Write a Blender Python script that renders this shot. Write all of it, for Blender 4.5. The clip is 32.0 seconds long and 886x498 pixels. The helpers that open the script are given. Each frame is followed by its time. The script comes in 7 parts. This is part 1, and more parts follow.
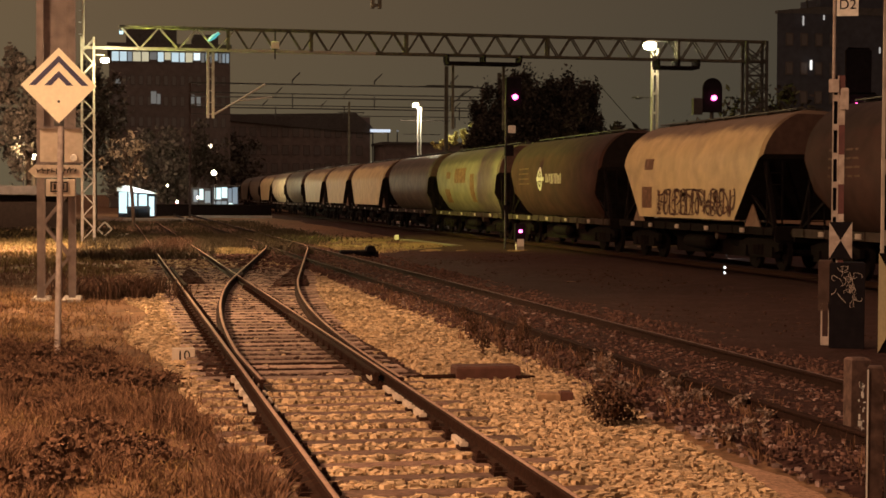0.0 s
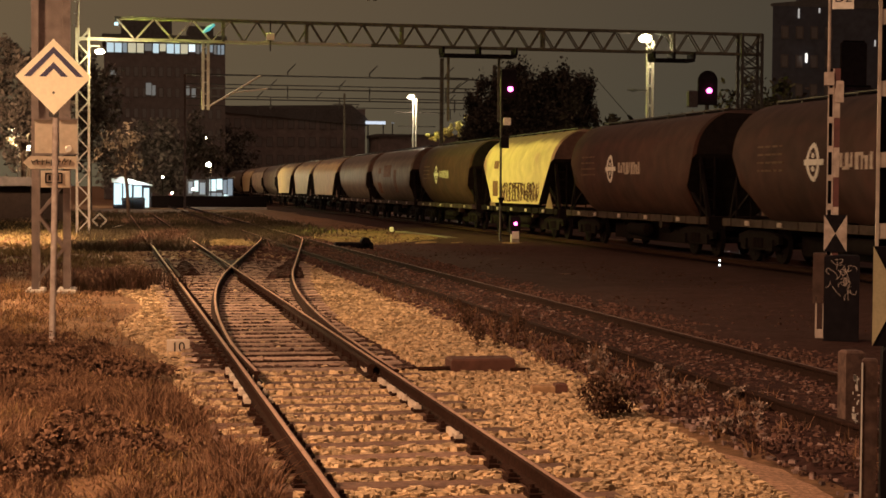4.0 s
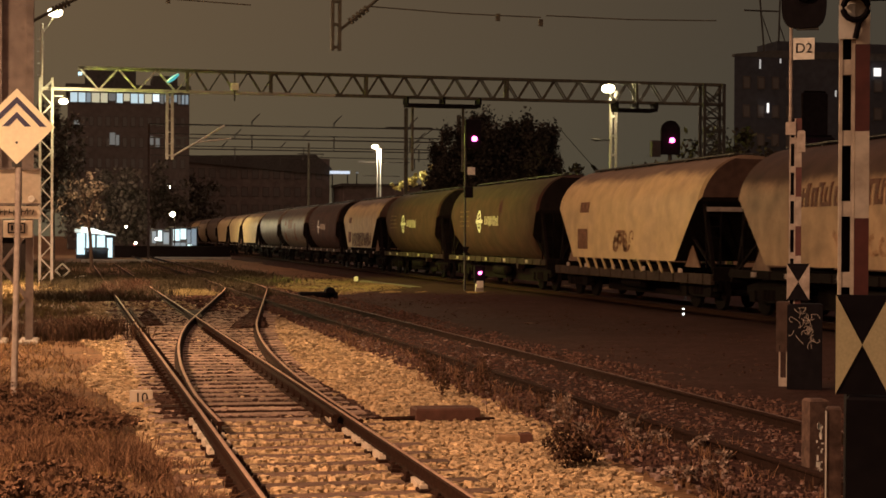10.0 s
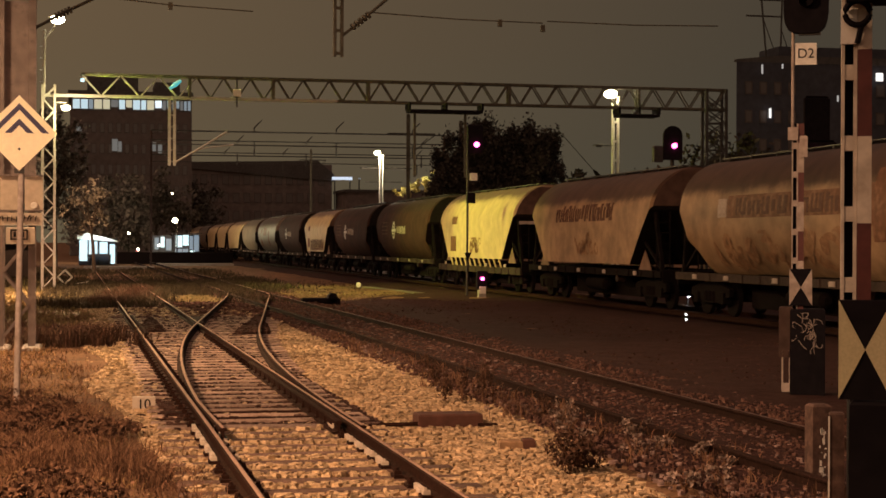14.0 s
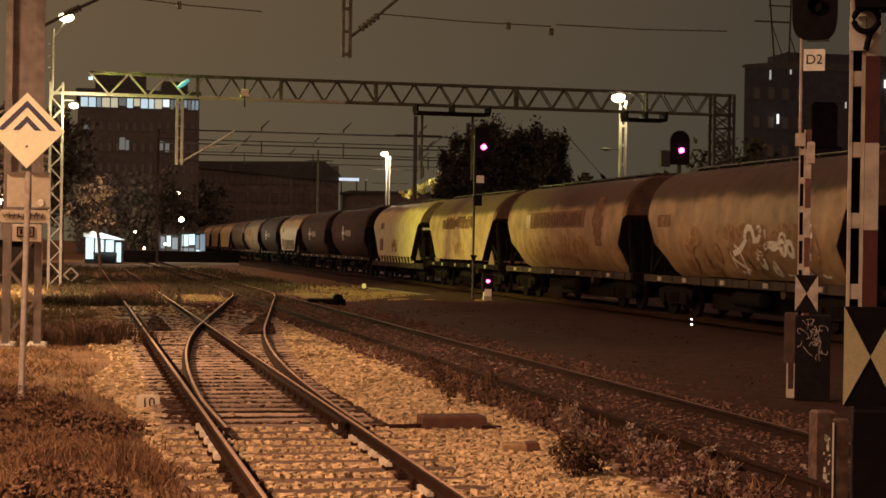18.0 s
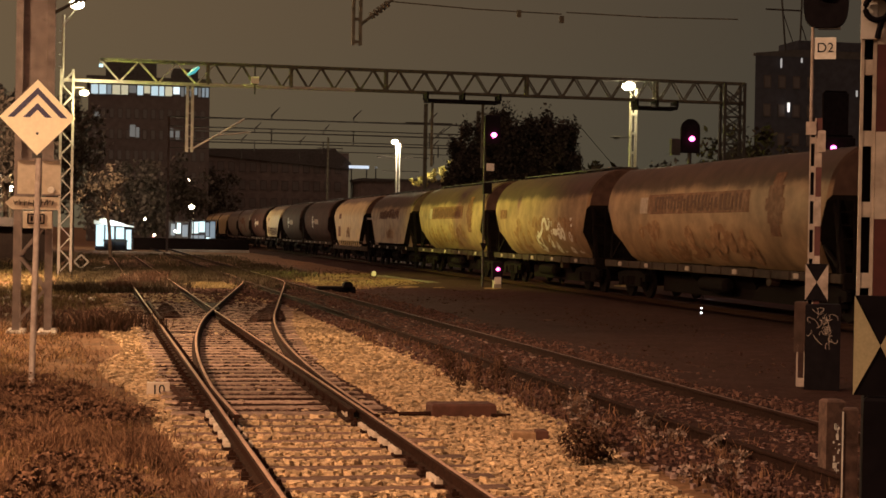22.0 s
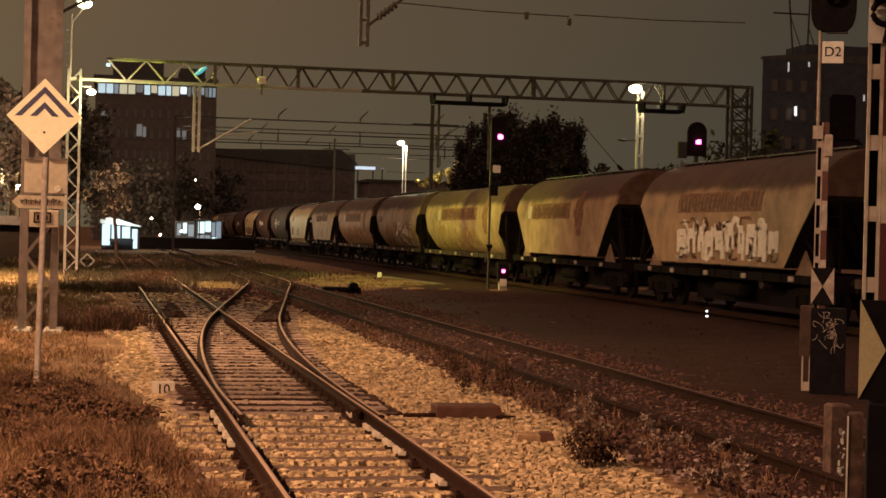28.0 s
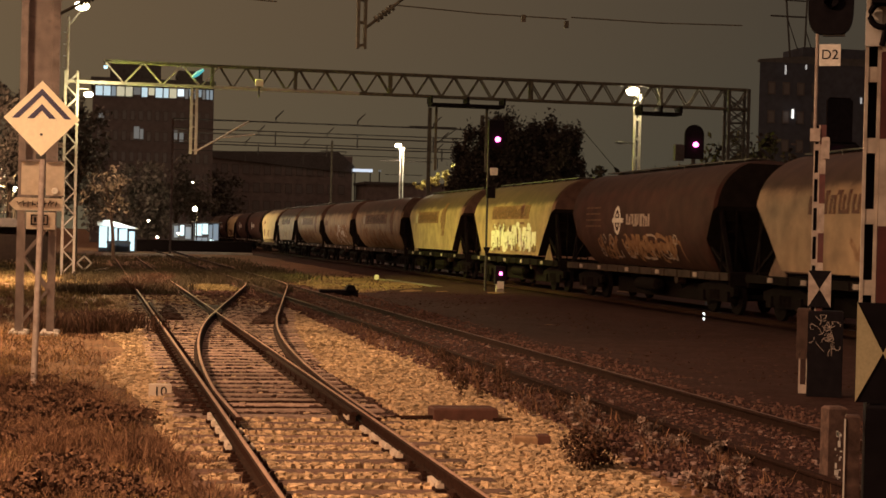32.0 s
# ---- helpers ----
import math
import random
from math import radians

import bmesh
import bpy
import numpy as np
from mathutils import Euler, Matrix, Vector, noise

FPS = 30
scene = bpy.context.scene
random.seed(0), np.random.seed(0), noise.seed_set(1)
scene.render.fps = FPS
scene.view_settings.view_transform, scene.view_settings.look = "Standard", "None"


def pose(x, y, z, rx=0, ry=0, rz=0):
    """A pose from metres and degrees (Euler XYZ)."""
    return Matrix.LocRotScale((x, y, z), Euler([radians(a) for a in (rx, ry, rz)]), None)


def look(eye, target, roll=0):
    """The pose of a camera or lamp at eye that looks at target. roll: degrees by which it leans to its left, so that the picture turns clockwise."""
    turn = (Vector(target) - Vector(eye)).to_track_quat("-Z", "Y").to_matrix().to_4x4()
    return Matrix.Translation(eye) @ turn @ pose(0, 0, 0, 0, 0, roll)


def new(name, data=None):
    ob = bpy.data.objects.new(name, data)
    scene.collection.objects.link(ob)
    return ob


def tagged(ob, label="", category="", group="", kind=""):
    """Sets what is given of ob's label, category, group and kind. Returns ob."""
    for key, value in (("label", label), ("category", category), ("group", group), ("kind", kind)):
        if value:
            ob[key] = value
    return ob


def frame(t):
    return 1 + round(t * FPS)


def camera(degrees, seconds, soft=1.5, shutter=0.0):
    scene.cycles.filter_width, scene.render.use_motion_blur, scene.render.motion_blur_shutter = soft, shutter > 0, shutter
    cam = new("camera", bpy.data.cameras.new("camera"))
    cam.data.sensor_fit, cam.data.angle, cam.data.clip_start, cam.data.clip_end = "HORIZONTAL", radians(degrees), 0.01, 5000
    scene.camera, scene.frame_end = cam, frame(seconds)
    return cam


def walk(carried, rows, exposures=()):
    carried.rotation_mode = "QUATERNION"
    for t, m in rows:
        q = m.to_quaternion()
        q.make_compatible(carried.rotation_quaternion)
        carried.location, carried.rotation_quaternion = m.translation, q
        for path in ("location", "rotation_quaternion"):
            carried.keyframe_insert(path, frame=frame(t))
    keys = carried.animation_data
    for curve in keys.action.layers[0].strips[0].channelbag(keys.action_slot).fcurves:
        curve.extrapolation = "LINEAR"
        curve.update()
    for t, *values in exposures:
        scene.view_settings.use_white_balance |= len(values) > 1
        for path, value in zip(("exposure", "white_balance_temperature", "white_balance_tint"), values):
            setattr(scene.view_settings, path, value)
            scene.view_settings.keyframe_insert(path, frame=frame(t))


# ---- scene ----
EYE_HEIGHT = 2.07
LENS = 30.0


def aim(yaw, pitch, roll):
    """The camera's pose: degrees to the right of the tracks, upwards, and lean."""
    return pose(0, 0, EYE_HEIGHT, 90 + pitch, 0, -yaw) @ pose(0, 0, 0, 0, 0, roll)


cam = camera(LENS, 32.0, soft=1.6, shutter=0.5)
PATH = [
    (0, 11.073, -1.857, 0.278), (0.5, 11.011, -1.963, 0.213), (1, 11.004, -2.055, 0.227), (1.5, 10.977, -2.106, 0.215),
    (2, 10.988, -2.172, 0.207), (2.5, 10.975, -2.124, 0.146), (3, 11.067, -2.098, 0.257), (3.5, 11.177, -2.138, 0.336),
    (5.5, 11.385, -2.097, 0.525), (6, 11.389, -2.037, 0.543), (6.5, 11.438, -1.733, 0.445), (7, 11.585, -1.251, 0.363),
    (7.5, 11.727, -0.648, 0.381), (8, 11.828, -0.508, 0.358), (8.5, 11.979, -0.449, 0.385), (9, 12.174, -0.509, 0.354),
    (9.5, 12.332, -0.527, 0.310), (10, 12.469, -0.409, 0.319), (10.5, 12.526, -0.208, 0.272), (11, 12.534, -0.168, 0.266),
    (11.5, 12.550, -0.186, 0.223), (12, 12.524, -0.275, 0.225), (12.5, 12.480, -0.292, 0.164), (13, 12.455, -0.372, 0.198),
    (13.5, 12.437, -0.322, 0.212), (14, 12.383, -0.208, 0.218), (14.5, 12.312, -0.102, 0.233), (16.5, 12.233, -0.178, 0.761),
    (17, 12.205, -0.147, 0.857), (17.5, 12.206, -0.152, 0.862), (18, 12.177, -0.139, 0.867), (18.5, 12.121, -0.187, 0.914),
    (19, 12.095, -0.264, 0.893), (19.5, 12.062, -0.312, 0.919), (20, 12.029, -0.359, 0.918), (20.5, 11.971, -0.403, 0.912),
    (21, 11.892, -0.454, 0.898), (21.5, 11.839, -0.503, 0.991), (22, 11.843, -0.564, 1.002), (22.5, 11.789, -0.507, 0.949),
    (23, 11.739, -0.497, 0.958), (23.5, 11.688, -0.405, 0.969), (24, 11.652, -0.399, 1.004), (24.5, 11.633, -0.354, 1.074),
    (25, 11.610, -0.332, 1.106), (25.5, 11.578, -0.325, 1.174), (27.5, 11.650, -0.513, 1.370), (28, 11.641, -0.516, 1.393),
    (28.5, 11.645, -0.512, 1.423), (29, 11.645, -0.490, 1.434), (29.5, 11.638, -0.450, 1.489), (30, 11.646, -0.396, 1.575),
    (30.5, 11.737, -0.327, 1.520), (31, 11.770, -0.366, 1.478), (31.5, 11.748, -0.351, 1.457), (32, 11.736, -0.428, 1.430),
]
walk(cam, [(t, aim(yaw, pitch, roll)) for t, yaw, pitch, roll in PATH])

# ---- world, lamps ----
world = bpy.data.worlds.new("night_sky")
scene.world = world
world.use_nodes = True


def build_sky():
    nt = world.node_tree
    nt.nodes.clear()
    out = nt.nodes.new("ShaderNodeOutputWorld")
    bg = nt.nodes.new("ShaderNodeBackground")
    geo = nt.nodes.new("ShaderNodeTexCoord")
    sep = nt.nodes.new("ShaderNodeSeparateXYZ")
    ramp = nt.nodes.new("ShaderNodeValToRGB")
    nt.links.new(geo.outputs["Generated"], sep.inputs[0])
    nt.links.new(sep.outputs["Z"], ramp.inputs[0])
    e = ramp.color_ramp.elements
    e[0].position, e[0].color = 0.0, (0.054, 0.050, 0.036, 1)
    e[1].position, e[1].color = 0.55, (0.225, 0.148, 0.128, 1)
    m = e.new(0.12)
    m.color = (0.060, 0.048, 0.033, 1)
    top = e.new(0.24)
    top.color = (0.062, 0.047, 0.033, 1)
    # the town's glow is browner and brighter towards the west
    side = nt.nodes.new("ShaderNodeMapRange")
    side.inputs[1].default_value, side.inputs[2].default_value = 0.42, -0.12
    nt.links.new(sep.outputs["X"], side.inputs[0])
    warm = nt.nodes.new("ShaderNodeMix")
    warm.data_type, warm.blend_type = "RGBA", "MULTIPLY"
    warm.inputs[7].default_value = (2.5, 2.08, 1.62, 1)
    nt.links.new(side.outputs[0], warm.inputs[0])
    nt.links.new(ramp.outputs[0], warm.inputs[6])
    nt.links.new(warm.outputs[2], bg.inputs[0])
    nt.links.new(bg.outputs[0], out.inputs[0])
    bg.inputs[1].default_value = 1.0


build_sky()

SODIUM = (1.0, 0.58, 0.34)
YELLOW = (0.80, 0.92, 0.12)


def light(name, kind, place, target, power, colour, size=0.25, cone=120, blend=1.0):
    data = bpy.data.lights.new(name, kind)
    data.energy, data.color, data.shadow_soft_size = power, colour, size
    if kind == "SPOT":
        data.spot_size, data.spot_blend = radians(cone), blend
    ob = new(name, data)
    ob.matrix_world = look(place, target)
    return ob


# street lamps a and b, inferred out of view, and the yard lamps that are in view
light("street_lamp_light_a", "SPOT", (-7.0, 9.0, 8.2), (0.9, 16.0, 0.4), 15500, SODIUM, 0.25, 98, 1.0)
light("street_lamp_light_b", "SPOT", (-7.5, 31.0, 8.6), (1.8, 30.0, 0.0), 18000, (1.0, 0.61, 0.34), 0.25, 84, 1.0)
# two unseen fill lights added to brighten the far ground and the train
light("ground_fill_c", "SPOT", (-7.8, 57.0, 8.6), (-0.5, 62.0, 0.0), 38000, SODIUM, 0.25, 96, 1.0)
light("train_fill_h", "SPOT", (-7.7, 40.0, 8.6), (15.0, 49.0, 6.0), 10500, (1.0, 0.535, 0.265), 0.25, 64, 1.0)
light("yard_lamp_light", "SPOT", (-0.9, 71.74, 11.2), (17.0, 71.5, 5.0), 18500, YELLOW, 0.2, 84, 0.55)
light("column_lamp_light", "SPOT", (-0.5, 71.4, 7.5), (-2.0, 56.0, 0.0), 14500, (1.0, 0.72, 0.32), 0.2, 100, 1.0)
light("column_lamp_spill", "POINT", (-0.3, 70.9, 7.4), (0, 0, 0), 560, (1.0, 0.86, 0.42), 0.2)
light("gantry_lamp_light", "POINT", (23.9, 73.1, 8.7), (0, 0, 0), 420, (1.0, 0.85, 0.5), 0.2)
light("far_lamp_light", "POINT", (23.2, 129.6, 9.1), (0, 0, 0), 3800, (1.0, 0.9, 0.6), 0.2)
light("street_lamp_light_d", "POINT", (8.8, 163.5, 4.3), (0, 0, 0), 2400, (1.0, 0.86, 0.48), 0.2)
light("street_lamp_light_e", "POINT", (-6.2, 118.6, 5.2), (0, 0, 0), 1500, (1.0, 0.72, 0.42), 0.2)
# two more unseen fills added to brighten the far trees and buildings
light("trees_fill_f", "SPOT", (-8.4, 88.0, 8.6), (-1.5, 103.0, 3.0), 21000, SODIUM, 0.25, 92, 1.0)
light("far_fill_g", "SPOT", (-12.4, 150.0, 8.6), (8.0, 200.0, 4.0), 30000, (1.0, 0.70, 0.50), 0.25, 120, 1.0)
light("kiosk_light", "POINT", (1.6, 148.0, 2.6), (0, 0, 0), 280, (0.75, 0.95, 1.0), 0.3)

# ---- materials ----
MATS = {}


def material(name, colour, rough=0.7, metal=0.0, vary=0.35, scale=6.0, bump=0.3, dirt=None, dirt_amount=0.4, dirt_scale=1.2, spread=0.0, island=False, spec=0.4, streak=False, roof_shade=None, shade_from=3.3):
    """A surface with fine grain, larger stains of the dirt colour, and a spread of tone from piece to piece."""
    if name in MATS:
        return MATS[name]
    m = bpy.data.materials.new(name)
    m.use_nodes = True
    nt = m.node_tree
    bsdf = nt.nodes["Principled BSDF"]
    bsdf.inputs["Roughness"].default_value = rough
    bsdf.inputs["Metallic"].default_value = metal
    bsdf.inputs["Specular IOR Level"].default_value = spec
    tc = nt.nodes.new("ShaderNodeTexCoord")
    grain = nt.nodes.new("ShaderNodeTexNoise")
    grain.inputs["Scale"].default_value = scale
    grain.inputs["Detail"].default_value = 6
    nt.links.new(tc.outputs["Object"], grain.inputs["Vector"])
    stain = nt.nodes.new("ShaderNodeTexNoise")
    stain.inputs["Scale"].default_value = dirt_scale
    stain.inputs["Detail"].default_value = 8
    stain.inputs["Roughness"].default_value = 0.65
    if streak:
        # runs of dirt down the sides
        run = nt.nodes.new("ShaderNodeMapping")
        run.inputs["Scale"].default_value = (1.0, 0.75, 1.0)
        nt.links.new(tc.outputs["Object"], run.inputs["Vector"])
        nt.links.new(run.outputs[0], stain.inputs["Vector"])
    else:
        nt.links.new(tc.outputs["Object"], stain.inputs["Vector"])
    dirt = dirt or tuple(c * 0.45 for c in colour)
    step = nt.nodes.new("ShaderNodeMapRange")
    step.inputs[1].default_value, step.inputs[2].default_value = 0.45, 0.75
    step.inputs[4].default_value = dirt_amount
    nt.links.new(stain.outputs[0], step.inputs[0])
    mix = nt.nodes.new("ShaderNodeMix")
    mix.data_type = "RGBA"
    mix.inputs[6].default_value, mix.inputs[7].default_value = (*colour, 1), (*dirt, 1)
    nt.links.new(step.outputs[0], mix.inputs[0])
    hsv = nt.nodes.new("ShaderNodeHueSaturation")
    nt.links.new(mix.outputs[2], hsv.inputs["Color"])
    if roof_shade:
        # upper bodies darken with a ragged edge: dim roof light put into the colour
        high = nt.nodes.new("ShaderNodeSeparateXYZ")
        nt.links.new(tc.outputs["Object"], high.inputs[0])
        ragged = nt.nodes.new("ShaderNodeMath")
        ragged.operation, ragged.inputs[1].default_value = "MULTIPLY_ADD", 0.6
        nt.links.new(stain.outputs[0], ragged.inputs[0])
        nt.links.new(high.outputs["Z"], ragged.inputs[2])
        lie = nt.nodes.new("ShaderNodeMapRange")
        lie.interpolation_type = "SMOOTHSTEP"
        lie.inputs[1].default_value, lie.inputs[2].default_value, lie.inputs[4].default_value = shade_from + 0.3, shade_from + 0.6, 0.93
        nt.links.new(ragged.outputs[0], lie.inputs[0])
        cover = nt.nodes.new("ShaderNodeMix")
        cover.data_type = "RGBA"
        cover.inputs[7].default_value = (*roof_shade, 1)
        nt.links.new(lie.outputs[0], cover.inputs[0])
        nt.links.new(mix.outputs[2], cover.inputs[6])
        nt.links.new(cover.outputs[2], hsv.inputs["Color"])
    val = nt.nodes.new("ShaderNodeMapRange")
    val.inputs[1].default_value, val.inputs[2].default_value = 0.25, 0.75
    val.inputs[3].default_value, val.inputs[4].default_value = 1 - vary, 1 + vary
    nt.links.new(grain.outputs[0], val.inputs[0])
    last = val.outputs[0]
    if spread:
        rnd = nt.nodes.new("ShaderNodeNewGeometry" if island else "ShaderNodeObjectInfo")
        pick = rnd.outputs["Random Per Island" if island else "Random"]
        r2 = nt.nodes.new("ShaderNodeMapRange")
        r2.inputs[3].default_value, r2.inputs[4].default_value = 1 - spread, 1 + spread
        nt.links.new(pick, r2.inputs[0])
        mul = nt.nodes.new("ShaderNodeMath")
        mul.operation = "MULTIPLY"
        nt.links.new(last, mul.inputs[0])
        nt.links.new(r2.outputs[0], mul.inputs[1])
        last = mul.outputs[0]
    nt.links.new(last, hsv.inputs["Value"])
    nt.links.new(hsv.outputs[0], bsdf.inputs["Base Color"])
    if bump:
        b = nt.nodes.new("ShaderNodeBump")
        b.inputs["Strength"].default_value = bump
        b.inputs["Distance"].default_value = 0.02
        nt.links.new(grain.outputs[0], b.inputs["Height"])
        nt.links.new(b.outputs[0], bsdf.inputs["Normal"])
    MATS[name] = m
    return m


def glow(name, colour, strength):
    if name in MATS:
        return MATS[name]
    m = bpy.data.materials.new(name)
    m.use_nodes = True
    bsdf = m.node_tree.nodes["Principled BSDF"]
    bsdf.inputs["Base Color"].default_value = (0.05, 0.05, 0.05, 1)
    bsdf.inputs["Emission Color"].default_value = (*colour, 1)
    bsdf.inputs["Emission Strength"].default_value = strength
    MATS[name] = m
    return m


def glass(name):
    if name in MATS:
        return MATS[name]
    m = bpy.data.materials.new(name)
    m.use_nodes = True
    bsdf = m.node_tree.nodes["Principled BSDF"]
    bsdf.inputs["Base Color"].default_value = (0.105, 0.092, 0.086, 1)
    bsdf.inputs["Roughness"].default_value = 0.45
    MATS[name] = m
    return m


CINDER = material("dark_cinder_bed", (0.033, 0.016, 0.013), 0.95, vary=0.5, scale=14, bump=1.0, dirt=(0.066, 0.034, 0.027), dirt_amount=0.6, dirt_scale=1.4, spec=0.04)
EARTH = material("trodden_earth", (0.17, 0.096, 0.05), 0.95, vary=0.5, scale=9, bump=0.8, dirt=(0.045, 0.028, 0.02), dirt_amount=0.8, dirt_scale=0.35, spec=0.08)
BED = material("pale_gravel_bed", (0.32, 0.19, 0.115), 0.95, vary=0.6, scale=26, bump=1.0, dirt=(0.12, 0.07, 0.045), dirt_amount=0.7, dirt_scale=0.8, spec=0.15)
STONE = material("ballast_stone", (0.42, 0.297, 0.168), 0.9, vary=0.3, scale=30, bump=0.4, spread=0.45, island=True, dirt=(0.12, 0.08, 0.05), spec=0.2)
STRAY = material("dusty_stone", (0.19, 0.13, 0.11), 0.9, vary=0.3, scale=30, bump=0.4, spread=0.6, island=True, dirt=(0.1, 0.07, 0.06), spec=0.1)
STONE_DARK = material("oily_ballast", (0.062, 0.034, 0.025), 0.9, vary=0.3, scale=30, bump=0.4, spread=0.35, island=True, spec=0.05)
STONE_BROWN = material("dirty_brown_ballast", (0.105, 0.057, 0.043), 0.9, vary=0.3, scale=30, bump=0.4, spread=0.5, island=True, spec=0.05)
SLEEPER = material("weathered_sleeper_wood", (0.145, 0.086, 0.06), 0.9, vary=0.45, scale=14, bump=0.6, spread=0.3, dirt=(0.05, 0.035, 0.025), dirt_amount=0.7, spec=0.15)
OLDRUST = material("old_dark_rust", (0.022, 0.011, 0.008), 0.95, 0.0, vary=0.4, scale=22, bump=0.3, spec=0.05)
POLISHED = material("polished_rail_head", (0.34, 0.29, 0.26), 0.22, 0.9, vary=0.2, scale=18, bump=0.05)
DULLHEAD = material("dull_rail_head", (0.095, 0.056, 0.043), 0.6, 0.0, vary=0.35, scale=18, bump=0.15, spec=0.3)
PALEWOOD = material("bleached_sleeper_wood", (0.30, 0.205, 0.15), 0.9, vary=0.45, scale=14, bump=0.6, spread=0.3, dirt=(0.10, 0.06, 0.045), dirt_amount=0.7, dirt_scale=2.5, spec=0.15)
COVER = material("rust_brown_cover", (0.085, 0.038, 0.027), 0.85, vary=0.3, scale=10, bump=0.3, spec=0.15)
STRAYBLOCK = material("ballast_coloured_concrete", (0.27, 0.165, 0.09), 0.9, vary=0.35, scale=16, bump=0.5, spec=0.1)
CONCRETE = material("old_concrete", (0.32, 0.29, 0.25), 0.9, vary=0.25, scale=12, bump=0.4, spread=0.2)
DIRTYSLAB = material("dirty_trough_concrete", (0.11, 0.085, 0.06), 0.9, vary=0.3, scale=8, bump=0.4, spread=0.3, dirt=(0.04, 0.026, 0.02), dirt_amount=0.9)
RUST = material("rusty_rail", (0.026, 0.012, 0.008), 0.95, 0.0, vary=0.4, scale=22, bump=0.3, spec=0.04)
RAILHEAD = material("worn_rail_head", (0.34, 0.215, 0.15), 0.75, 0.0, spec=0.1, vary=0.3, scale=18, bump=0.15, dirt=(0.12, 0.06, 0.035), dirt_amount=0.6)
STEEL = material("galvanised_steel", (0.42, 0.40, 0.36), 0.55, 0.4, vary=0.2, scale=10, bump=0.15, dirt=(0.2, 0.13, 0.08), dirt_amount=0.5)
MAST = material("weathered_mast_paint", (0.18, 0.137, 0.12), 0.8, 0.0, vary=0.35, scale=9, bump=0.3, dirt=(0.05, 0.036, 0.03), dirt_amount=0.95, dirt_scale=4.5)
GRIMY = material("grimy_white_paint", (0.40, 0.33, 0.28), 0.7, vary=0.2, scale=14, bump=0.15, dirt=(0.16, 0.11, 0.085), dirt_amount=0.7, dirt_scale=4, spec=0.15)
POSTBROWN = material("chipped_brown_post", (0.09, 0.055, 0.043), 0.8, 0.0, vary=0.5, scale=16, bump=0.4, dirt=(0.045, 0.026, 0.02), dirt_amount=0.9, dirt_scale=6, spec=0.15)
MASTDARK = material("stained_mast_plate", (0.06, 0.035, 0.027), 0.8, 0.1, vary=0.4, scale=7, bump=0.3, dirt=(0.06, 0.04, 0.03), dirt_amount=0.85, dirt_scale=2.5, spec=0.2)
GANTRY = material("dull_green_gantry_paint", (0.10, 0.092, 0.07), 0.8, 0.0, vary=0.3, scale=9, bump=0.3, dirt=(0.04, 0.034, 0.028), dirt_amount=0.9, dirt_scale=2.5, spec=0.15)
DARKSTEEL = material("dark_steel", (0.055, 0.05, 0.045), 0.6, 0.4, vary=0.3, scale=12, bump=0.2)
BLACK = material("black_paint", (0.011, 0.009, 0.0105), 0.8, vary=0.3, scale=8, bump=0.1, spec=0.04)
WHITE = material("chipped_white_paint", (0.72, 0.68, 0.60), 0.6, vary=0.12, scale=14, bump=0.15, dirt=(0.38, 0.30, 0.22), dirt_amount=0.5, dirt_scale=3)
MASTWHITE = material("yellowed_mast_paint", (0.54, 0.47, 0.38), 0.6, vary=0.15, scale=14, bump=0.2, dirt=(0.25, 0.18, 0.13), dirt_amount=0.7, dirt_scale=5)
RED = material("faded_red_paint", (0.085, 0.024, 0.021), 0.55, vary=0.25, scale=12, bump=0.15, dirt=(0.12, 0.03, 0.025))
CREAMSIGN = material("reflective_cream", (0.93, 0.83, 0.58), 0.45, vary=0.06, scale=20, bump=0.05, dirt=(0.82, 0.70, 0.47), dirt_amount=0.5, dirt_scale=4)
BLUE = material("blue_stripe_paint", (0.055, 0.05, 0.10), 0.5, vary=0.2, scale=14, bump=0.05)
BOARD = material("beige_board", (0.50, 0.41, 0.31), 0.7, vary=0.12, scale=9, bump=0.1, dirt=(0.3, 0.22, 0.15), dirt_amount=0.5, dirt_scale=3)
DRYGRASS = material("dry_grass", (0.155, 0.084, 0.047), 0.9, vary=0.4, scale=3, bump=0, spread=0.6, island=True, dirt=(0.058, 0.031, 0.019), dirt_scale=1.1, dirt_amount=1.0, spec=0.1)
UNDERGROWTH = material("dull_green_undergrowth", (0.062, 0.050, 0.028), 0.9, vary=0.4, scale=2, bump=0, spread=0.5, island=True, dirt=(0.03, 0.022, 0.014), dirt_scale=0.5, dirt_amount=0.9, spec=0.1)
STRAW = material("flattened_straw", (0.225, 0.138, 0.06), 0.9, vary=0.4, scale=3, bump=0, spread=0.6, island=True, dirt=(0.06, 0.034, 0.02), dirt_scale=0.9, dirt_amount=0.7, spec=0.1)
GREENGRASS = material("late_grass", (0.25, 0.20, 0.085), 0.9, vary=0.3, scale=2, bump=0, spread=0.5, island=True, spec=0.15)
# leaf colours carry the lamps: unlit crowns dark, lamplit ones paler
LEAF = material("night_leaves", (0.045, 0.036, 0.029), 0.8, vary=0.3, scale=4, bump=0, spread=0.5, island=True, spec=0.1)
LEAFLIGHT = material("lamplit_pale_leaves", (0.33, 0.285, 0.20), 0.7, vary=0.3, scale=4, bump=0, spread=0.5, island=True)
PATCHLEAF = material("brown_weed_leaves", (0.115, 0.062, 0.037), 0.9, vary=0.3, scale=9, bump=0, spread=0.6, island=True, spec=0.1)
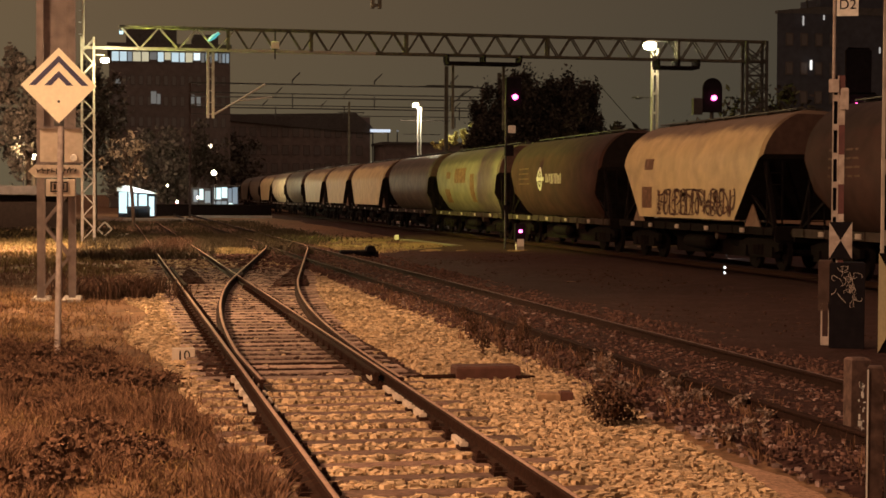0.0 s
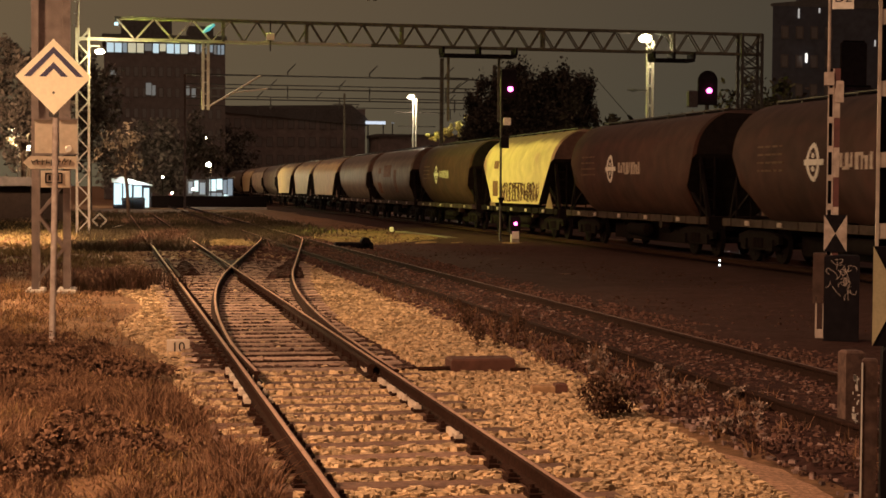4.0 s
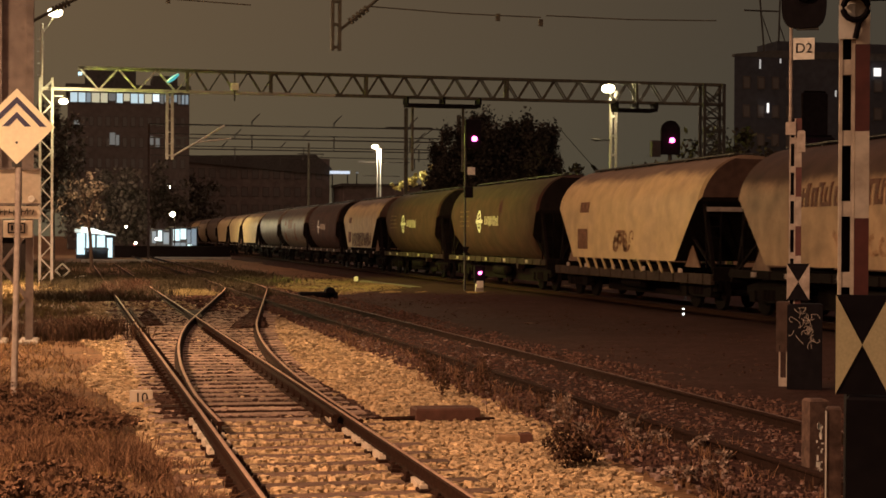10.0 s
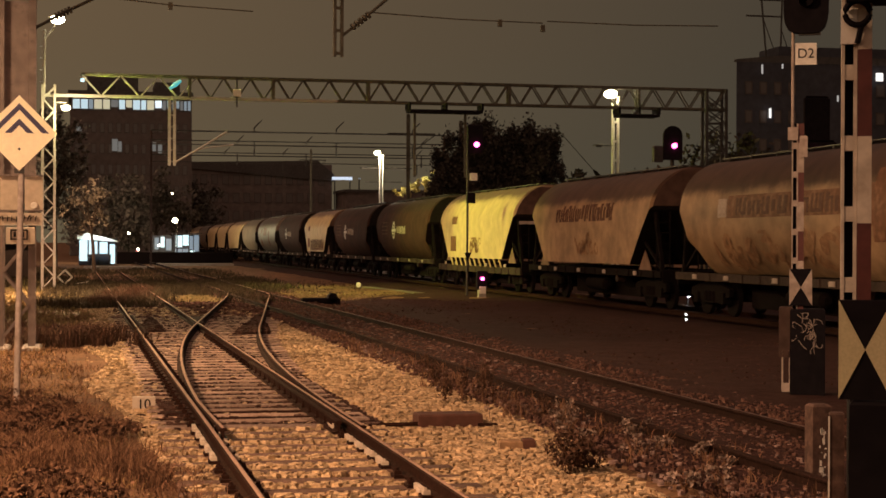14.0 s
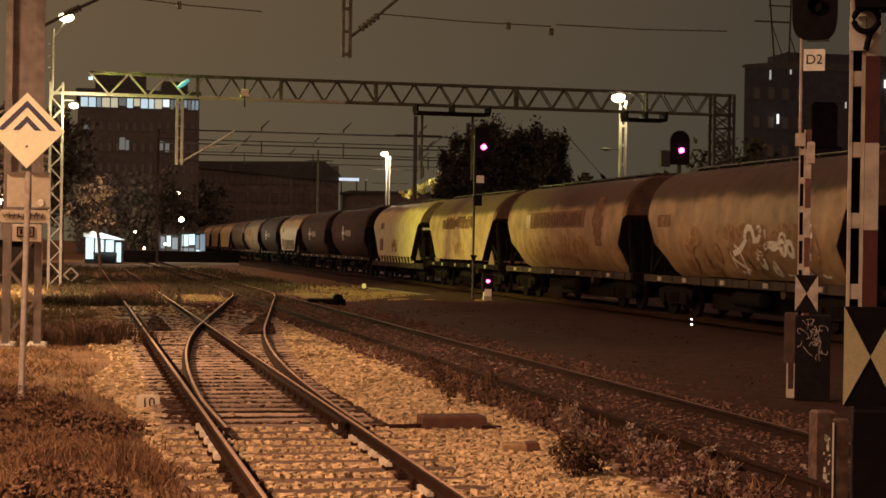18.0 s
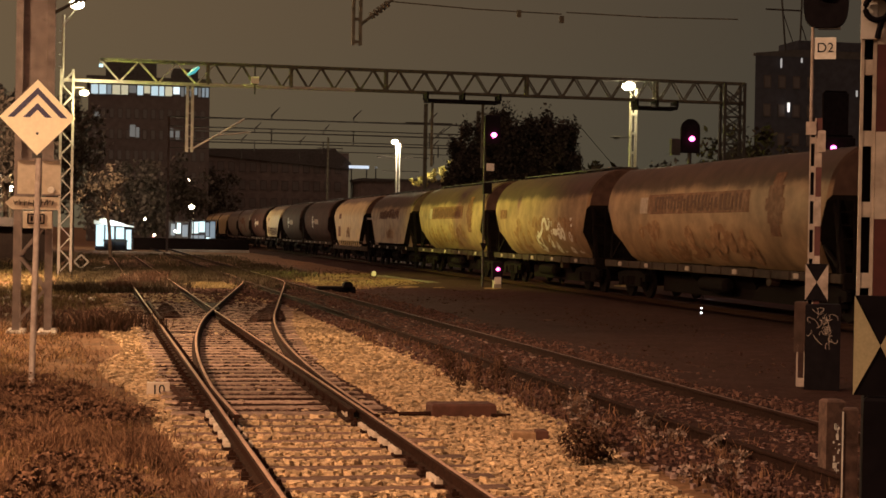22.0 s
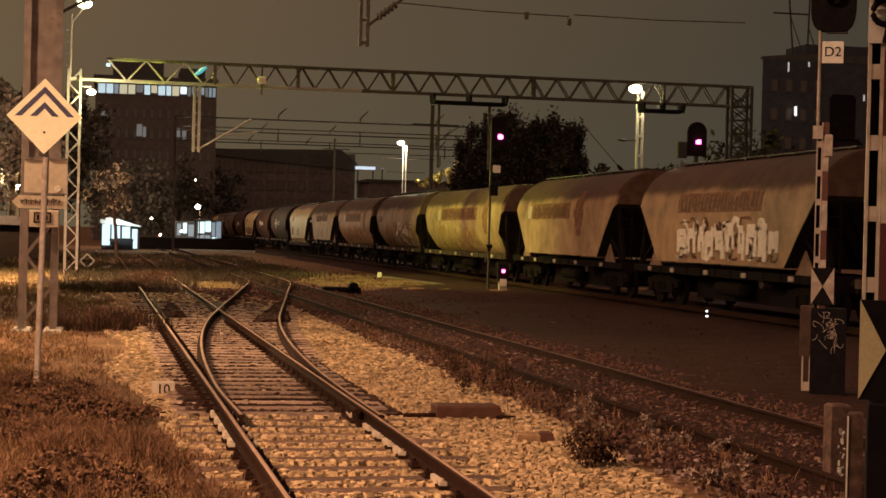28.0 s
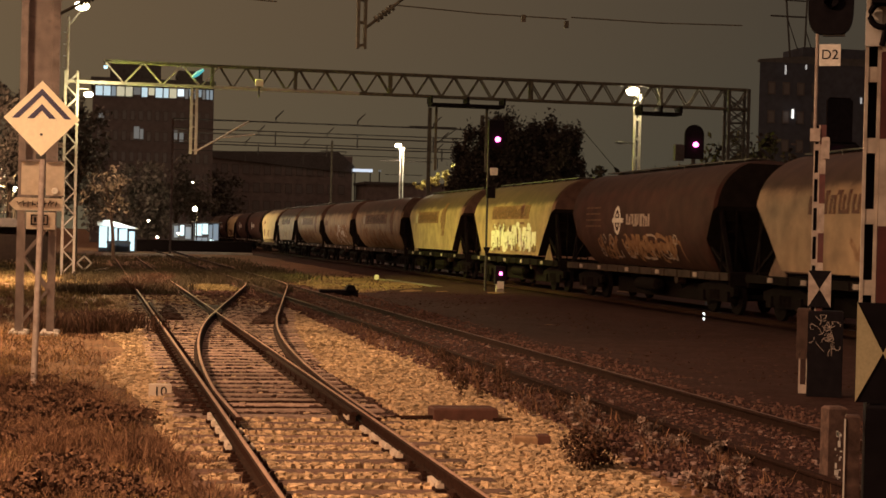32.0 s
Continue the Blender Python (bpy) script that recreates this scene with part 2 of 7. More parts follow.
WEEDLEAF = material("dark_weed_leaves", (0.078, 0.043, 0.027), 0.9, vary=0.3, scale=9, bump=0, spread=0.5, island=True, spec=0.1)
WEEDPALE = material("pale_seed_heads", (0.20, 0.145, 0.115), 0.9, vary=0.3, scale=9, bump=0, spread=0.7, island=True, spec=0.1)
# paler than LEAF: the haze over the far trees is put into the colour
FARLEAF = material("haze_paled_leaves", (0.12, 0.104, 0.085), 0.85, vary=0.3, scale=4, bump=0, spread=0.5, island=True, spec=0.1)
# the yard lamp's yellow light is put into this leaf colour
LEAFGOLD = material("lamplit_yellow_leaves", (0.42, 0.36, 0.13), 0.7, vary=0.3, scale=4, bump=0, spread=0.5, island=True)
BARK = material("bark", (0.09, 0.065, 0.045), 0.95, vary=0.4, scale=18, bump=0.7)
WALLDARK = material("dark_render_wall", (0.125, 0.103, 0.095), 0.9, vary=0.2, scale=1.2, bump=0.1, dirt_scale=0.15, spec=0.1)
WALLDULL = material("dull_plaster_wall", (0.155, 0.13, 0.12), 0.9, vary=0.25, scale=0.8, bump=0.1, dirt_scale=0.12, spec=0.1)
WALLGREY = material("grey_concrete_wall", (0.060, 0.062, 0.074), 0.9, vary=0.2, scale=1.5, bump=0.1, dirt_scale=0.2, spec=0.1)
WINFRAME = material("grey_window_frame", (0.10, 0.088, 0.082), 0.85, vary=0.2, scale=3, bump=0.1, spec=0.1)
ROOF = material("dark_roof_sheet", (0.08, 0.075, 0.07), 0.8, vary=0.2, scale=3, spec=0.15)
GLASS = glass("dark_pane")
LAMPGLOW = glow("lamp_glow", (1.0, 0.86, 0.52), 22)
LAMPGLOW_SOFT = glow("small_lamp_glow", (1.0, 0.85, 0.6), 14)
REDGLOW = glow("red_signal_glow", (1.0, 0.09, 0.40), 12)
TEAL = glow("teal_beacon_glow", (0.10, 0.62, 0.66), 0.7)
OFFICE = glow("lit_office_pane", (0.72, 0.92, 1.0), 0.75)
OFFICEBRIGHT = glow("bright_office_pane", (0.85, 0.95, 1.0), 1.1)
OFFICEDIM = glow("shaded_office_pane", (0.70, 0.85, 0.95), 0.3)
OFFICEWARM = glow("warm_lit_pane", (1.0, 0.9, 0.6), 0.55)
DIMPANE = glow("dim_lit_pane", (0.8, 0.8, 0.75), 0.16)
SHOPGLOW = glow("lit_shop_front", (0.72, 0.95, 1.0), 1.2)

# ---- mesh helpers ----


class Shape:
    """Collects vertices and faces for one mesh."""

    def __init__(self):
        self.v, self.f, self.m = [], [], []

    def add(self, verts, faces, mat=0):
        n = len(self.v)
        self.v += [tuple(p) for p in verts]
        self.f += [tuple(i + n for i in f) for f in faces]
        self.m += [mat] * len(faces)
        return self

    def box(self, x0, x1, y0, y1, z0, z1, mat=0, bevel=0.0):
        if bevel:
            return self.bevelled(x0, x1, y0, y1, z0, z1, bevel, mat)
        v = [(x, y, z) for x in (x0, x1) for y in (y0, y1) for z in (z0, z1)]
        return self.add(v, [(0, 1, 3, 2), (4, 6, 7, 5), (0, 4, 5, 1), (2, 3, 7, 6), (0, 2, 6, 4), (1, 5, 7, 3)], mat)

    def bevelled(self, x0, x1, y0, y1, z0, z1, b, mat=0):
        """A box with chamfered upright and top edges."""
        def ring(z, s):
            return [(x0 + b - s, y0 + b - s, z), (x1 - b + s, y0 + b - s, z), (x1 - b + s, y1 - b + s, z), (x0 + b - s, y1 - b + s, z)]

        v = ring(z0, b) + ring(z1 - b, b) + ring(z1, 0)
        f = [(3, 2, 1, 0), (8, 9, 10, 11)]
        for k in (0, 4):
            f += [(k + i, k + (i + 1) % 4, k + 4 + (i + 1) % 4, k + 4 + i) for i in range(4)]
        return self.add(v, f, mat)

    def bar(self, p, q, w, h=None, mat=0, up=(0, 0, 1)):
        """A straight bar of rectangular section from p to q."""
        h = h or w
        p, q = Vector(p), Vector(q)
        d = (q - p).normalized()
        side = d.cross(Vector(up))
        if side.length < 1e-3:
            side = d.cross(Vector((0, 1, 0)))
        side.normalize()
        top = side.cross(d)
        c = [(-w / 2, -h / 2), (w / 2, -h / 2), (w / 2, h / 2), (-w / 2, h / 2)]
        v = [e + side * a + top * b for e in (p, q) for a, b in c]
        return self.add(v, [(3, 2, 1, 0), (4, 5, 6, 7)] + [(i, (i + 1) % 4, 4 + (i + 1) % 4, 4 + i) for i in range(4)], mat)

    def tube(self, pts, radii, n=10, mat=0, caps=True):
        """A round tube through the points."""
        pts = [Vector(p) for p in pts]
        if not isinstance(radii, (list, tuple)):
            radii = [radii] * len(pts)
        v = []
        for i, p in enumerate(pts):
            d = (pts[min(i + 1, len(pts) - 1)] - pts[max(i - 1, 0)]).normalized()
            a = d.cross(Vector((0, 0, 1)))
            if a.length < 1e-3:
                a = Vector((1, 0, 0))
            a.normalize()
            b = d.cross(a)
            v += [p + (a * math.cos(2 * math.pi * k / n) + b * math.sin(2 * math.pi * k / n)) * radii[i] for k in range(n)]
        f = [(i * n + k, i * n + (k + 1) % n, (i + 1) * n + (k + 1) % n, (i + 1) * n + k) for i in range(len(pts) - 1) for k in range(n)]
        if caps:
            f += [tuple(range(n))[::-1], tuple((len(pts) - 1) * n + k for k in range(n))]
        return self.add(v, f, mat)

    def prism(self, outline, axis, a0, a1, mat=0):
        """A flat outline of (u, v) pairs pushed along an axis from a0 to a1."""
        place = {"x": lambda u, w, a: (a, u, w), "y": lambda u, w, a: (u, a, w), "z": lambda u, w, a: (u, w, a)}[axis]
        n = len(outline)
        v = [place(u, w, a) for a in (a0, a1) for u, w in outline]
        return self.add(v, [tuple(range(n))[::-1], tuple(range(n, 2 * n))] + [(i, (i + 1) % n, n + (i + 1) % n, n + i) for i in range(n)], mat)

    def mesh(self, name, mats, smooth=False):
        me = bpy.data.meshes.new(name)
        me.from_pydata(self.v, [], self.f)
        for m in mats if isinstance(mats, (list, tuple)) else [mats]:
            me.materials.append(m)
        if any(self.m):
            me.polygons.foreach_set("material_index", self.m)
        bm = bmesh.new()
        bm.from_mesh(me)
        bmesh.ops.recalc_face_normals(bm, faces=bm.faces)
        bm.to_mesh(me)
        bm.free()
        if smooth:
            me.polygons.foreach_set("use_smooth", [True] * len(me.polygons))
            me.set_sharp_from_angle(angle=radians(38))
        me.update()
        return me


def part(name, shape, mats, parent=None, label="", at=None, smooth=False):
    """Links a shape, or a mesh that is shared, as one object under a thing or a part."""
    me = shape if isinstance(shape, bpy.types.Mesh) else shape.mesh(name, mats, smooth)
    ob = new(name, me)
    if parent is not None:
        ob.parent = parent
    if at is not None:
        ob.matrix_basis = at
    if label:
        tagged(ob, label)
    return ob


def thing(name, at, label, category, group=""):
    ob = new(name)
    ob.empty_display_size = 0.2
    ob.matrix_basis = at if isinstance(at, Matrix) else pose(*at)
    return tagged(ob, label, category, group)


def stuff(name, verts, faces, mat, label, category):
    """Many small loose pieces as one object, from arrays."""
    me = bpy.data.meshes.new(name)
    me.from_pydata(verts, [], faces)
    me.materials.append(mat)
    return tagged(new(name, me), label, category, kind="stuff")
# ---- ground and tracks ----
RNG = np.random.default_rng(4)
HEAD = 0.17          # height of the rail heads
TRACK_A = 2.08       # middle of the near track, where it passes the camera
TRACK_B = 6.66       # middle of the second track, likewise
TRACK_T = 17.5       # middle of the train's track
GAUGE = 1.50         # from rail middle to rail middle


def lean_a(y):
    """How far the near track has drawn over to the west at y; works on arrays too."""
    return -0.0035 * (y - 12)


def lean_b(y):
    """The same for the second track, which closes in on the near one."""
    return -0.0105 * (np.minimum(y, 62) - 14) - 0.0035 * (np.maximum(y, 62) - 62)


def bump_at(x, y):
    return 0.05 * noise.noise((x * 0.35, y * 0.2, 1.0)) + 0.025 * noise.noise((x * 1.3, y * 1.3, 5.0))


def ground_height(x, y):
    """The level of the earth: flat beds under the tracks, rougher between them, and a low rise on the west side."""
    z = -0.05 + bump_at(x, y)
    for mid, half in ((TRACK_A + lean_a(y), 1.7), (TRACK_B + lean_b(y), 1.7), (TRACK_T, 2.0)):
        if abs(x - mid) < half:
            z = -0.05 + 0.15 * (z + 0.05)
    if x < -0.3:
        z += 0.10 * min(1.0, (-0.3 - x) / 2.5)
    return z


def build_ground():
    xs = sorted({*np.arange(-9, 22, 0.35).round(3), *(-2500.0, -900, -300, -100, -50, -30, -20, -14, -11, 24, 28, 34, 42, 55, 80, 140, 300, 900, 2500)})
    ys = sorted({*np.arange(4, 60, 0.5).round(3), *np.arange(60, 130, 2.0).round(3), *(-400.0, -100, -30, -10, -3, 1, 140, 160, 200, 260, 400, 800, 1500, 3000)})
    v = [(x, y, ground_height(x, y) if -10 < x < 30 and 3 < y < 150 else -0.05) for y in ys for x in xs]
    w = len(xs)
    f = [(j * w + i, j * w + i + 1, (j + 1) * w + i + 1, (j + 1) * w + i) for j in range(len(ys) - 1) for i in range(w - 1)]
    me = bpy.data.meshes.new("ground")
    me.from_pydata(v, [], f)
    me.materials.append(EARTH)
    tagged(new("ground", me), "trodden brown railway yard earth with dirt and stains", "ground", kind="structure")


build_ground()


def rail_shape(path):
    """A flat-bottomed rail along (x, y) points: foot, web and a head with a worn top."""
    outline = [(-0.07, 0.03), (0.07, 0.03), (0.07, 0.042), (0.012, 0.058), (0.012, 0.128), (0.036, 0.138), (0.036, 0.158), (0.019, 0.1685), (0.0, 0.171), (-0.019, 0.1685), (-0.036, 0.158), (-0.036, 0.138), (-0.012, 0.128), (-0.012, 0.058), (-0.07, 0.042)]
    s = Shape()
    n = len(outline)
    v = []
    for i, (x, y) in enumerate(path):
        (xa, ya), (xb, yb) = path[max(i - 1, 0)], path[min(i + 1, len(path) - 1)]
        d = Vector((xb - xa, yb - ya)).normalized()
        v += [(x + u * d.y, y - u * d.x, z) for u, z in outline]
    for i in range(len(path) - 1):
        for k in range(n):
            j = (k + 1) % n
            s.add([], [])
            s.f.append((i * n + k, i * n + j, (i + 1) * n + j, (i + 1) * n + k))
            s.m.append(1 if k in (7, 8) else 0)
    s.v = v
    s.f += [tuple(range(n)), tuple((len(path) - 1) * n + k for k in range(n))]
    s.m += [0, 0]
    return s


def branch(y):
    """How far the turnout's branch has left the near track at y."""
    if y < 17.8:
        return 0.0
    d = 0.0030 * (y - 17.8) ** 2 if y < 37.5 else 1.164 + 0.126 * (y - 37.5)
    end = TRACK_B + lean_b(y) - TRACK_A - lean_a(y)
    # it eases into the second track
    k = 0.5
    h = min(1.0, max(0.0, 0.5 + 0.5 * (end - d) / k))
    return end * (1 - h) + d * h - k * h * (1 - h)


def sleeper_mesh(name, half, mat):
    s = Shape()
    s.bevelled(-half, half, -0.125, 0.125, -0.12, 0.0, 0.018)
    return s.mesh(name, mat)


def clip_mesh(pale):
    s = Shape()
    s.box(-0.15, 0.15, -0.09, 0.09, 0.0, 0.03, 1)
    if pale:
        # a pale wedge on the west side of the rail foot
        s.prism([(-0.135, 0.09), (-0.075, 0.09), (-0.07, 0.50), (-0.11, 0.48)], "z", 0.0, 0.055, 0)
    for sx in (-1, 1):
        s.box(sx * 0.105 - 0.03, sx * 0.105 + 0.03, -0.035, 0.035, 0.03, 0.062, 0)
        s.tube([(sx * 0.112, 0, 0.05), (sx * 0.112, 0, 0.085)], 0.017, 6, 0)
    return s.mesh("rail_clip", [BOARD if pale else RUST, RUST])


def straight(x, y0, y1, step=4.0, lean=None):
    return [(x + (float(lean(y)) if lean else 0.0), y) for y in np.arange(y0, y1 + 0.01, step)]


def build_tracks():
    sleepers = [sleeper_mesh("sleeper", 1.25, SLEEPER), sleeper_mesh("sleeper", 1.27, SLEEPER)]
    bleached = sleeper_mesh("sleeper", 1.25, PALEWOOD)
    clips = [clip_mesh(False), clip_mesh(True)]
    r = random.Random(3)
    near = thing("near_track", (0, 0, 0), "rusty rails with a turnout on wooden sleepers in pale ballast", "railway track")
    tagged(near, kind="structure")
    for dx in (-GAUGE / 2, GAUGE / 2):
        part("rail", rail_shape(straight(TRACK_A + dx, -62, 118, 4.0, lean_a)), [RUST, RAILHEAD], near, smooth=True)
    # the branch: a blade that starts beside the west rail, and the east rail that bends away
    blade = [(TRACK_A + lean_a(y) - GAUGE / 2 + 0.075 + branch(y) + max(0, 0.05 * (20 - y) / 3), y) for y in np.arange(17, 75, 1.0)]
    part("branch_rail", rail_shape(blade), [RUST, RAILHEAD], near, "curved branch rail that crosses the straight rail", smooth=True)
    outer = [(TRACK_A + lean_a(y) + GAUGE / 2 + 0.075 + branch(y), y) for y in np.arange(17.0, 75, 1.0)]
    part("branch_rail", rail_shape(outer), [RUST, RAILHEAD], near, "curved branch rail that crosses the straight rail", smooth=True)
    for x, y0, y1 in ((TRACK_A - GAUGE / 2 + 0.11, 35, 44), (TRACK_A + GAUGE / 2 - 0.10, 17.5, 27)):
        part("check_rail", rail_shape(straight(x, y0, y1, 1.5, lean_a)), [RUST, RUST], near)
    frog = Shape()
    frog.prism([(TRACK_A + 0.54, 39.2), (TRACK_A + 0.78, 39.2), (TRACK_A + 1.02, 43.0), (TRACK_A + 0.60, 43.0)], "z", 0.03, 0.155)
    part("crossing_nose", frog, RUST, near, "rusty cast crossing of the turnout")
    y, i = -59.0, 0
    while y < 110:
        turnout = 18.4 < y < 47
        reach = branch(y) if turnout else 0
        ob = part("sleeper", bleached if turnout else sleepers[i % 2], None, near, at=pose(TRACK_A + lean_a(y) + reach / 2 + r.uniform(-0.03, 0.03), y, 0.034 if turnout else 0.02, 0, r.uniform(-0.5, 0.5), r.uniform(-0.7, 0.7)))
        if reach > 0.2:
            ob.scale = ((2.5 + reach) / 2.5, 1, 1)
        if 8 < y < 36:
            for dx in (-GAUGE / 2, GAUGE / 2):
                part("rail_clip", clips[(15 if dx < 0 else 13) < y < 18.4 and r.random() < 0.8], None, near, at=pose(TRACK_A + lean_a(y) + dx, y, 0.02 + (0.02 if turnout else 0)))
        y += 0.6
        i += 1
    second = thing("second_track", (0, 0, 0), "dark rusty rails on dirty wooden sleepers among weeds", "railway track")
    tagged(second, kind="structure")
    for dx in (-GAUGE / 2, GAUGE / 2):
        # only the east head is paler: its thin highlight is put into the colour
        part("rail", rail_shape(straight(TRACK_B + dx, -64, 160, 2.0, lean_b)), [OLDRUST, DULLHEAD if dx > 0 else OLDRUST], second, smooth=True)
    for k in range(270):
        part("sleeper", sleepers[0], None, second, at=pose(TRACK_B + lean_b(-56 + 0.62 * k) + r.uniform(-0.03, 0.03), -56 + 0.62 * k, 0.02, 0, 0, r.uniform(-0.7, 0.7)))
    third = thing("train_track", (0, 0, 0), "dark main line track under the freight train", "railway track")
    tagged(third, kind="structure")
    for dx in (-GAUGE / 2, GAUGE / 2):
        part("rail", rail_shape(straight(TRACK_T + dx, -140, 420, 20)), [RUST, POLISHED], third, smooth=True)
    for k in range(200):
        part("sleeper", sleepers[1], None, third, at=pose(TRACK_T, 20 + 0.65 * k, -0.04, 0, 0, r.uniform(-0.7, 0.7)))


build_tracks()

CUBE = np.array([(x, y, z) for x in (-1, 1) for y in (-1, 1) for z in (-1, 1)], float)
CUBE_F = np.array([(0, 1, 3, 2), (4, 6, 7, 5), (0, 4, 5, 1), (2, 3, 7, 6), (0, 2, 6, 4), (1, 5, 7, 3)])


def scatter_stones(name, xs, ys, zs, sizes, mat, label):
    n = len(xs)
    v = CUBE[None] * (1 + RNG.uniform(-0.45, 0.25, (n, 8, 3)))
    v *= (sizes[:, None] * RNG.uniform(0.35, 0.62, (n, 3)))[:, None, :] * np.array((1, 1, 0.8))
    a = RNG.uniform(0, 6.28, n)
    c, s = np.cos(a)[:, None], np.sin(a)[:, None]
    x, y = v[..., 0] * c - v[..., 1] * s, v[..., 0] * s + v[..., 1] * c
    v = np.stack([x + xs[:, None], y + ys[:, None], v[..., 2] + zs[:, None]], -1).reshape(-1, 3)
    f = (CUBE_F[None] + 8 * np.arange(n)[:, None, None]).reshape(-1, 4)
    return stuff(name, v.tolist(), f.tolist(), mat, label, "ballast")


def build_bed():
    """The pale gravel bed that fills the near track, with ragged edges."""
    v, f, w = [], [], 31
    ys = np.concatenate([np.arange(-64, 3, 1.0), np.arange(3, 62, 0.35)])
    for y in ys:
        a = 0.35 + 0.3 * noise.noise((y * 0.5, 2.0, 0)) + 0.6 * min(1.0, max(0.0, (20 - y) / 4))
        b = 4.95 + 0.4 * noise.noise((y * 0.4, 7.0, 0)) + 0.55 * min(1.0, max(0.0, (y - 15) / 7)) - 0.35 * min(1.0, max(0.0, (y - 36) / 8))
        for i in range(w):
            x = a + (b - a) * i / (w - 1) + lean_a(y)
            edge = min(i, w - 1 - i) / 3
            v.append((x, y, -0.075 + min(edge, 1) * 0.045 + 0.012 * noise.noise((x * 2.5, y * 2.5, 3))))
    n = len(ys)
    f = [(j * w + i, j * w + i + 1, (j + 1) * w + i + 1, (j + 1) * w + i) for j in range(n - 1) for i in range(w - 1)]
    me = bpy.data.meshes.new("ballast_bed")
    me.from_pydata(v, [], f)
    me.materials.append(BED)
    tagged(new("ballast_bed", me), "pale crushed stone bed of the near track", "ballast", kind="structure")


build_bed()


def build_cinder_bed():
    """The dark strip that carries the second track and runs on to the train."""
    v, w = [], 81
    ys = np.concatenate([np.arange(-64, 3, 2.0), np.arange(3, 60, 0.8), np.arange(60, 200, 4.0)])
    for y in ys:
        a = 5.0 + 0.3 * noise.noise((y * 0.5, 12.0, 0)) + 0.35 * min(1.0, max(0.0, (y - 15) / 7)) - 0.45 * min(1.0, max(0.0, (y - 36) / 8)) + min(max(0.0, y - 52) * 0.55, 8.5)
        for i in range(w):
            x = a + (45.0 - a) * i / (w - 1)
            heap = 0.04 * max(0.0, 1 - abs(x - 15.3) / 1.3)
            fill = 0.085 * min(1.0, max(0.0, (1.75 - abs(x - TRACK_B - lean_b(y))) / 0.5))
            v.append((x, y, max(ground_height(x, y), -0.06) + (0.012 + heap + fill + (0.02 * noise.noise((x * 2, y * 2, 9)) if fill else 0) if i else -0.03)))
    f = [(j * w + i, j * w + i + 1, (j + 1) * w + i + 1, (j + 1) * w + i) for j in range(len(ys) - 1) for i in range(w - 1)]
    me = bpy.data.meshes.new("cinder_bed")
    me.from_pydata(v, [], f)
    me.materials.append(CINDER)
    tagged(new("cinder_bed", me), "dark cinder bed beside the freight train", "ground", kind="structure")


build_cinder_bed()


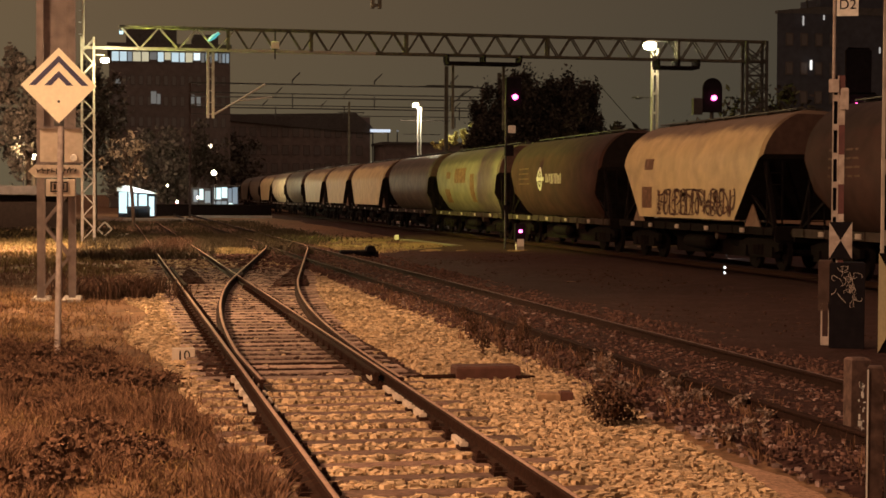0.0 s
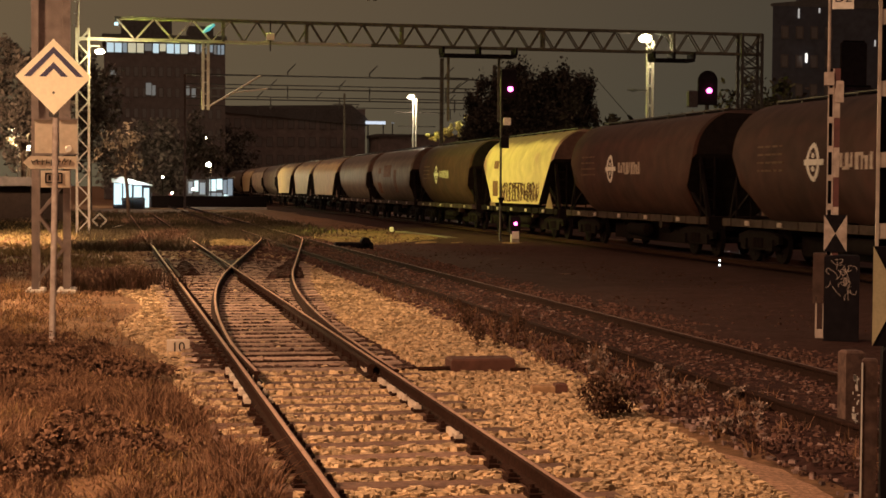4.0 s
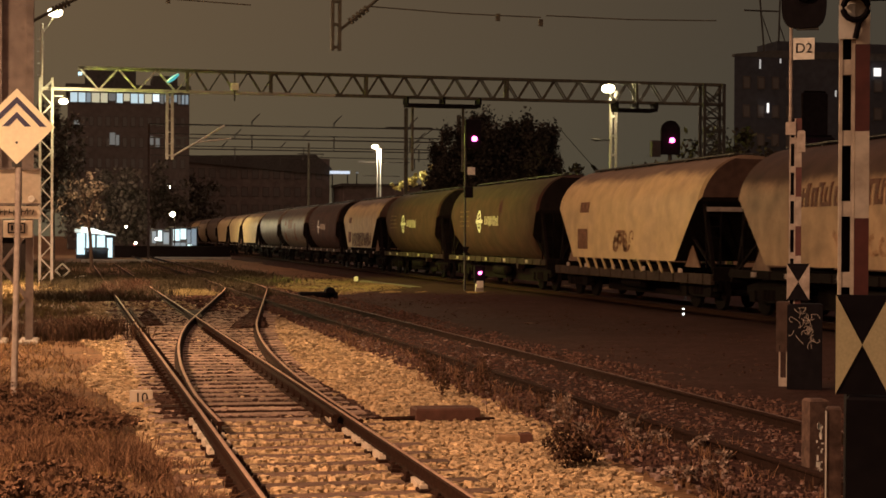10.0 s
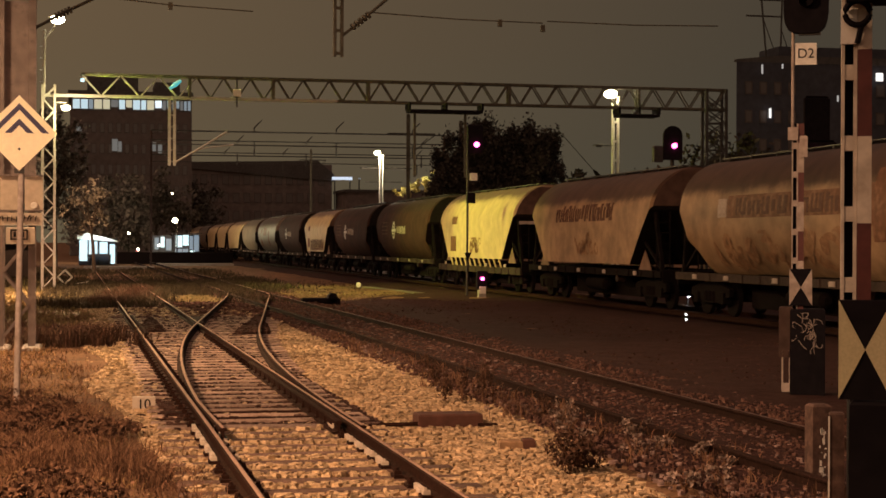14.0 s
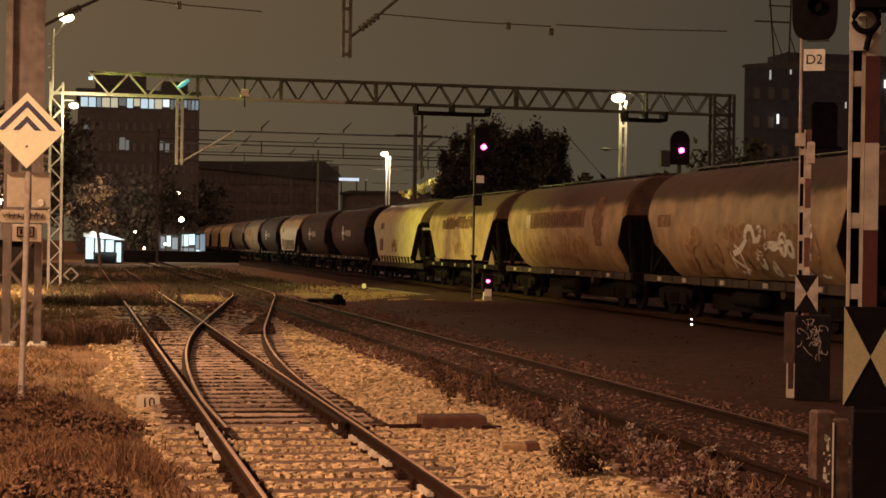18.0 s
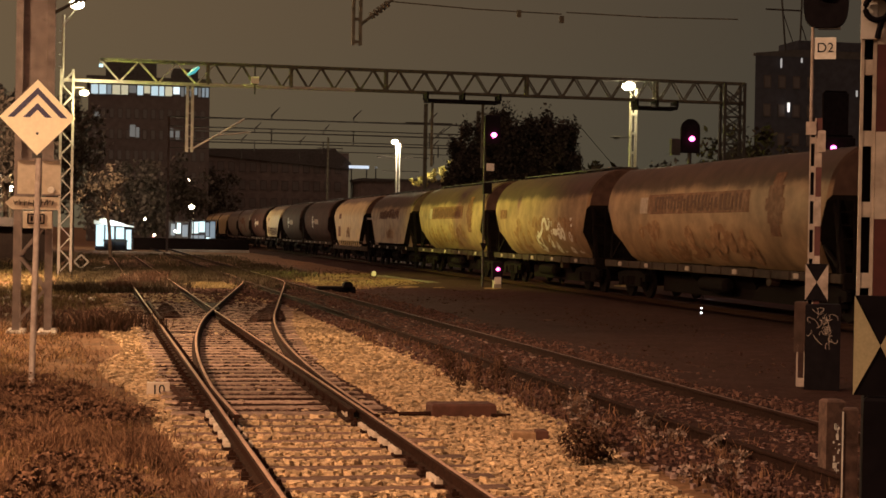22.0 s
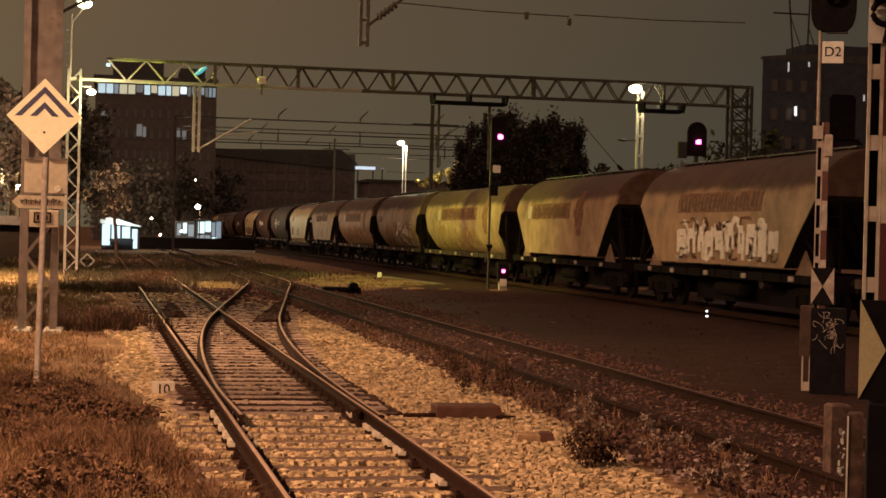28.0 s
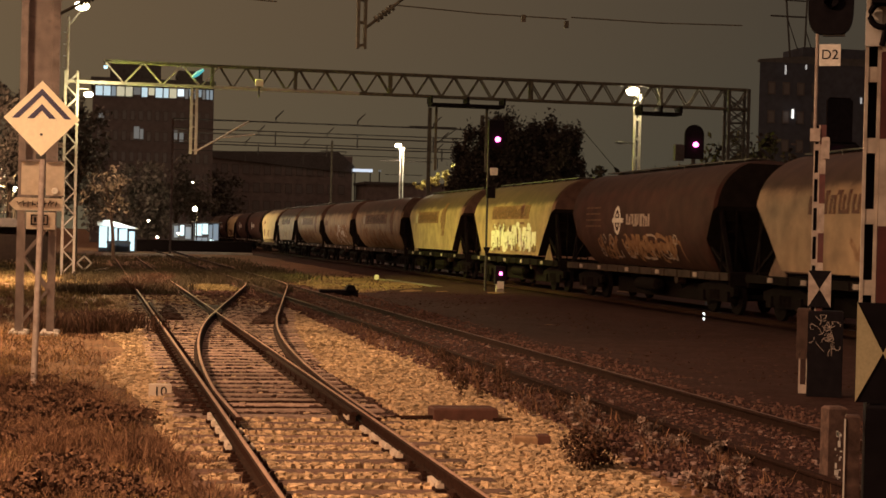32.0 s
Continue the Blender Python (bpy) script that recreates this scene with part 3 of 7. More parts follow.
def build_ballast():
    # pale stones round the near track, denser close by
    n = 112000
    ys = 8.0 + 44.0 * RNG.random(n) ** 1.7
    xs = RNG.uniform(-0.35, 5.8, n)
    keep = (xs > 0.35 + 0.22 * np.sin(ys * 0.7) + 0.62 * np.clip((20 - ys) / 4, 0, 1)) & (xs < 4.6 + 0.22 * np.sin(ys * 0.45 + 1) + 0.8 * np.clip((ys - 14.5) / 6, 0, 1) - 0.2 * np.clip((ys - 36) / 8, 0, 1))
    xs, ys = xs[keep], ys[keep]
    turnout = (ys > 18.2) & (ys < 46) & (xs > 0.95) & (xs < 3.5 + np.maximum(0, ys - 26) * 0.06)
    rails = np.minimum(abs(xs - TRACK_A + 0.75), abs(xs - TRACK_A - 0.75)) < 0.12
    along = (ys + 2.0 + 0.3) % 0.6 - 0.3
    crest = np.clip((abs(along) - 0.1) / 0.1, 0, 1)
    on_sleeper = (abs(along) < 0.13) & (abs(xs - TRACK_A) < 1.27)
    zs = RNG.uniform(-0.045, -0.005, len(xs)) + 0.03 * crest * (abs(xs - TRACK_A) < 1.3) - 0.012 * turnout - 0.02 * rails
    sizes = RNG.uniform(0.022, 0.05, len(xs)) * (1 + ys / 45)
    keep = ~(turnout & (RNG.random(len(xs)) < 0.9)) & ~rails & ~(on_sleeper & (RNG.random(len(xs)) < 0.93))
    scatter_stones("ballast", xs[keep] + lean_a(ys[keep]), ys[keep], zs[keep], sizes[keep], STONE, "pale crushed stone ballast round the near track")
    n = 22000
    ys = 9.0 + 60.0 * RNG.random(n) ** 1.7
    xs = RNG.uniform(5.0, 9.0, n)
    zs = np.where(abs(xs - TRACK_B - lean_b(ys)) < 1.6, RNG.uniform(0.03, 0.062, n), RNG.uniform(-0.07, -0.01, n))
    scatter_stones("dirty_ballast", xs, ys, zs, RNG.uniform(0.012, 0.034, n) * (1 + ys / 50), STONE_BROWN, "dark oily crushed stone round the second track")
    n = 330
    scatter_stones("dark_stones", 0.97 + 0.34 * RNG.random(n), RNG.normal(20.3, 0.9, n), RNG.uniform(0.0, 0.035, n), RNG.uniform(0.04, 0.085, n), STONE_DARK, "dark stones heaped beside the turnout")
    n = 24000
    ys = 18.4 + 27.0 * RNG.random(n) ** 1.3
    xs = 0.9 + (2.5 + np.maximum(0, ys - 26) * 0.06) * RNG.random(n)
    scatter_stones("oily_ballast", xs + lean_a(ys), ys, RNG.uniform(-0.04, 0.004, n), RNG.uniform(0.03, 0.055, n) * (1 + ys / 50), STONE_DARK, "dark stone between the turnout's sleepers")
    n = 1100
    ys = 9.0 + 34.0 * RNG.random(n) ** 1.5
    xs = 4.9 + 2.3 * RNG.random(n) ** 1.3
    scatter_stones("stray_ballast", xs, ys, np.where(xs > 5.2, RNG.uniform(0.025, 0.055, n), RNG.uniform(-0.03, 0.01, n)), RNG.uniform(0.018, 0.042, n) * (1 + ys / 50), STRAY, "stray dusty stones over the second track")
    n = 7000
    ys = 20 + 70.0 * RNG.random(n)
    xs = RNG.uniform(8.5, 16.5, n)
    scatter_stones("yard_gravel", xs, ys, RNG.uniform(-0.08, -0.03, n), RNG.uniform(0.02, 0.055, n), STONE_DARK, "dark gravel beside the freight train")
    n = 5200
    ys = 45.0 + 12.0 * RNG.random(n)
    xs = RNG.uniform(0.9, 6.4, n) + lean_a(ys)
    scatter_stones("far_ballast", xs, ys, RNG.uniform(-0.05, 0.02, n), RNG.uniform(0.06, 0.12, n), STONE_BROWN, "dirty brown stone beyond the crossing")
    # dark wedge-shaped patches in the angles of the crossing
    n = 2600
    u, v = RNG.random(n), RNG.random(n)
    u, v = np.where(u + v > 1, 1 - u, u), np.where(u + v > 1, 1 - v, v)
    west = RNG.random(n) < 0.45
    xs = np.where(west, 1.35 + 0.5 * u + 0.45 * v, 3.35 + 0.75 * u + 1.45 * v)
    ys = np.where(west, 37.6 + 0.2 * u + 6.6 * v, 36.4 + 0.4 * u + 9.0 * v)
    scatter_stones("oily_patch", xs, ys, RNG.uniform(0.0, 0.05, n), RNG.uniform(0.08, 0.16, n), STONE_DARK, "dark stone in the angles of the crossing")
    n = 420
    ys = 9.0 + 22 * RNG.random(n)
    xs = RNG.uniform(-4.5, 0.6, n)
    zs = np.array([ground_height(x, y) for x, y in zip(xs, ys)])
    scatter_stones("loose_pebbles", xs, ys, zs, RNG.uniform(0.015, 0.04, n), STONE, "loose pale pebbles on the trodden verge")


build_ballast()
# ---- the freight train ----
# how far the train has gone, in metres, at every second second
SPEED = [(t, round(163.31 * t / 32 - 24.26 * (t / 32) ** 2 + 22.51 * (t / 32) ** 3 + 0.70 * (t / 32) ** 4, 3)) for t in range(0, 33, 2)]

# the dark upper tone of these paints stands in for weak light on roofs
CREAM = material("cream_wagon_paint", (0.52, 0.395, 0.20), 0.55, vary=0.2, scale=1.8, bump=0.08, dirt=(0.34, 0.25, 0.16), dirt_amount=0.7, dirt_scale=0.9, streak=True, roof_shade=(0.12, 0.075, 0.048), shade_from=3.55, spec=0.18)
BEIGE = material("beige_wagon_paint", (0.30, 0.195, 0.112), 0.55, vary=0.32, scale=1.8, bump=0.08, dirt=(0.14, 0.085, 0.05), dirt_amount=0.85, dirt_scale=0.8, streak=True, roof_shade=(0.044, 0.023, 0.017), shade_from=3.08, spec=0.1)
SAND = material("sandy_wagon_paint", (0.53, 0.45, 0.31), 0.55, vary=0.32, scale=1.8, bump=0.08, dirt=(0.26, 0.19, 0.12), dirt_amount=0.8, dirt_scale=0.7, streak=True, roof_shade=(0.11, 0.078, 0.055), spec=0.18)
GREY = material("grey_wagon_paint", (0.17, 0.135, 0.10), 0.5, vary=0.32, scale=1.8, bump=0.08, dirt=(0.13, 0.10, 0.08), dirt_amount=0.8, dirt_scale=0.7, streak=True, roof_shade=(0.07, 0.053, 0.042), spec=0.1)
BROWN = material("brown_wagon_paint", (0.058, 0.0265, 0.021), 0.75, vary=0.32, scale=1.8, bump=0.08, dirt=(0.042, 0.027, 0.023), dirt_amount=0.8, dirt_scale=0.7, streak=True, roof_shade=(0.042, 0.026, 0.021), spec=0.1)
LETTER_DARK = material("dark_lettering", (0.085, 0.036, 0.023), 0.6, vary=0.35, scale=9, bump=0, dirt=(0.16, 0.08, 0.045), dirt_amount=0.35, dirt_scale=5, spec=0.1)
LETTER_RUST = material("rust_brown_band", (0.14, 0.062, 0.032), 0.6, vary=0.3, scale=6, bump=0, dirt=(0.34, 0.22, 0.14), dirt_amount=0.4, dirt_scale=3, spec=0.1)
LETTER_FADED = material("faded_rust_spray", (0.235, 0.13, 0.07), 0.7, vary=0.3, scale=6, bump=0, dirt=(0.33, 0.215, 0.125), dirt_amount=0.9, dirt_scale=3, spec=0.1)
LETTER_GHOST = material("ghosted_print", (0.125, 0.072, 0.05), 0.7, vary=0.3, scale=9, bump=0, spec=0.1)
LETTER_WHITE = material("white_lettering", (0.70, 0.66, 0.60), 0.6, vary=0.15, scale=9, bump=0, dirt=(0.35, 0.28, 0.22), dirt_amount=0.5, dirt_scale=4, spec=0.15)
GUSSETBROWN = material("dull_gusset_paint", (0.19, 0.12, 0.085), 0.75, vary=0.3, scale=4, bump=0.15, dirt=(0.07, 0.05, 0.04), dirt_amount=0.7, dirt_scale=0.8, spec=0.12)
# end colours kept dark: the shade between wagons is put into them
NEARBLACK = material("near_black_matte", (0.016, 0.012, 0.010), 0.85, vary=0.3, scale=5, bump=0.2, spec=0.05)
ENDWALL = material("shaded_brown_end_wall", (0.10, 0.058, 0.043), 0.8, vary=0.25, scale=4, bump=0.15, dirt=(0.05, 0.03, 0.024), dirt_amount=0.7, dirt_scale=0.9, spec=0.12)
SILL = material("grimy_sill_paint", (0.046, 0.031, 0.024), 0.8, vary=0.35, scale=5, bump=0.2, dirt=(0.02, 0.014, 0.011), dirt_amount=0.95, dirt_scale=1.6, spec=0.1)
# grime taken near-black: the shade below the wagons is put into the colour
UNDER = material("near_black_grime", (0.010, 0.0072, 0.0066), 0.9, 0.0, vary=0.3, scale=8, bump=0.3, spec=0.04)


def hopper_half(z):
    """Half the width of a flat-sided hopper at height z."""
    if z < 2.7:
        return 1.5
    return 1.5 * max(0.0, 1 - ((z - 2.7) / 1.46) ** 2.1) ** 0.55


def barrel_half(z):
    """Half the width of a round-sided hopper at height z."""
    return 1.52 * max(0.0, 1 - abs((z - 2.55) / 1.62) ** 2.5) ** 0.46


def body_shape(half, length, low, top, slope, nose):
    """A hopper body: rings along its length, whose lower edge climbs towards the ends."""
    s, under = Shape(), []
    h = length / 2
    stations = [(-h, nose), (-h + 0.05, nose - 0.12), (-h + slope * 0.5, (nose + low) / 2), (-h + slope, low), (-h + slope + 0.06, low)]
    stations += [(-h * 0.3, low), (h * 0.3, low)]
    stations += [(-y, z) for y, z in stations[4::-1]]
    ts = [0, 0.06, 0.2, 0.33, 0.44, 0.53, 0.61, 0.69, 0.76, 0.83, 0.89, 0.94, 0.975, 1.0]
    n = 2 * len(ts) - 1
    for y, z0 in stations:
        shrink = 0.10 if abs(y) > h - 0.02 else 0.0
        col = [(half(z0 + (top - shrink - z0) * t), z0 + (top - shrink - z0) * t) for t in ts]
        s.v += [(-max(x - shrink, 0), y, z) for x, z in col] + [(max(x - shrink, 0), y, z) for x, z in col[-2::-1]]
    for i in range(len(stations) - 1):
        for k in range(n):
            j = (k + 1) % n
            if k == n - 1:
                under.append((i * n + k, i * n + j, (i + 1) * n + j, (i + 1) * n + k))
            else:
                s.f.append((i * n + k, i * n + j, (i + 1) * n + j, (i + 1) * n + k))
                s.m.append(0)
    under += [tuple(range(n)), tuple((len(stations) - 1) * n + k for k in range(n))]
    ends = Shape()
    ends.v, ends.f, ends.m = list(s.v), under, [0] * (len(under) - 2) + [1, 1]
    return s, ends


def on_side(half, y0, y1, z0, z1, off=0.012, s=None):
    """A thin patch that lies on the near side of a body."""
    s = s or Shape()
    zs = [z0 + (z1 - z0) * k / 4 for k in range(5)]
    v = [(-(half(z) + off), y, z) for y in (y0, y1) for z in zs] + [(-(half(z) - 0.01), y, z) for y in (y0, y1) for z in zs]
    f = [(k, k + 1, 5 + k + 1, 5 + k) for k in range(4)]
    f += [(10, 0, 5, 15), (4, 14, 19, 9)] + [(k, 10 + k, 11 + k, k + 1) for k in range(4)] + [(5 + k, 6 + k, 16 + k, 15 + k) for k in range(4)]
    return s.add(v, f)


def strokes(half, y0, y1, z0, z1, count, seed, width=0.07):
    """Scrawled curving paint strokes on the near side."""
    r = random.Random(seed)
    made = []
    for k in range(count):
        s = Shape()
        made.append(s)
        y = y0 + (y1 - y0) * (k + r.random()) / count
        z = r.uniform(z0, z1)
        a, turn = r.uniform(0, 6.28), r.uniform(-1.1, 1.1)
        w = width * r.uniform(0.6, 1.5)
        pts = []
        for _ in range(9):
            pts.append((y, z, a))
            a += turn
            y = min(max(y + 0.14 * math.cos(a), y0), y1)
            z = min(max(z + 0.14 * math.sin(a), z0), z1)
        n = len(s.v)
        for y, z, a in pts:
            for o in (-w / 2, w / 2):
                zz = z + o * math.cos(a)
                s.v.append((-(half(zz) + 0.016), y - o * math.sin(a), zz))
        for i in range(len(pts) - 1):
            s.f.append((n + 2 * i, n + 2 * i + 1, n + 2 * i + 3, n + 2 * i + 2))
            s.m.append(0)
    return made


def letter_row(half, y0, y1, z0, z1, seed):
    """A row of upright bars of uneven width, as of worn letters."""
    r = random.Random(seed)
    made = []
    y = y0
    while y < y1 - 0.1:
        w = r.uniform(0.08, 0.2)
        lo, hi = z0 + (z1 - z0) * r.choice((0, 0, 0.15)), z1 - (z1 - z0) * r.choice((0, 0, 0.2))
        made.append(on_side(half, y, min(y + w, y1), lo, hi, 0.018))
        if r.random() < 0.55:
            z = lo + (hi - lo) * r.choice((0.0, 0.4, 0.8))
            on_side(half, y + w * 0.5, min(y + w + 0.14, y1), z, z + (hi - lo) * 0.2, 0.019, made[-1])
        y += w + r.uniform(0.09, 0.17)
    return made


def bogie_frame_mesh():
    s = Shape()
    for x in (-1.02, 1.02):
        s.prism([(-1.35, 0.52), (-1.35, 0.72), (-0.6, 0.86), (0.6, 0.86), (1.35, 0.72), (1.35, 0.52), (1.0, 0.46), (0.45, 0.34), (-0.45, 0.34), (-1.0, 0.46)], "x", x - 0.06, x + 0.06)
        for y in (-0.9, 0.9):
            s.box(x - 0.12, x + 0.12, y - 0.16, y + 0.16, 0.34, 0.62)
        for y in (-0.25, 0.0, 0.25):
            s.tube([(x * 1.05, y, 0.4), (x * 1.05, y, 0.66)], 0.08, 8)
    s.box(-1.0, 1.0, -0.25, 0.25, 0.5, 0.92)
    return s.mesh("bogie_frame", UNDER)


def ladder_mesh(height):
    s = Shape()
    for x in (-0.2, 0.2):
        s.bar((x, 0, 0), (x, 0, height), 0.04)
    for k in range(int(height / 0.3)):
        s.bar((-0.2, 0, 0.2 + 0.3 * k), (0.2, 0, 0.2 + 0.3 * k), 0.03)
    return s.mesh("ladder", UNDER)


def buffer_mesh():
    s = Shape()
    s.tube([(0, -0.45, 0), (0, -0.12, 0), (0, -0.12, 0), (0, 0, 0)], [0.11, 0.09, 0.08, 0.08], 10)
    s.tube([(0, 0, 0), (0, 0.04, 0)], [0.22, 0.2], 14)
    return s.mesh("buffer", UNDER)


KIT = {}


def kit():
    if not KIT:
        KIT.update(frame=bogie_frame_mesh(), ladder=ladder_mesh(1.7), buffer=buffer_mesh())
        KIT["plate"] = Shape().box(-0.012, 0.012, -0.14, 0.14, -0.06, 0.06).mesh("sill_plate", GRIMY)
        brake = Shape().tube([(-1.25, 0, 1.0), (-1.0, 0, 1.0)], 0.16, 12)
        KIT["valve"] = brake.mesh("brake_wheel", MASTDARK)
    return KIT


WHEELSETS = []


def wagon(length, round_sided, paint, label, ribs=False, flat_roof=False):
    """A covered grain hopper wagon on two bogies; its origin is the middle of the track at rail height."""
    k = kit()
    half = barrel_half if round_sided else hopper_half
    w = thing("hopper_wagon", (TRACK_T, 0, HEAD), label, "railway wagon", "wagons of the freight train")
    blen = length - (3.0 if paint is BROWN else 2.3 if round_sided else 2.7)
    low, top = (1.12, 4.0 if flat_roof else 4.17) if round_sided else (1.28, 4.14)
    sides, ends = body_shape(half, blen, low, top, 1.15 if round_sided else 1.7, 2.9 if round_sided else 3.0)
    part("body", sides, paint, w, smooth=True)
    part("slope_sheet", ends, [NEARBLACK, NEARBLACK if paint is BROWN else ENDWALL], w, "floor sheets and end wall with the gap's shade in their colour")
    h = blen / 2
    # the walkway on the roof and its hatches
    walkway = Shape()
    for x in (-0.28, 0, 0.28):
        walkway.box(x - 0.09, x + 0.09, -h + 0.3, h - 0.3, top + 0.02, top + 0.06)
    for y in np.arange(-h + 0.6, h - 0.3, 1.6):
        walkway.box(-0.4, 0.4, y - 0.03, y + 0.03, top - 0.08, top + 0.02)
    part("roof_walkway", walkway, DARKSTEEL, w)
    # solebar, headstocks, end platforms
    for x in (-1.36, 1.36):
        z0, z1 = (0.70, 0.97) if ribs else (0.93, 1.13)
        sill = Shape().box(x - 0.05, x + 0.05, -length / 2 + 0.62, length / 2 - 0.62, z0, z1)
        for y in np.arange(-length / 2 + 1.2, length / 2 - 1.1, 1.1):
            sill.box(x - 0.075, x + 0.075, y - 0.03, y + 0.03, z0, z1)
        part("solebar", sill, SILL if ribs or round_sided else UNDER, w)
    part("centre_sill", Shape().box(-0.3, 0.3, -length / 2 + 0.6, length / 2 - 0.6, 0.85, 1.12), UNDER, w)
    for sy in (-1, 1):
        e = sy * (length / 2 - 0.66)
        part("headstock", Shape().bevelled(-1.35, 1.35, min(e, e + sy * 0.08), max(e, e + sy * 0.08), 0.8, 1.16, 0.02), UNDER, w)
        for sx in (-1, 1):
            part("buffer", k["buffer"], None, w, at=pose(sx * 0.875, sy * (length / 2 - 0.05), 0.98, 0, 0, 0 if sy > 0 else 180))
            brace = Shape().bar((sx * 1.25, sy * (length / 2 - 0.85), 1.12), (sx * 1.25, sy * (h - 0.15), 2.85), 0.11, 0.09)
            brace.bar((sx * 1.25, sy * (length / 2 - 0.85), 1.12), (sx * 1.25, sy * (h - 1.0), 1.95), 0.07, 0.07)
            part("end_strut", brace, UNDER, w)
        if not round_sided:
            # an upright gusset between the platform and the slope sheet
            c = h - 1.75
            plate = Shape().prism([(sy * (c + 0.25), 1.13), (sy * (c + 1.35), 1.13), (sy * (c + 0.8), 1.72)], "x", -1.28, -1.25)
            part("end_gusset", plate, GUSSETBROWN, w, "dull brown triangular gusset plate")
        part("ladder", k["ladder"], None, w, at=pose(-1.1, sy * (h + 0.12), 1.12, 0, 0, 0))
        hook = Shape().box(-0.06, 0.06, min(e, e + sy * 0.55), max(e, e + sy * 0.55), 0.86, 1.0)
        part("coupling_hook", hook, UNDER, w)
        bogie = part("bogie", k["frame"], None, w, at=pose(0, sy * (length / 2 - 2.35), 0))
        for y in (-0.9, 0.9):
            WHEELSETS.append(part("wheelset", WHEELSET_MESH, None, bogie, at=pose(0, y, 0.46)))
    # a bar added to block the ground lamp between the bogies, and the air tank
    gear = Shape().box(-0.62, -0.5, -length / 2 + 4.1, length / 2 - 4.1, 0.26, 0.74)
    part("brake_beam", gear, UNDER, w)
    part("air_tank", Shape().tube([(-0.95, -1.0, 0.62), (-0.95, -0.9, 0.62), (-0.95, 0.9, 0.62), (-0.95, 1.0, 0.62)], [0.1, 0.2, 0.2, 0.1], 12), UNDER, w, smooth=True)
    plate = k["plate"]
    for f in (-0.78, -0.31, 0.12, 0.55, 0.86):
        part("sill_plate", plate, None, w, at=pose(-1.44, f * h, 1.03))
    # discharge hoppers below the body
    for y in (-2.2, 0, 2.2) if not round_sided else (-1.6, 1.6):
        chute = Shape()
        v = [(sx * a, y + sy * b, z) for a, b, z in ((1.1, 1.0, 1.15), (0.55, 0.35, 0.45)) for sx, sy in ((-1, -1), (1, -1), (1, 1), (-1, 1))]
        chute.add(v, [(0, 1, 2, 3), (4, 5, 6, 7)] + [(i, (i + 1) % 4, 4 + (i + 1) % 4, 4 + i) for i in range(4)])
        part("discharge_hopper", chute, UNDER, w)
    if ribs:
        # thin slanting brackets from the lower edge down to the sill
        tooth = Shape().bar((-1.46, 0.14, 1.29), (-1.44, -0.2, 0.96), 0.05, 0.06)
        me = tooth.mesh("bracket", paint)
        for y in np.arange(-h + 2.2, h - 2.0, 0.85):
            part("bracket", me, None, w, at=pose(0, y, 0))
        part("end_rail", Shape().box(-1.3, 1.3, -h - 0.16, -h - 0.06, 2.62, 2.74), GRIMY, w, "pale rail across the wagon's end")
    part("brake_wheel", k["valve"], None, w, at=pose(0, -length / 2 + 5.0, -0.12))
    return w, half, h


def wheelset_mesh():
    s = Shape()
    for sx in (-1, 1):
        x = sx * 0.75
        s.tube([(x - sx * 0.07, 0, 0), (x - sx * 0.045, 0, 0), (x - sx * 0.04, 0, 0), (x + sx * 0.06, 0, 0), (x + sx * 0.065, 0, 0)], [0.43, 0.485, 0.46, 0.455, 0.40], 18, 0)
        for k in range(3):
            a = k * 2.094
            s.box(min(x, x + sx * 0.08), max(x, x + sx * 0.08), 0.25 * math.cos(a) - 0.05, 0.25 * math.cos(a) + 0.05, 0.25 * math.sin(a) - 0.05, 0.25 * math.sin(a) + 0.05, 1)
    s.tube([(-1.0, 0, 0), (1.0, 0, 0)], 0.085, 10, 1)
    return s.mesh("wheelset", [UNDER, UNDER])


WHEELSET_MESH = wheelset_mesh()


def panel(w, half, y0, y1, z0, z1, mat, label):
    part("marking_panel", on_side(half, y0, y1, z0, z1), mat, w, label)


def writing(w, half, y0, y1, z0, z1, seed, mat=None):
    for s in letter_row(half, y0, y1, z0, z1, seed):
        part("letter_bar", s, mat or LETTER_DARK, w, "worn dark letter")


def patchy(w, half, y0, y1, z0, z1, seed, mat=None, scale=1.0):
    """Broken white block strokes, as of sprayed capitals with gaps and drips."""
    r = random.Random(seed)
    y = y0
    while y < y1 - 0.2 * scale:
        wide = scale * r.uniform(0.38, 0.7)
        top = z1 - scale * r.uniform(0, 0.35)
        for u in (0.0, wide - 0.14 * scale):
            lo = z0 + scale * r.uniform(0, 0.3)
            part("letter_bar", on_side(half, y + u, y + u + scale * r.uniform(0.15, 0.28), lo, top - scale * r.uniform(0, 0.25), 0.018), mat or LETTER_WHITE, w, "white sprayed stroke")
        for k in range(r.choice((1, 2, 2))):
            z = r.uniform(z0 + 0.15 * scale, top - 0.15 * scale)
            part("letter_bar", on_side(half, y + 0.1, y + wide, z, z + scale * r.uniform(0.16, 0.34), 0.02), mat or LETTER_WHITE, w, "white sprayed stroke")
        y += wide + scale * r.uniform(0.08, 0.3)


def scrawl(w, half, y0, y1, z0, z1, count, seed, mat=None, width=0.08):
    for s in strokes(half, y0, y1, z0, z1, count, seed, width):
        part("spray_stroke", s, mat or LETTER_WHITE, w, "scrawled spray paint stroke")


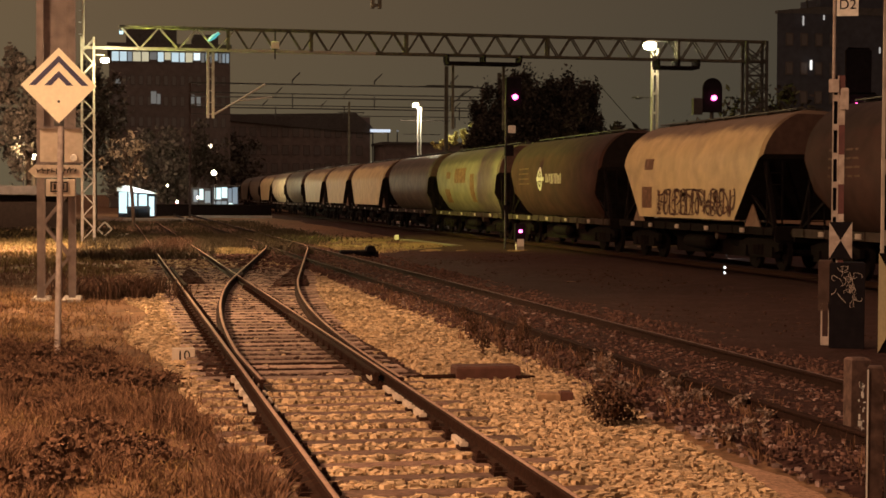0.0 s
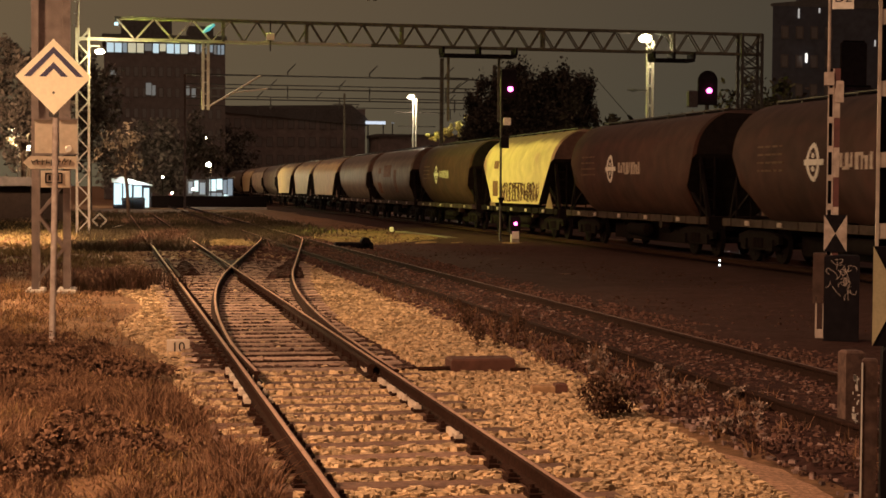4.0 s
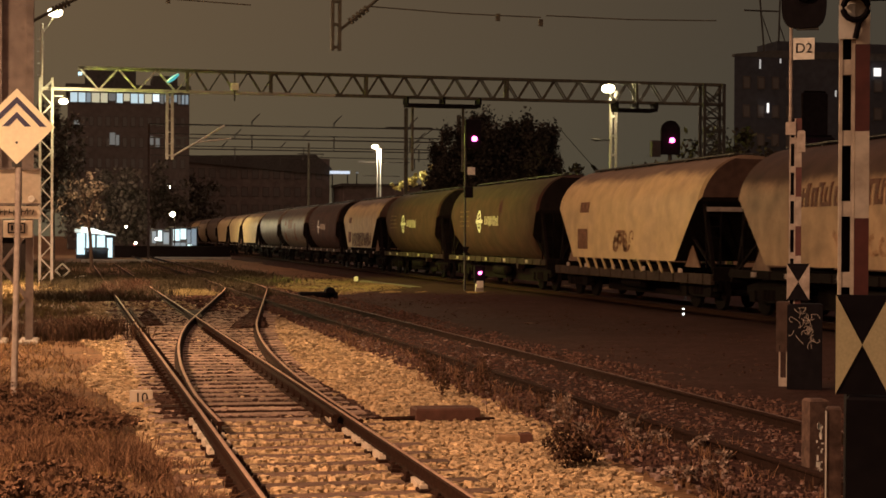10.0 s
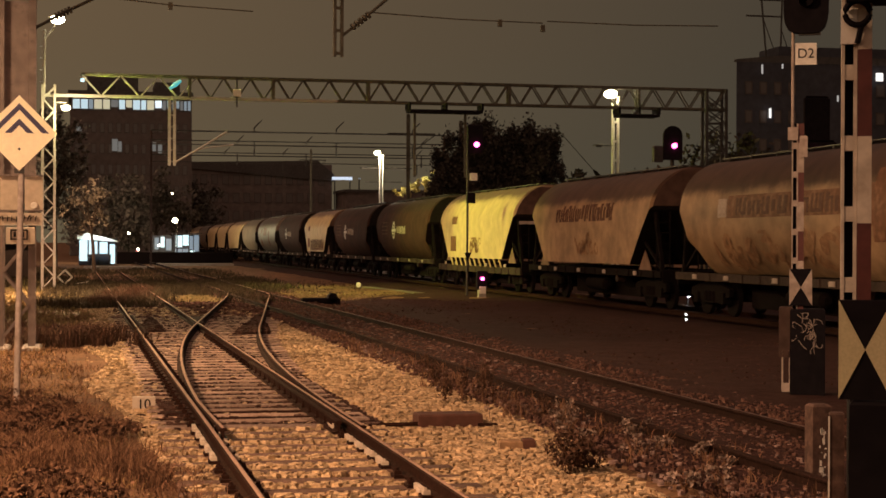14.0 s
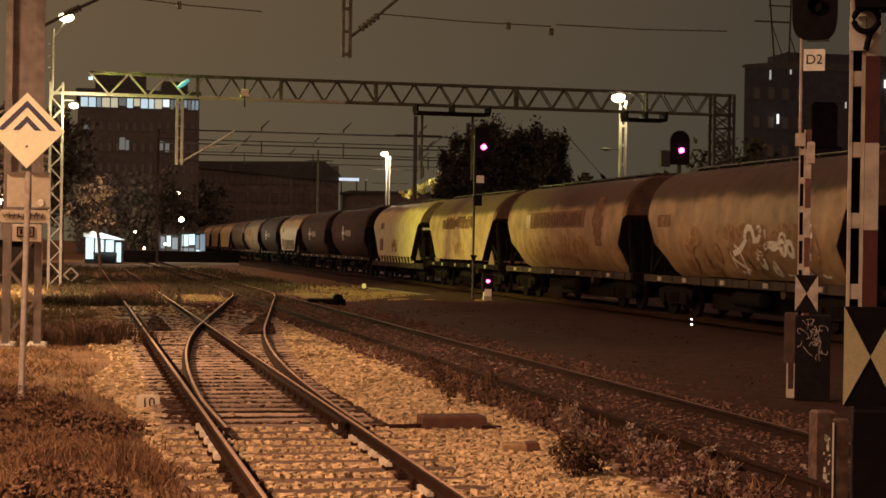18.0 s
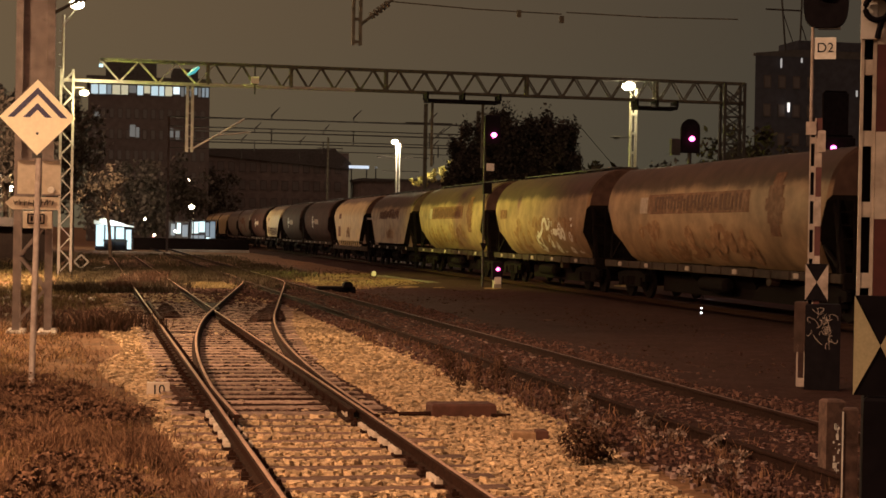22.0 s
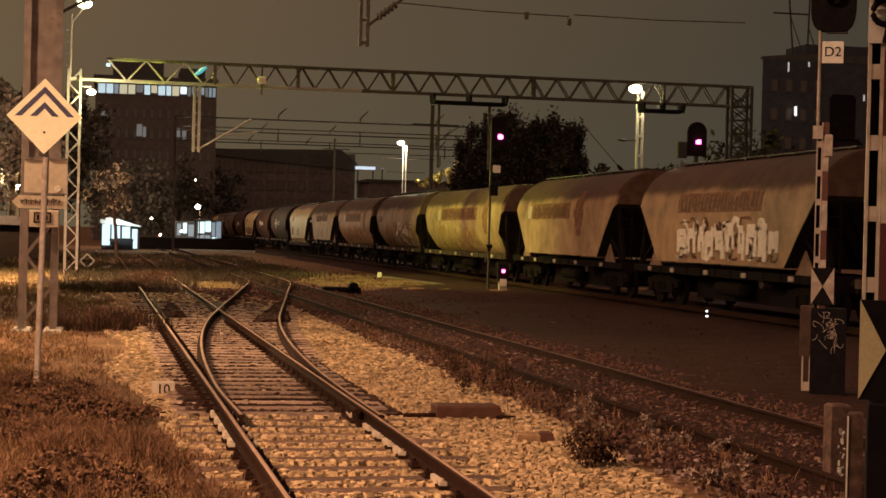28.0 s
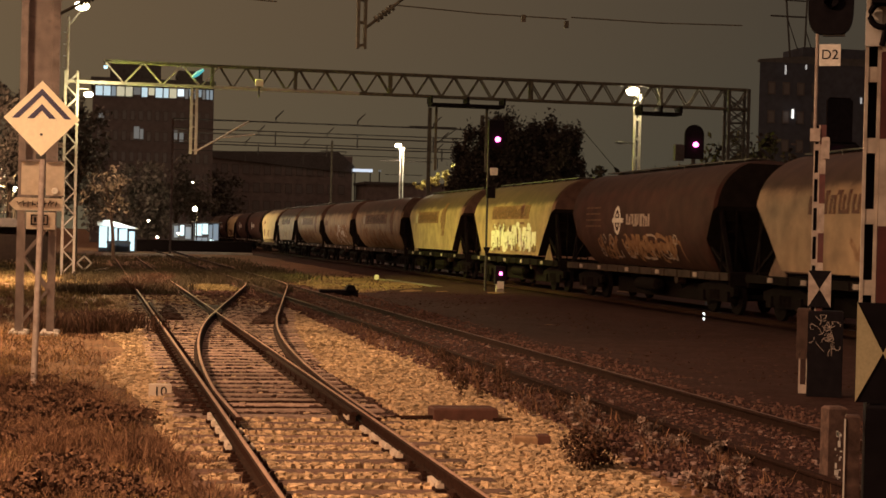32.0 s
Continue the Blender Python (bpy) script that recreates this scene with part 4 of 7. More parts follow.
def lens_logo(w, half, y, z, size):
    """An upright pointed oval, halved by a bar, with a small boss in each half and worn letters beside it."""
    def ring(k, kz, cz=0.0, n=24):
        turns = (2 * math.pi * i / n for i in range(n))
        return [(-(half(cz + z + kz * size * math.sin(a)) + 0.014), y + k * 0.8 * size * math.cos(a) * abs(math.cos(a)) ** 0.3, cz + z + kz * size * math.sin(a)) for a in turns]

    s = Shape()
    s.add(ring(1.0, 1.0) + ring(0.62, 0.74), [(i, (i + 1) % 24, 24 + (i + 1) % 24, 24 + i) for i in range(24)])
    for c in (-0.34, 0.34):
        s.add(ring(0.24, 0.15, c * size, 12), [tuple(range(12))])
    on_side(half, y - size * 1.25, y + size * 1.05, z - 0.07, z + 0.07, 0.018, s)
    part("logo", s, LETTER_WHITE, w, "white pointed oval mark with a cross bar")
    for s in letter_row(half, y - 3.1, y - 0.75, z - 0.19, z + 0.19, 7):
        part("letter_bar", s, GRIMY, w, "grimy white letter")
    # rows of small print towards the far end
    r = random.Random(5)
    for row in range(4):
        u = y + 3.4
        while u > y + 1.9:
            step = r.uniform(0.12, 0.4)
            part("print_bar", on_side(half, u - step, u, 2.95 - 0.2 * row, 3.0 - 0.2 * row, 0.012), LETTER_GHOST, w, "row of small faded print")
            u -= step + r.uniform(0.05, 0.15)


# from the far end to the near end: where the near gap of each wagon lies at the start
TRAIN = []
FLAT_ROOFED = 18


def build_train():
    far = 131.43
    spec = []
    y = far + 6 * 15.6
    for i, (rs, p) in enumerate(((False, GREY), (True, GREY), (False, CREAM), (True, SAND), (True, GREY), (False, CREAM))):
        spec.append((y - 15.6 * i, y - 15.6 * (i + 1), rs, p, "plain"))
    spec += [
        (131.43, 116.83, False, CREAM, "plain"), (116.83, 100.04, False, CREAM, "plain"), (100.04, 84.68, True, GREY, "plain"),
        (84.68, 68.57, True, GREY, "panels"), (68.57, 52.74, True, BROWN, "logo"), (52.74, 38.54, False, CREAM, "row"),
        (38.54, 22.82, True, BROWN, "logo"), (22.82, 6.08, True, BROWN, "logo"), (6.08, -9.5, False, CREAM, "ribs"),
        (-9.5, -24.82, False, BEIGE, "title"), (-24.82, -41.25, True, BEIGE, "band"), (-41.25, -56.45, True, BEIGE, "swirl"),
        (-56.45, -75.0, True, BEIGE, "band"), (-75.0, -90.36, False, BEIGE, "band"), (-90.36, -105.69, False, BEIGE, "block"),
        (-105.69, -122.09, True, BROWN, "logo_tag"), (-122.09, -137.5, False, BEIGE, "title"), (-137.5, -153.0, True, GREY, "plain"),
    ]
    words = {CREAM: "cream", SAND: "sandy", GREY: "grey", BROWN: "dark brown", BEIGE: "dirty beige"}
    for i, (a, b, rs, p, marks) in enumerate(spec):
        length, mid = a - b, (a + b) / 2
        shape = "round-sided" if rs else "slope-ended"
        what = {"plain": "with grimy sides", "panels": "with small marking panels", "logo": "with a white oval mark", "row": "with a row of dark letters", "ribs": "with brackets along the lower edge",
                "title": "with a band of dark lettering", "band": "with rust-brown painted bands", "swirl": "with large swirling graffiti", "block": "with white block graffiti", "logo_tag": "with a white oval mark and graffiti"}[marks]
        w, half, h = wagon(length, rs, p, f"{words[p]} {shape} grain wagon {what}", marks == "ribs", i == FLAT_ROOFED)
        def along(f):
            """The place a fraction f of the way from the body's far end to its near end."""
            return h - 2 * h * f

        if marks in ("panels", "row", "ribs"):
            panel(w, half, along(0.26), along(0.19), 2.72, 3.05, LETTER_RUST, "small dark inscription panel")
            panel(w, half, along(0.25), along(0.17), 1.55, 2.2, LETTER_RUST, "small dark inscription panel")
        if marks == "panels":
            panel(w, half, along(0.52), along(0.34), 2.5, 3.2, LETTER_RUST, "faded rectangular panel")
            panel(w, half, along(0.66), along(0.60), 1.6, 2.9, LETTER_RUST, "faded rectangular panel")
        if marks == "row":
            scrawl(w, half, along(0.86), along(0.30), 1.38, 2.1, 52, 8, LETTER_DARK, 0.06)
            for u in np.arange(0.31, 0.84, 0.043):
                part("letter_bar", on_side(half, along(u + 0.007), along(u), 1.42, 2.08, 0.018), LETTER_DARK, w, "thin dark sprayed stroke")
        if marks == "ribs":
            scrawl(w, half, along(0.60), along(0.46), 1.55, 2.1, 8, 12, LETTER_FADED, 0.12)
        if marks in ("logo", "logo_tag"):
            lens_logo(w, half, along(0.38), 2.55, 0.46)
        if marks == "logo_tag":
            patchy(w, half, along(0.75), along(0.45), 1.55, 2.15, 22, LETTER_FADED, 0.55)
            scrawl(w, half, along(0.8), along(0.22), 1.35, 2.1, 24, 21, LETTER_FADED, 0.13)
            scrawl(w, half, along(0.8), along(0.22), 1.4, 2.1, 14, 23, GRIMY, 0.06)
        if marks == "title":
            writing(w, half, along(0.73), along(0.25), 2.62, 3.16, 31)
            scrawl(w, half, along(0.62), along(0.42), 1.6, 2.2, 8, 32, LETTER_FADED, 0.12)
        if marks == "band":
            lo, hi, leaf = (0.20, 0.72, 0.82) if rs else (0.15, 0.60, 0.69)
            panel(w, half, along(hi), along(lo + 0.045), 2.55, 3.12, LETTER_RUST, "rust-brown band with worn lettering")
            writing(w, half, along(hi - 0.03), along(lo + 0.08), 2.62, 3.05, 70 + i, LETTER_DARK)
            panel(w, half, along(lo + 0.04), along(lo), 2.58, 3.05, GRIMY, "grimy white inscription plate")
            s = Shape()
            for k in range(5):
                z, b = 1.95 + 0.31 * k, 0.14 * (2 - abs(k - 2))
                on_side(half, along(leaf) - 0.28 - b, along(leaf) + 0.28 + b, z, z + 0.31, 0.014, s)
            part("painted_leaf", s, LETTER_RUST, w, "tall rust-brown leaf shape")
            if rs:
                scrawl(w, half, along(0.74), along(0.18), 1.35, 2.2, 22, 40 + i, LETTER_FADED, 0.26)
        if marks == "swirl":
            panel(w, half, along(0.15), along(0.07), 2.5, 2.85, LETTER_RUST, "small dark inscription panel")
            scrawl(w, half, along(0.88), along(0.2), 1.3, 2.4, 26, 51, LETTER_FADED, 0.24)
            scrawl(w, half, along(0.88), along(0.48), 1.3, 2.45, 18, 52, LETTER_WHITE, 0.12)
        if marks == "block":
            panel(w, half, along(0.75), along(0.27), 2.66, 3.2, LETTER_RUST, "rust-brown band with worn lettering")
            writing(w, half, along(0.73), along(0.29), 2.7, 3.15, 66, LETTER_DARK)
            patchy(w, half, along(0.84), along(0.27), 1.40, 2.45, 61)
            scrawl(w, half, along(0.84), along(0.27), 1.42, 2.45, 16, 64, LETTER_WHITE, 0.17)
            scrawl(w, half, along(0.84), along(0.27), 1.42, 2.4, 22, 62, LETTER_DARK, 0.07)
            scrawl(w, half, along(0.84), along(0.27), 1.42, 2.5, 14, 63, LETTER_RUST, 0.09)
        TRAIN.append((w, mid))


build_train()
# ---- gantries, masts, lamps ----


def lattice(shape, x0, x1, y, z0, z1, pitch, w=0.05):
    """Zigzag lacing between two legs, in the plane at y."""
    n = max(1, round((z1 - z0) / pitch))
    for i in range(n):
        a, b = z0 + (z1 - z0) * i / n, z0 + (z1 - z0) * (i + 1) / n
        p, q = (x0, x1) if i % 2 == 0 else (x1, x0)
        shape.bar((p, y, a), (q, y, b), w, 0.02, up=(0, 1, 0))
    return shape


def channel_leg(x, y, z0, z1, w, d, lip=0.03, face=1):
    """An upright channel: a web with two flanges."""
    a, b, t = w / 2, d / 2, 0.012
    u = [(-a, -b), (a, -b), (a, b), (a - t, b), (a - t, t - b), (t - a, t - b), (t - a, b), (-a, b)]
    return Shape().prism([(x + p, y + q) for p, q in u], "z", z0, z1)


def build_near_gantry():
    g = thing("catenary_gantry", (0, 32.5, 0), "weathered brown steel gantry column with small sign boards", "railway gantry", "gantries over the tracks")
    top = 9.6
    for x, y in ((-1.47, -0.3), (-0.89, -0.3), (-1.47, 0.3), (-0.89, 0.3)):
        part("column_leg", channel_leg(x, y, 0.05, top, 0.13, 0.10), MAST, g)
    for y in (-0.345, 0.345):
        for i in range(4):
            z = 0.25 + 0.62 * i
            s = Shape().bar((-1.42 if i % 2 == 0 else -0.94, y, z), (-0.94 if i % 2 == 0 else -1.42, y, z + 0.62), 0.055, 0.02, up=(0, 1, 0))
            part("lacing_bar", s, MAST, g)
    for z0, z1 in ((2.8, 4.5), (4.53, 6.6), (6.63, 9.4)):
        part("column_plate", Shape().bevelled(-1.40, -0.96, -0.325, -0.313, z0, z1, 0.004), MAST, g)
    for x in (-1.47, -0.89):
        s = Shape().bevelled(x - 0.18, x + 0.18, -0.5, 0.5, -0.1, 0.09, 0.03)
        part("footing", s, CONCRETE, g)
    # the beam, out over the tracks
    for y in (-0.35, 0.35):
        for z in (8.6, 9.5):
            part("beam_chord", Shape().box(-1.6, 30.0, y - 0.06, y + 0.06, z - 0.06, z + 0.06), MAST, g)
        for i in range(20):
            a = -1.5 + 1.55 * i
            s = Shape().bar((a, y, 8.6 if i % 2 else 9.5), (a + 1.55, y, 9.5 if i % 2 else 8.6), 0.06, 0.03, up=(0, 1, 0))
            part("beam_diagonal", s, MAST, g)
    s = channel_leg(29.6, 0, 0.0, 9.6, 0.5, 0.6)
    part("far_leg", s, MAST, g)
    # drop posts with struts for the wires
    for x in (4.99,):
        s = Shape()
        for dx in (-0.07, 0.07):
            s.box(x + dx - 0.03, x + dx + 0.03, -0.06, 0.06, 5.76, 8.6)
        for z in np.arange(5.8, 8.5, 0.45):
            s.box(x - 0.05, x + 0.05, -0.05, 0.05, z, z + 0.05)
        part("drop_post", s, GANTRY, g)
        s = Shape().tube([(x + 0.05, 0, 6.15), (x + 0.42, 0, 6.45), (x + 1.4, 0, 7.3)], 0.03, 8)
        for k in range(5):
            u = Vector((x + 0.30, 0, 6.36)).lerp(Vector((x + 0.6, 0, 6.6)), k / 4)
            s.tube([u - Vector((0.02, 0, 0.016)), u + Vector((0.02, 0, 0.016))], 0.075, 10)
        part("cantilever_strut", s, GANTRY, g, "dark strut with a ribbed insulator")
    s = Shape().tube([(-0.85, -0.3, 6.1), (-0.3, -0.1, 6.45), (0.75, 0, 7.0)], 0.03, 8)
    for k in range(5):
        u = Vector((-0.45, -0.15, 6.36)).lerp(Vector((-0.2, -0.08, 6.5)), k / 4)
        s.tube([u - Vector((0.02, 0, 0.012)), u + Vector((0.02, 0, 0.012))], 0.07, 10)
    part("cantilever_strut", s, GANTRY, g, "dark strut with a ribbed insulator")
    for xa, za, xb, zb in ((0.4, 6.78, 3.3, 6.6), (5.6, 6.66, 9.2, 6.56), (9.3, 6.6, 13.0, 6.62)):
        part("cross_span_wire", Shape().tube([(xa, 0, za), ((xa + xb) / 2, 0, (za + zb) / 2 - 0.03), (xb, 0, zb)], 0.013, 6), GANTRY, g)
    for x, z in ((1.7, 6.70), (8.3, 6.58), (9.2, 6.5)):
        part("wire_clamp", Shape().box(x - 0.04, x + 0.04, -0.04, 0.04, z - 0.12, z + 0.02), GANTRY, g)
    # small boards on the column
    part("board", Shape().bevelled(-1.47, -1.13, -0.42, -0.39, 2.64, 3.32, 0.01), BOARD, g, "blank beige board")
    part("board", Shape().bevelled(-1.02, -0.69, -0.42, -0.39, 2.64, 3.32, 0.01), BOARD, g, "blank beige board")
    for x0, x1 in ((-1.47, -1.13), (-1.02, -0.69)):
        for z0, z1 in ((3.29, 3.325), (2.635, 2.665)):
            part("board_edging", Shape().box(x0 - 0.01, x1 + 0.01, -0.435, -0.415, z0, z1), MAST, g)
    part("dent", Shape().tube([(-0.85, -0.43, 2.75), (-0.85, -0.405, 2.75)], [0.06, 0.075], 12), WHITE, g, "pale worn round patch")
    arrow = [(-1.69, 2.49), (-1.56, 2.61), (-0.70, 2.61), (-0.70, 2.37), (-1.56, 2.37)]
    part("arrow_board", Shape().prism(arrow, "y", -0.45, -0.42), BOARD, g, "beige arrow-shaped board with worn marks")
    r = random.Random(2)
    x = -1.5
    while x < -0.78:
        w = r.uniform(0.03, 0.07)
        s = Shape()
        s.bar((x, -0.456, 2.43 + r.uniform(0, 0.03)), (x + r.uniform(-0.04, 0.05), -0.456, 2.53 + r.uniform(0, 0.04)), 0.014, 0.008, up=(0, 1, 0))
        s.bar((x, -0.456, 2.5), (x + w, -0.456, 2.5 + r.uniform(-0.05, 0.05)), 0.014, 0.008, up=(0, 1, 0))
        part("worn_mark", s, BLACK, g, "worn dark mark on the board")
        x += w + 0.02
    part("small_plate", Shape().bevelled(-1.36, -0.83, -0.45, -0.42, 2.02, 2.34, 0.008), BOARD, g, "beige plate with a small dark picture")
    s = Shape()
    for z in (2.1, 2.27):
        s.box(-1.28, -0.96, -0.458, -0.449, z, z + 0.025)
    for x in (-1.28, -0.985):
        s.box(x, x + 0.025, -0.458, -0.449, 2.1, 2.295)
    for x in (-1.22, -1.14, -1.07):
        s.box(x, x + 0.045, -0.457, -0.449, 2.15, 2.25)
    part("picture", s, BLACK, g)


build_near_gantry()


def build_sign():
    s = thing("track_sign", (-0.74, 21.2, 0), "cream diamond sign with two dark chevrons on a pole", "railway sign")
    tilt = 0.03
    part("pole", Shape().tube([(-0.03, 0.03, -0.1), (0.0, 0.03, 1.5), (0.03, 0.03, 3.4)], 0.038, 12), GRIMY, s, "dirty pale steel pole", smooth=True)
    c, h = 3.415, 0.47
    plate = Shape().prism([(0, c - h), (0.46, c), (0, c + h), (-0.46, c)], "y", -0.035, -0.02)
    part("plate", plate, CREAMSIGN, s, "cream reflective diamond plate")
    def chevron(z, size, t):
        """An open upward wedge whose arms end on a level line."""
        return [[(0, z), (-size, z - size * 1.03), (-size + t * 1.42, z - size * 1.03), (0, z - t * 1.42)], [(0, z), (0, z - t * 1.42), (size - t * 1.42, z - size * 1.03), (size, z - size * 1.03)]]
    for z, size in ((c + 0.37, 0.36), (c + 0.18, 0.175)):
        sh = Shape()
        for quad in chevron(z, size, 0.058):
            sh.prism(quad, "y", -0.041, -0.034)
        part("chevron", sh, BLUE, s, "dark blue chevron stripe")
    part("bolt", Shape().tube([(0, -0.045, c - 0.2), (0, -0.03, c - 0.2)], 0.016, 8), DARKSTEEL, s)
    part("clamp", Shape().box(-0.06, 0.06, -0.02, 0.08, c - 0.5, c - 0.44), DARKSTEEL, s)


build_sign()


def lamp_head(name, g, place, aim_x, mat=None, size=1.0):
    """A street lamp head: a flat shell with a glowing bowl below it."""
    x, y, z = place
    s = Shape().tube([(x - 0.34 * size * aim_x, y, z + 0.12 * size), (x, y, z + 0.15 * size), (x + 0.26 * size * aim_x, y, z + 0.13 * size)], [0.04 * size, 0.09 * size, 0.05 * size], 12)
    shell = part("lamp_head", s, STEEL, g, smooth=True)
    us = [-0.98, -0.85, -0.6, -0.3, 0, 0.3, 0.6, 0.85, 0.98]
    bowl = Shape().tube([(x + 0.31 * size * u, y, z) for u in us], [0.2 * size * math.sqrt(1 - u * u) for u in us], 14)
    b = part("glowing_bowl", bowl, mat or LAMPGLOW, shell, "brightly lit lamp bowl", smooth=True)
    b.visible_shadow = False
    return shell


def build_far_gantry():
    g = thing("catenary_gantry", (0, 72, 0), "long steel lattice gantry over the tracks, coloured paler at its lit end", "railway gantry", "gantries over the tracks")
    zb, zt = 8.27, 9.18
    # wide bays over the near track, closer ones beyond
    bays = [0.05 + 1.62 * i for i in range(4)]
    bays += [bays[-1] + (29.1 - bays[-1]) * i / 21 for i in range(1, 22)]
    for y in (-0.16, 0.16):
        for z, x0 in ((zb, -1.6), (zt, 0.0)):
            # west members pale steel, the rest dull: lamp light put into the colour
            for xa, xb, mat in ((x0, 11.0, STEEL if z == zb else GANTRY), (11.0, 29.15, GANTRY)):
                part("beam_chord", Shape().box(xa, xb, y - 0.055, y + 0.055, z - 0.055, z + 0.055), mat, g)
        for xa, xb in zip(bays, bays[1:]):
            mid = (xa + xb) / 2
            for x in (xa, xb):
                part("beam_diagonal", Shape().bar((x, y, zt), (mid, y, zb), 0.055, 0.04, up=(0, 1, 0)), STEEL if xb < 6 else GANTRY, g)
        for x in (4.6, 8.2, 12.4, 18.8, 24.9):
            part("beam_post", Shape().box(x - 0.06, x + 0.06, y - 0.06, y + 0.06, zb, zt), GANTRY, g)
    # west column, laced on its faces
    for x, y in ((-1.56, -0.28), (-1.06, -0.28), (-1.56, 0.28), (-1.06, 0.28)):
        part("column_leg", Shape().box(x - 0.05, x + 0.05, y - 0.05, y + 0.05, -0.1, 8.7), STEEL, g)
    for y in (-0.3, 0.3):
        for i in range(17):
            z = 0.1 + 0.5 * i
            s = Shape().bar((-1.54 if i % 2 == 0 else -1.08, y, z), (-1.08 if i % 2 == 0 else -1.54, y, z + 0.5), 0.045, 0.02, up=(0, 1, 0))
            part("lacing_bar", s, STEEL, g)
    # east legs
    for x in (28.15, 29.1):
        for y in (-0.28, 0.28):
            part("column_leg", Shape().box(x - 0.06, x + 0.06, y - 0.06, y + 0.06, -0.1, 9.2), DARKSTEEL, g)
    for y in (-0.28, 0.28):
        for i in range(14):
            z = 0.2 + 0.62 * i
            for xa, xb in ((28.15, 29.1), (29.1, 28.15)):
                part("lacing_bar", Shape().bar((xa, y, z), (xb, y, z + 0.62), 0.05, 0.03, up=(0, 1, 0)), DARKSTEEL, g)
            part("lacing_bar", Shape().bar((28.15, y, z), (29.1, y, z), 0.05, 0.03, up=(0, 1, 0)), DARKSTEEL, g)
    # lamp pole on the west column, with climbing pegs
    pole = Shape().tube([(-1.5, -0.2, 8.2), (-1.5, -0.2, 11.0)], 0.06, 10)
    pole.tube([(-1.5, -0.2, 10.6), (-1.25, -0.2, 10.9), (-0.95, -0.2, 11.35)], 0.035, 8)
    for z in (8.8, 9.3, 9.8, 10.3):
        pole.box(-1.68, -1.5, -0.22, -0.18, z, z + 0.03)
    part("lamp_pole", pole, STEEL, g, "pale lamp pole with climbing pegs")
    lamp_head("lamp", g, (-0.96, -0.2, 11.46), 1, size=1.0)
    part("lamp_arm", Shape().tube([(-1.05, -0.3, 7.95), (-0.6, -0.3, 7.95)], 0.03, 8), STEEL, g)
    lamp_head("lamp", g, (-0.6, -0.3, 7.72), 1, size=0.62)
    # drop post with its cantilever over the near track
    s = Shape()
    for dx in (-0.12, 0.1):
        s.box(3.86 + dx - 0.06, 3.86 + dx + 0.06, -0.06, 0.06, 5.35, 8.27)
    for z in np.arange(5.5, 8.2, 0.5):
        s.box(3.8, 3.95, -0.03, 0.03, z, z + 0.05)
    part("drop_post", s, STEEL, g)
    s = Shape().tube([(4.0, 0, 5.5), (5.0, 0, 6.1), (6.2, 0, 6.85)], 0.045, 8)
    s.tube([(5.0, 0, 6.1), (6.5, 0, 6.3)], 0.03, 8)
    part("cantilever_strut", s, STEEL, g)
    part("white_box", Shape().bevelled(6.42, 6.76, -0.5, -0.36, 8.36, 8.66, 0.02), WHITE, g, "small white box under the beam")
    part("hanger", Shape().box(6.56, 6.62, -0.44, -0.38, 7.9, 9.1), DARKSTEEL, g)
    # inspection platforms below the beam
    for x0, x1 in ((14.2, 17.5), (23.9, 25.8)):
        s = Shape().box(x0, x1, -0.5, 0.5, zb - 0.42, zb - 0.3)
        for x in np.arange(x0, x1 + 0.01, (x1 - x0) / 2):
            s.box(x - 0.05, x + 0.05, -0.45, 0.45, zb - 0.3, zb)
        part("platform", s, BLACK, g, "dark inspection platform")
    for x in (14.5, 16.8):
        part("drop_post", Shape().box(x - 0.05, x + 0.05, -0.05, 0.05, 5.0, zb - 0.3), GANTRY, g)
    # the twin lamp column further east
    for x in (24.32, 24.56):
        part("lamp_column", Shape().box(x - 0.045, x + 0.045, 1.7, 1.9, -0.1, 8.95), STEEL, g, "pale lit column under a lamp")
    s = Shape()
    for z in np.arange(0.5, 8.8, 0.9):
        s.box(24.3, 24.6, 1.78, 1.82, z, z + 0.12)
    part("column_rungs", s, STEEL, g)
    lamp_head("lamp", g, (24.15, 1.7, 9.05), -1, size=1.0)
    arm = Shape().box(23.35, 24.3, 1.76, 1.84, 6.62, 6.68).tube([(23.5, 1.8, 6.65), (23.75, 1.8, 6.65)], 0.07, 8)
    part("side_arm", arm, DARKSTEEL, g, "dark side arm with an insulator")
    part("teal_beacon", Shape().tube([(3.72, -0.4, 8.62), (3.95, -0.4, 8.8), (4.2, -0.4, 8.98)], [0.05, 0.11, 0.06], 10), TEAL, g, "glowing teal lamp on the beam", smooth=True)
    part("small_lamp", Shape().tube([(0.0, -0.4, 8.9), (0.16, -0.4, 8.9)], 0.07, 8), glow("pale_blue_glow", (0.5, 0.85, 1.0), 1.5), g, "small pale blue lamp")


build_far_gantry()


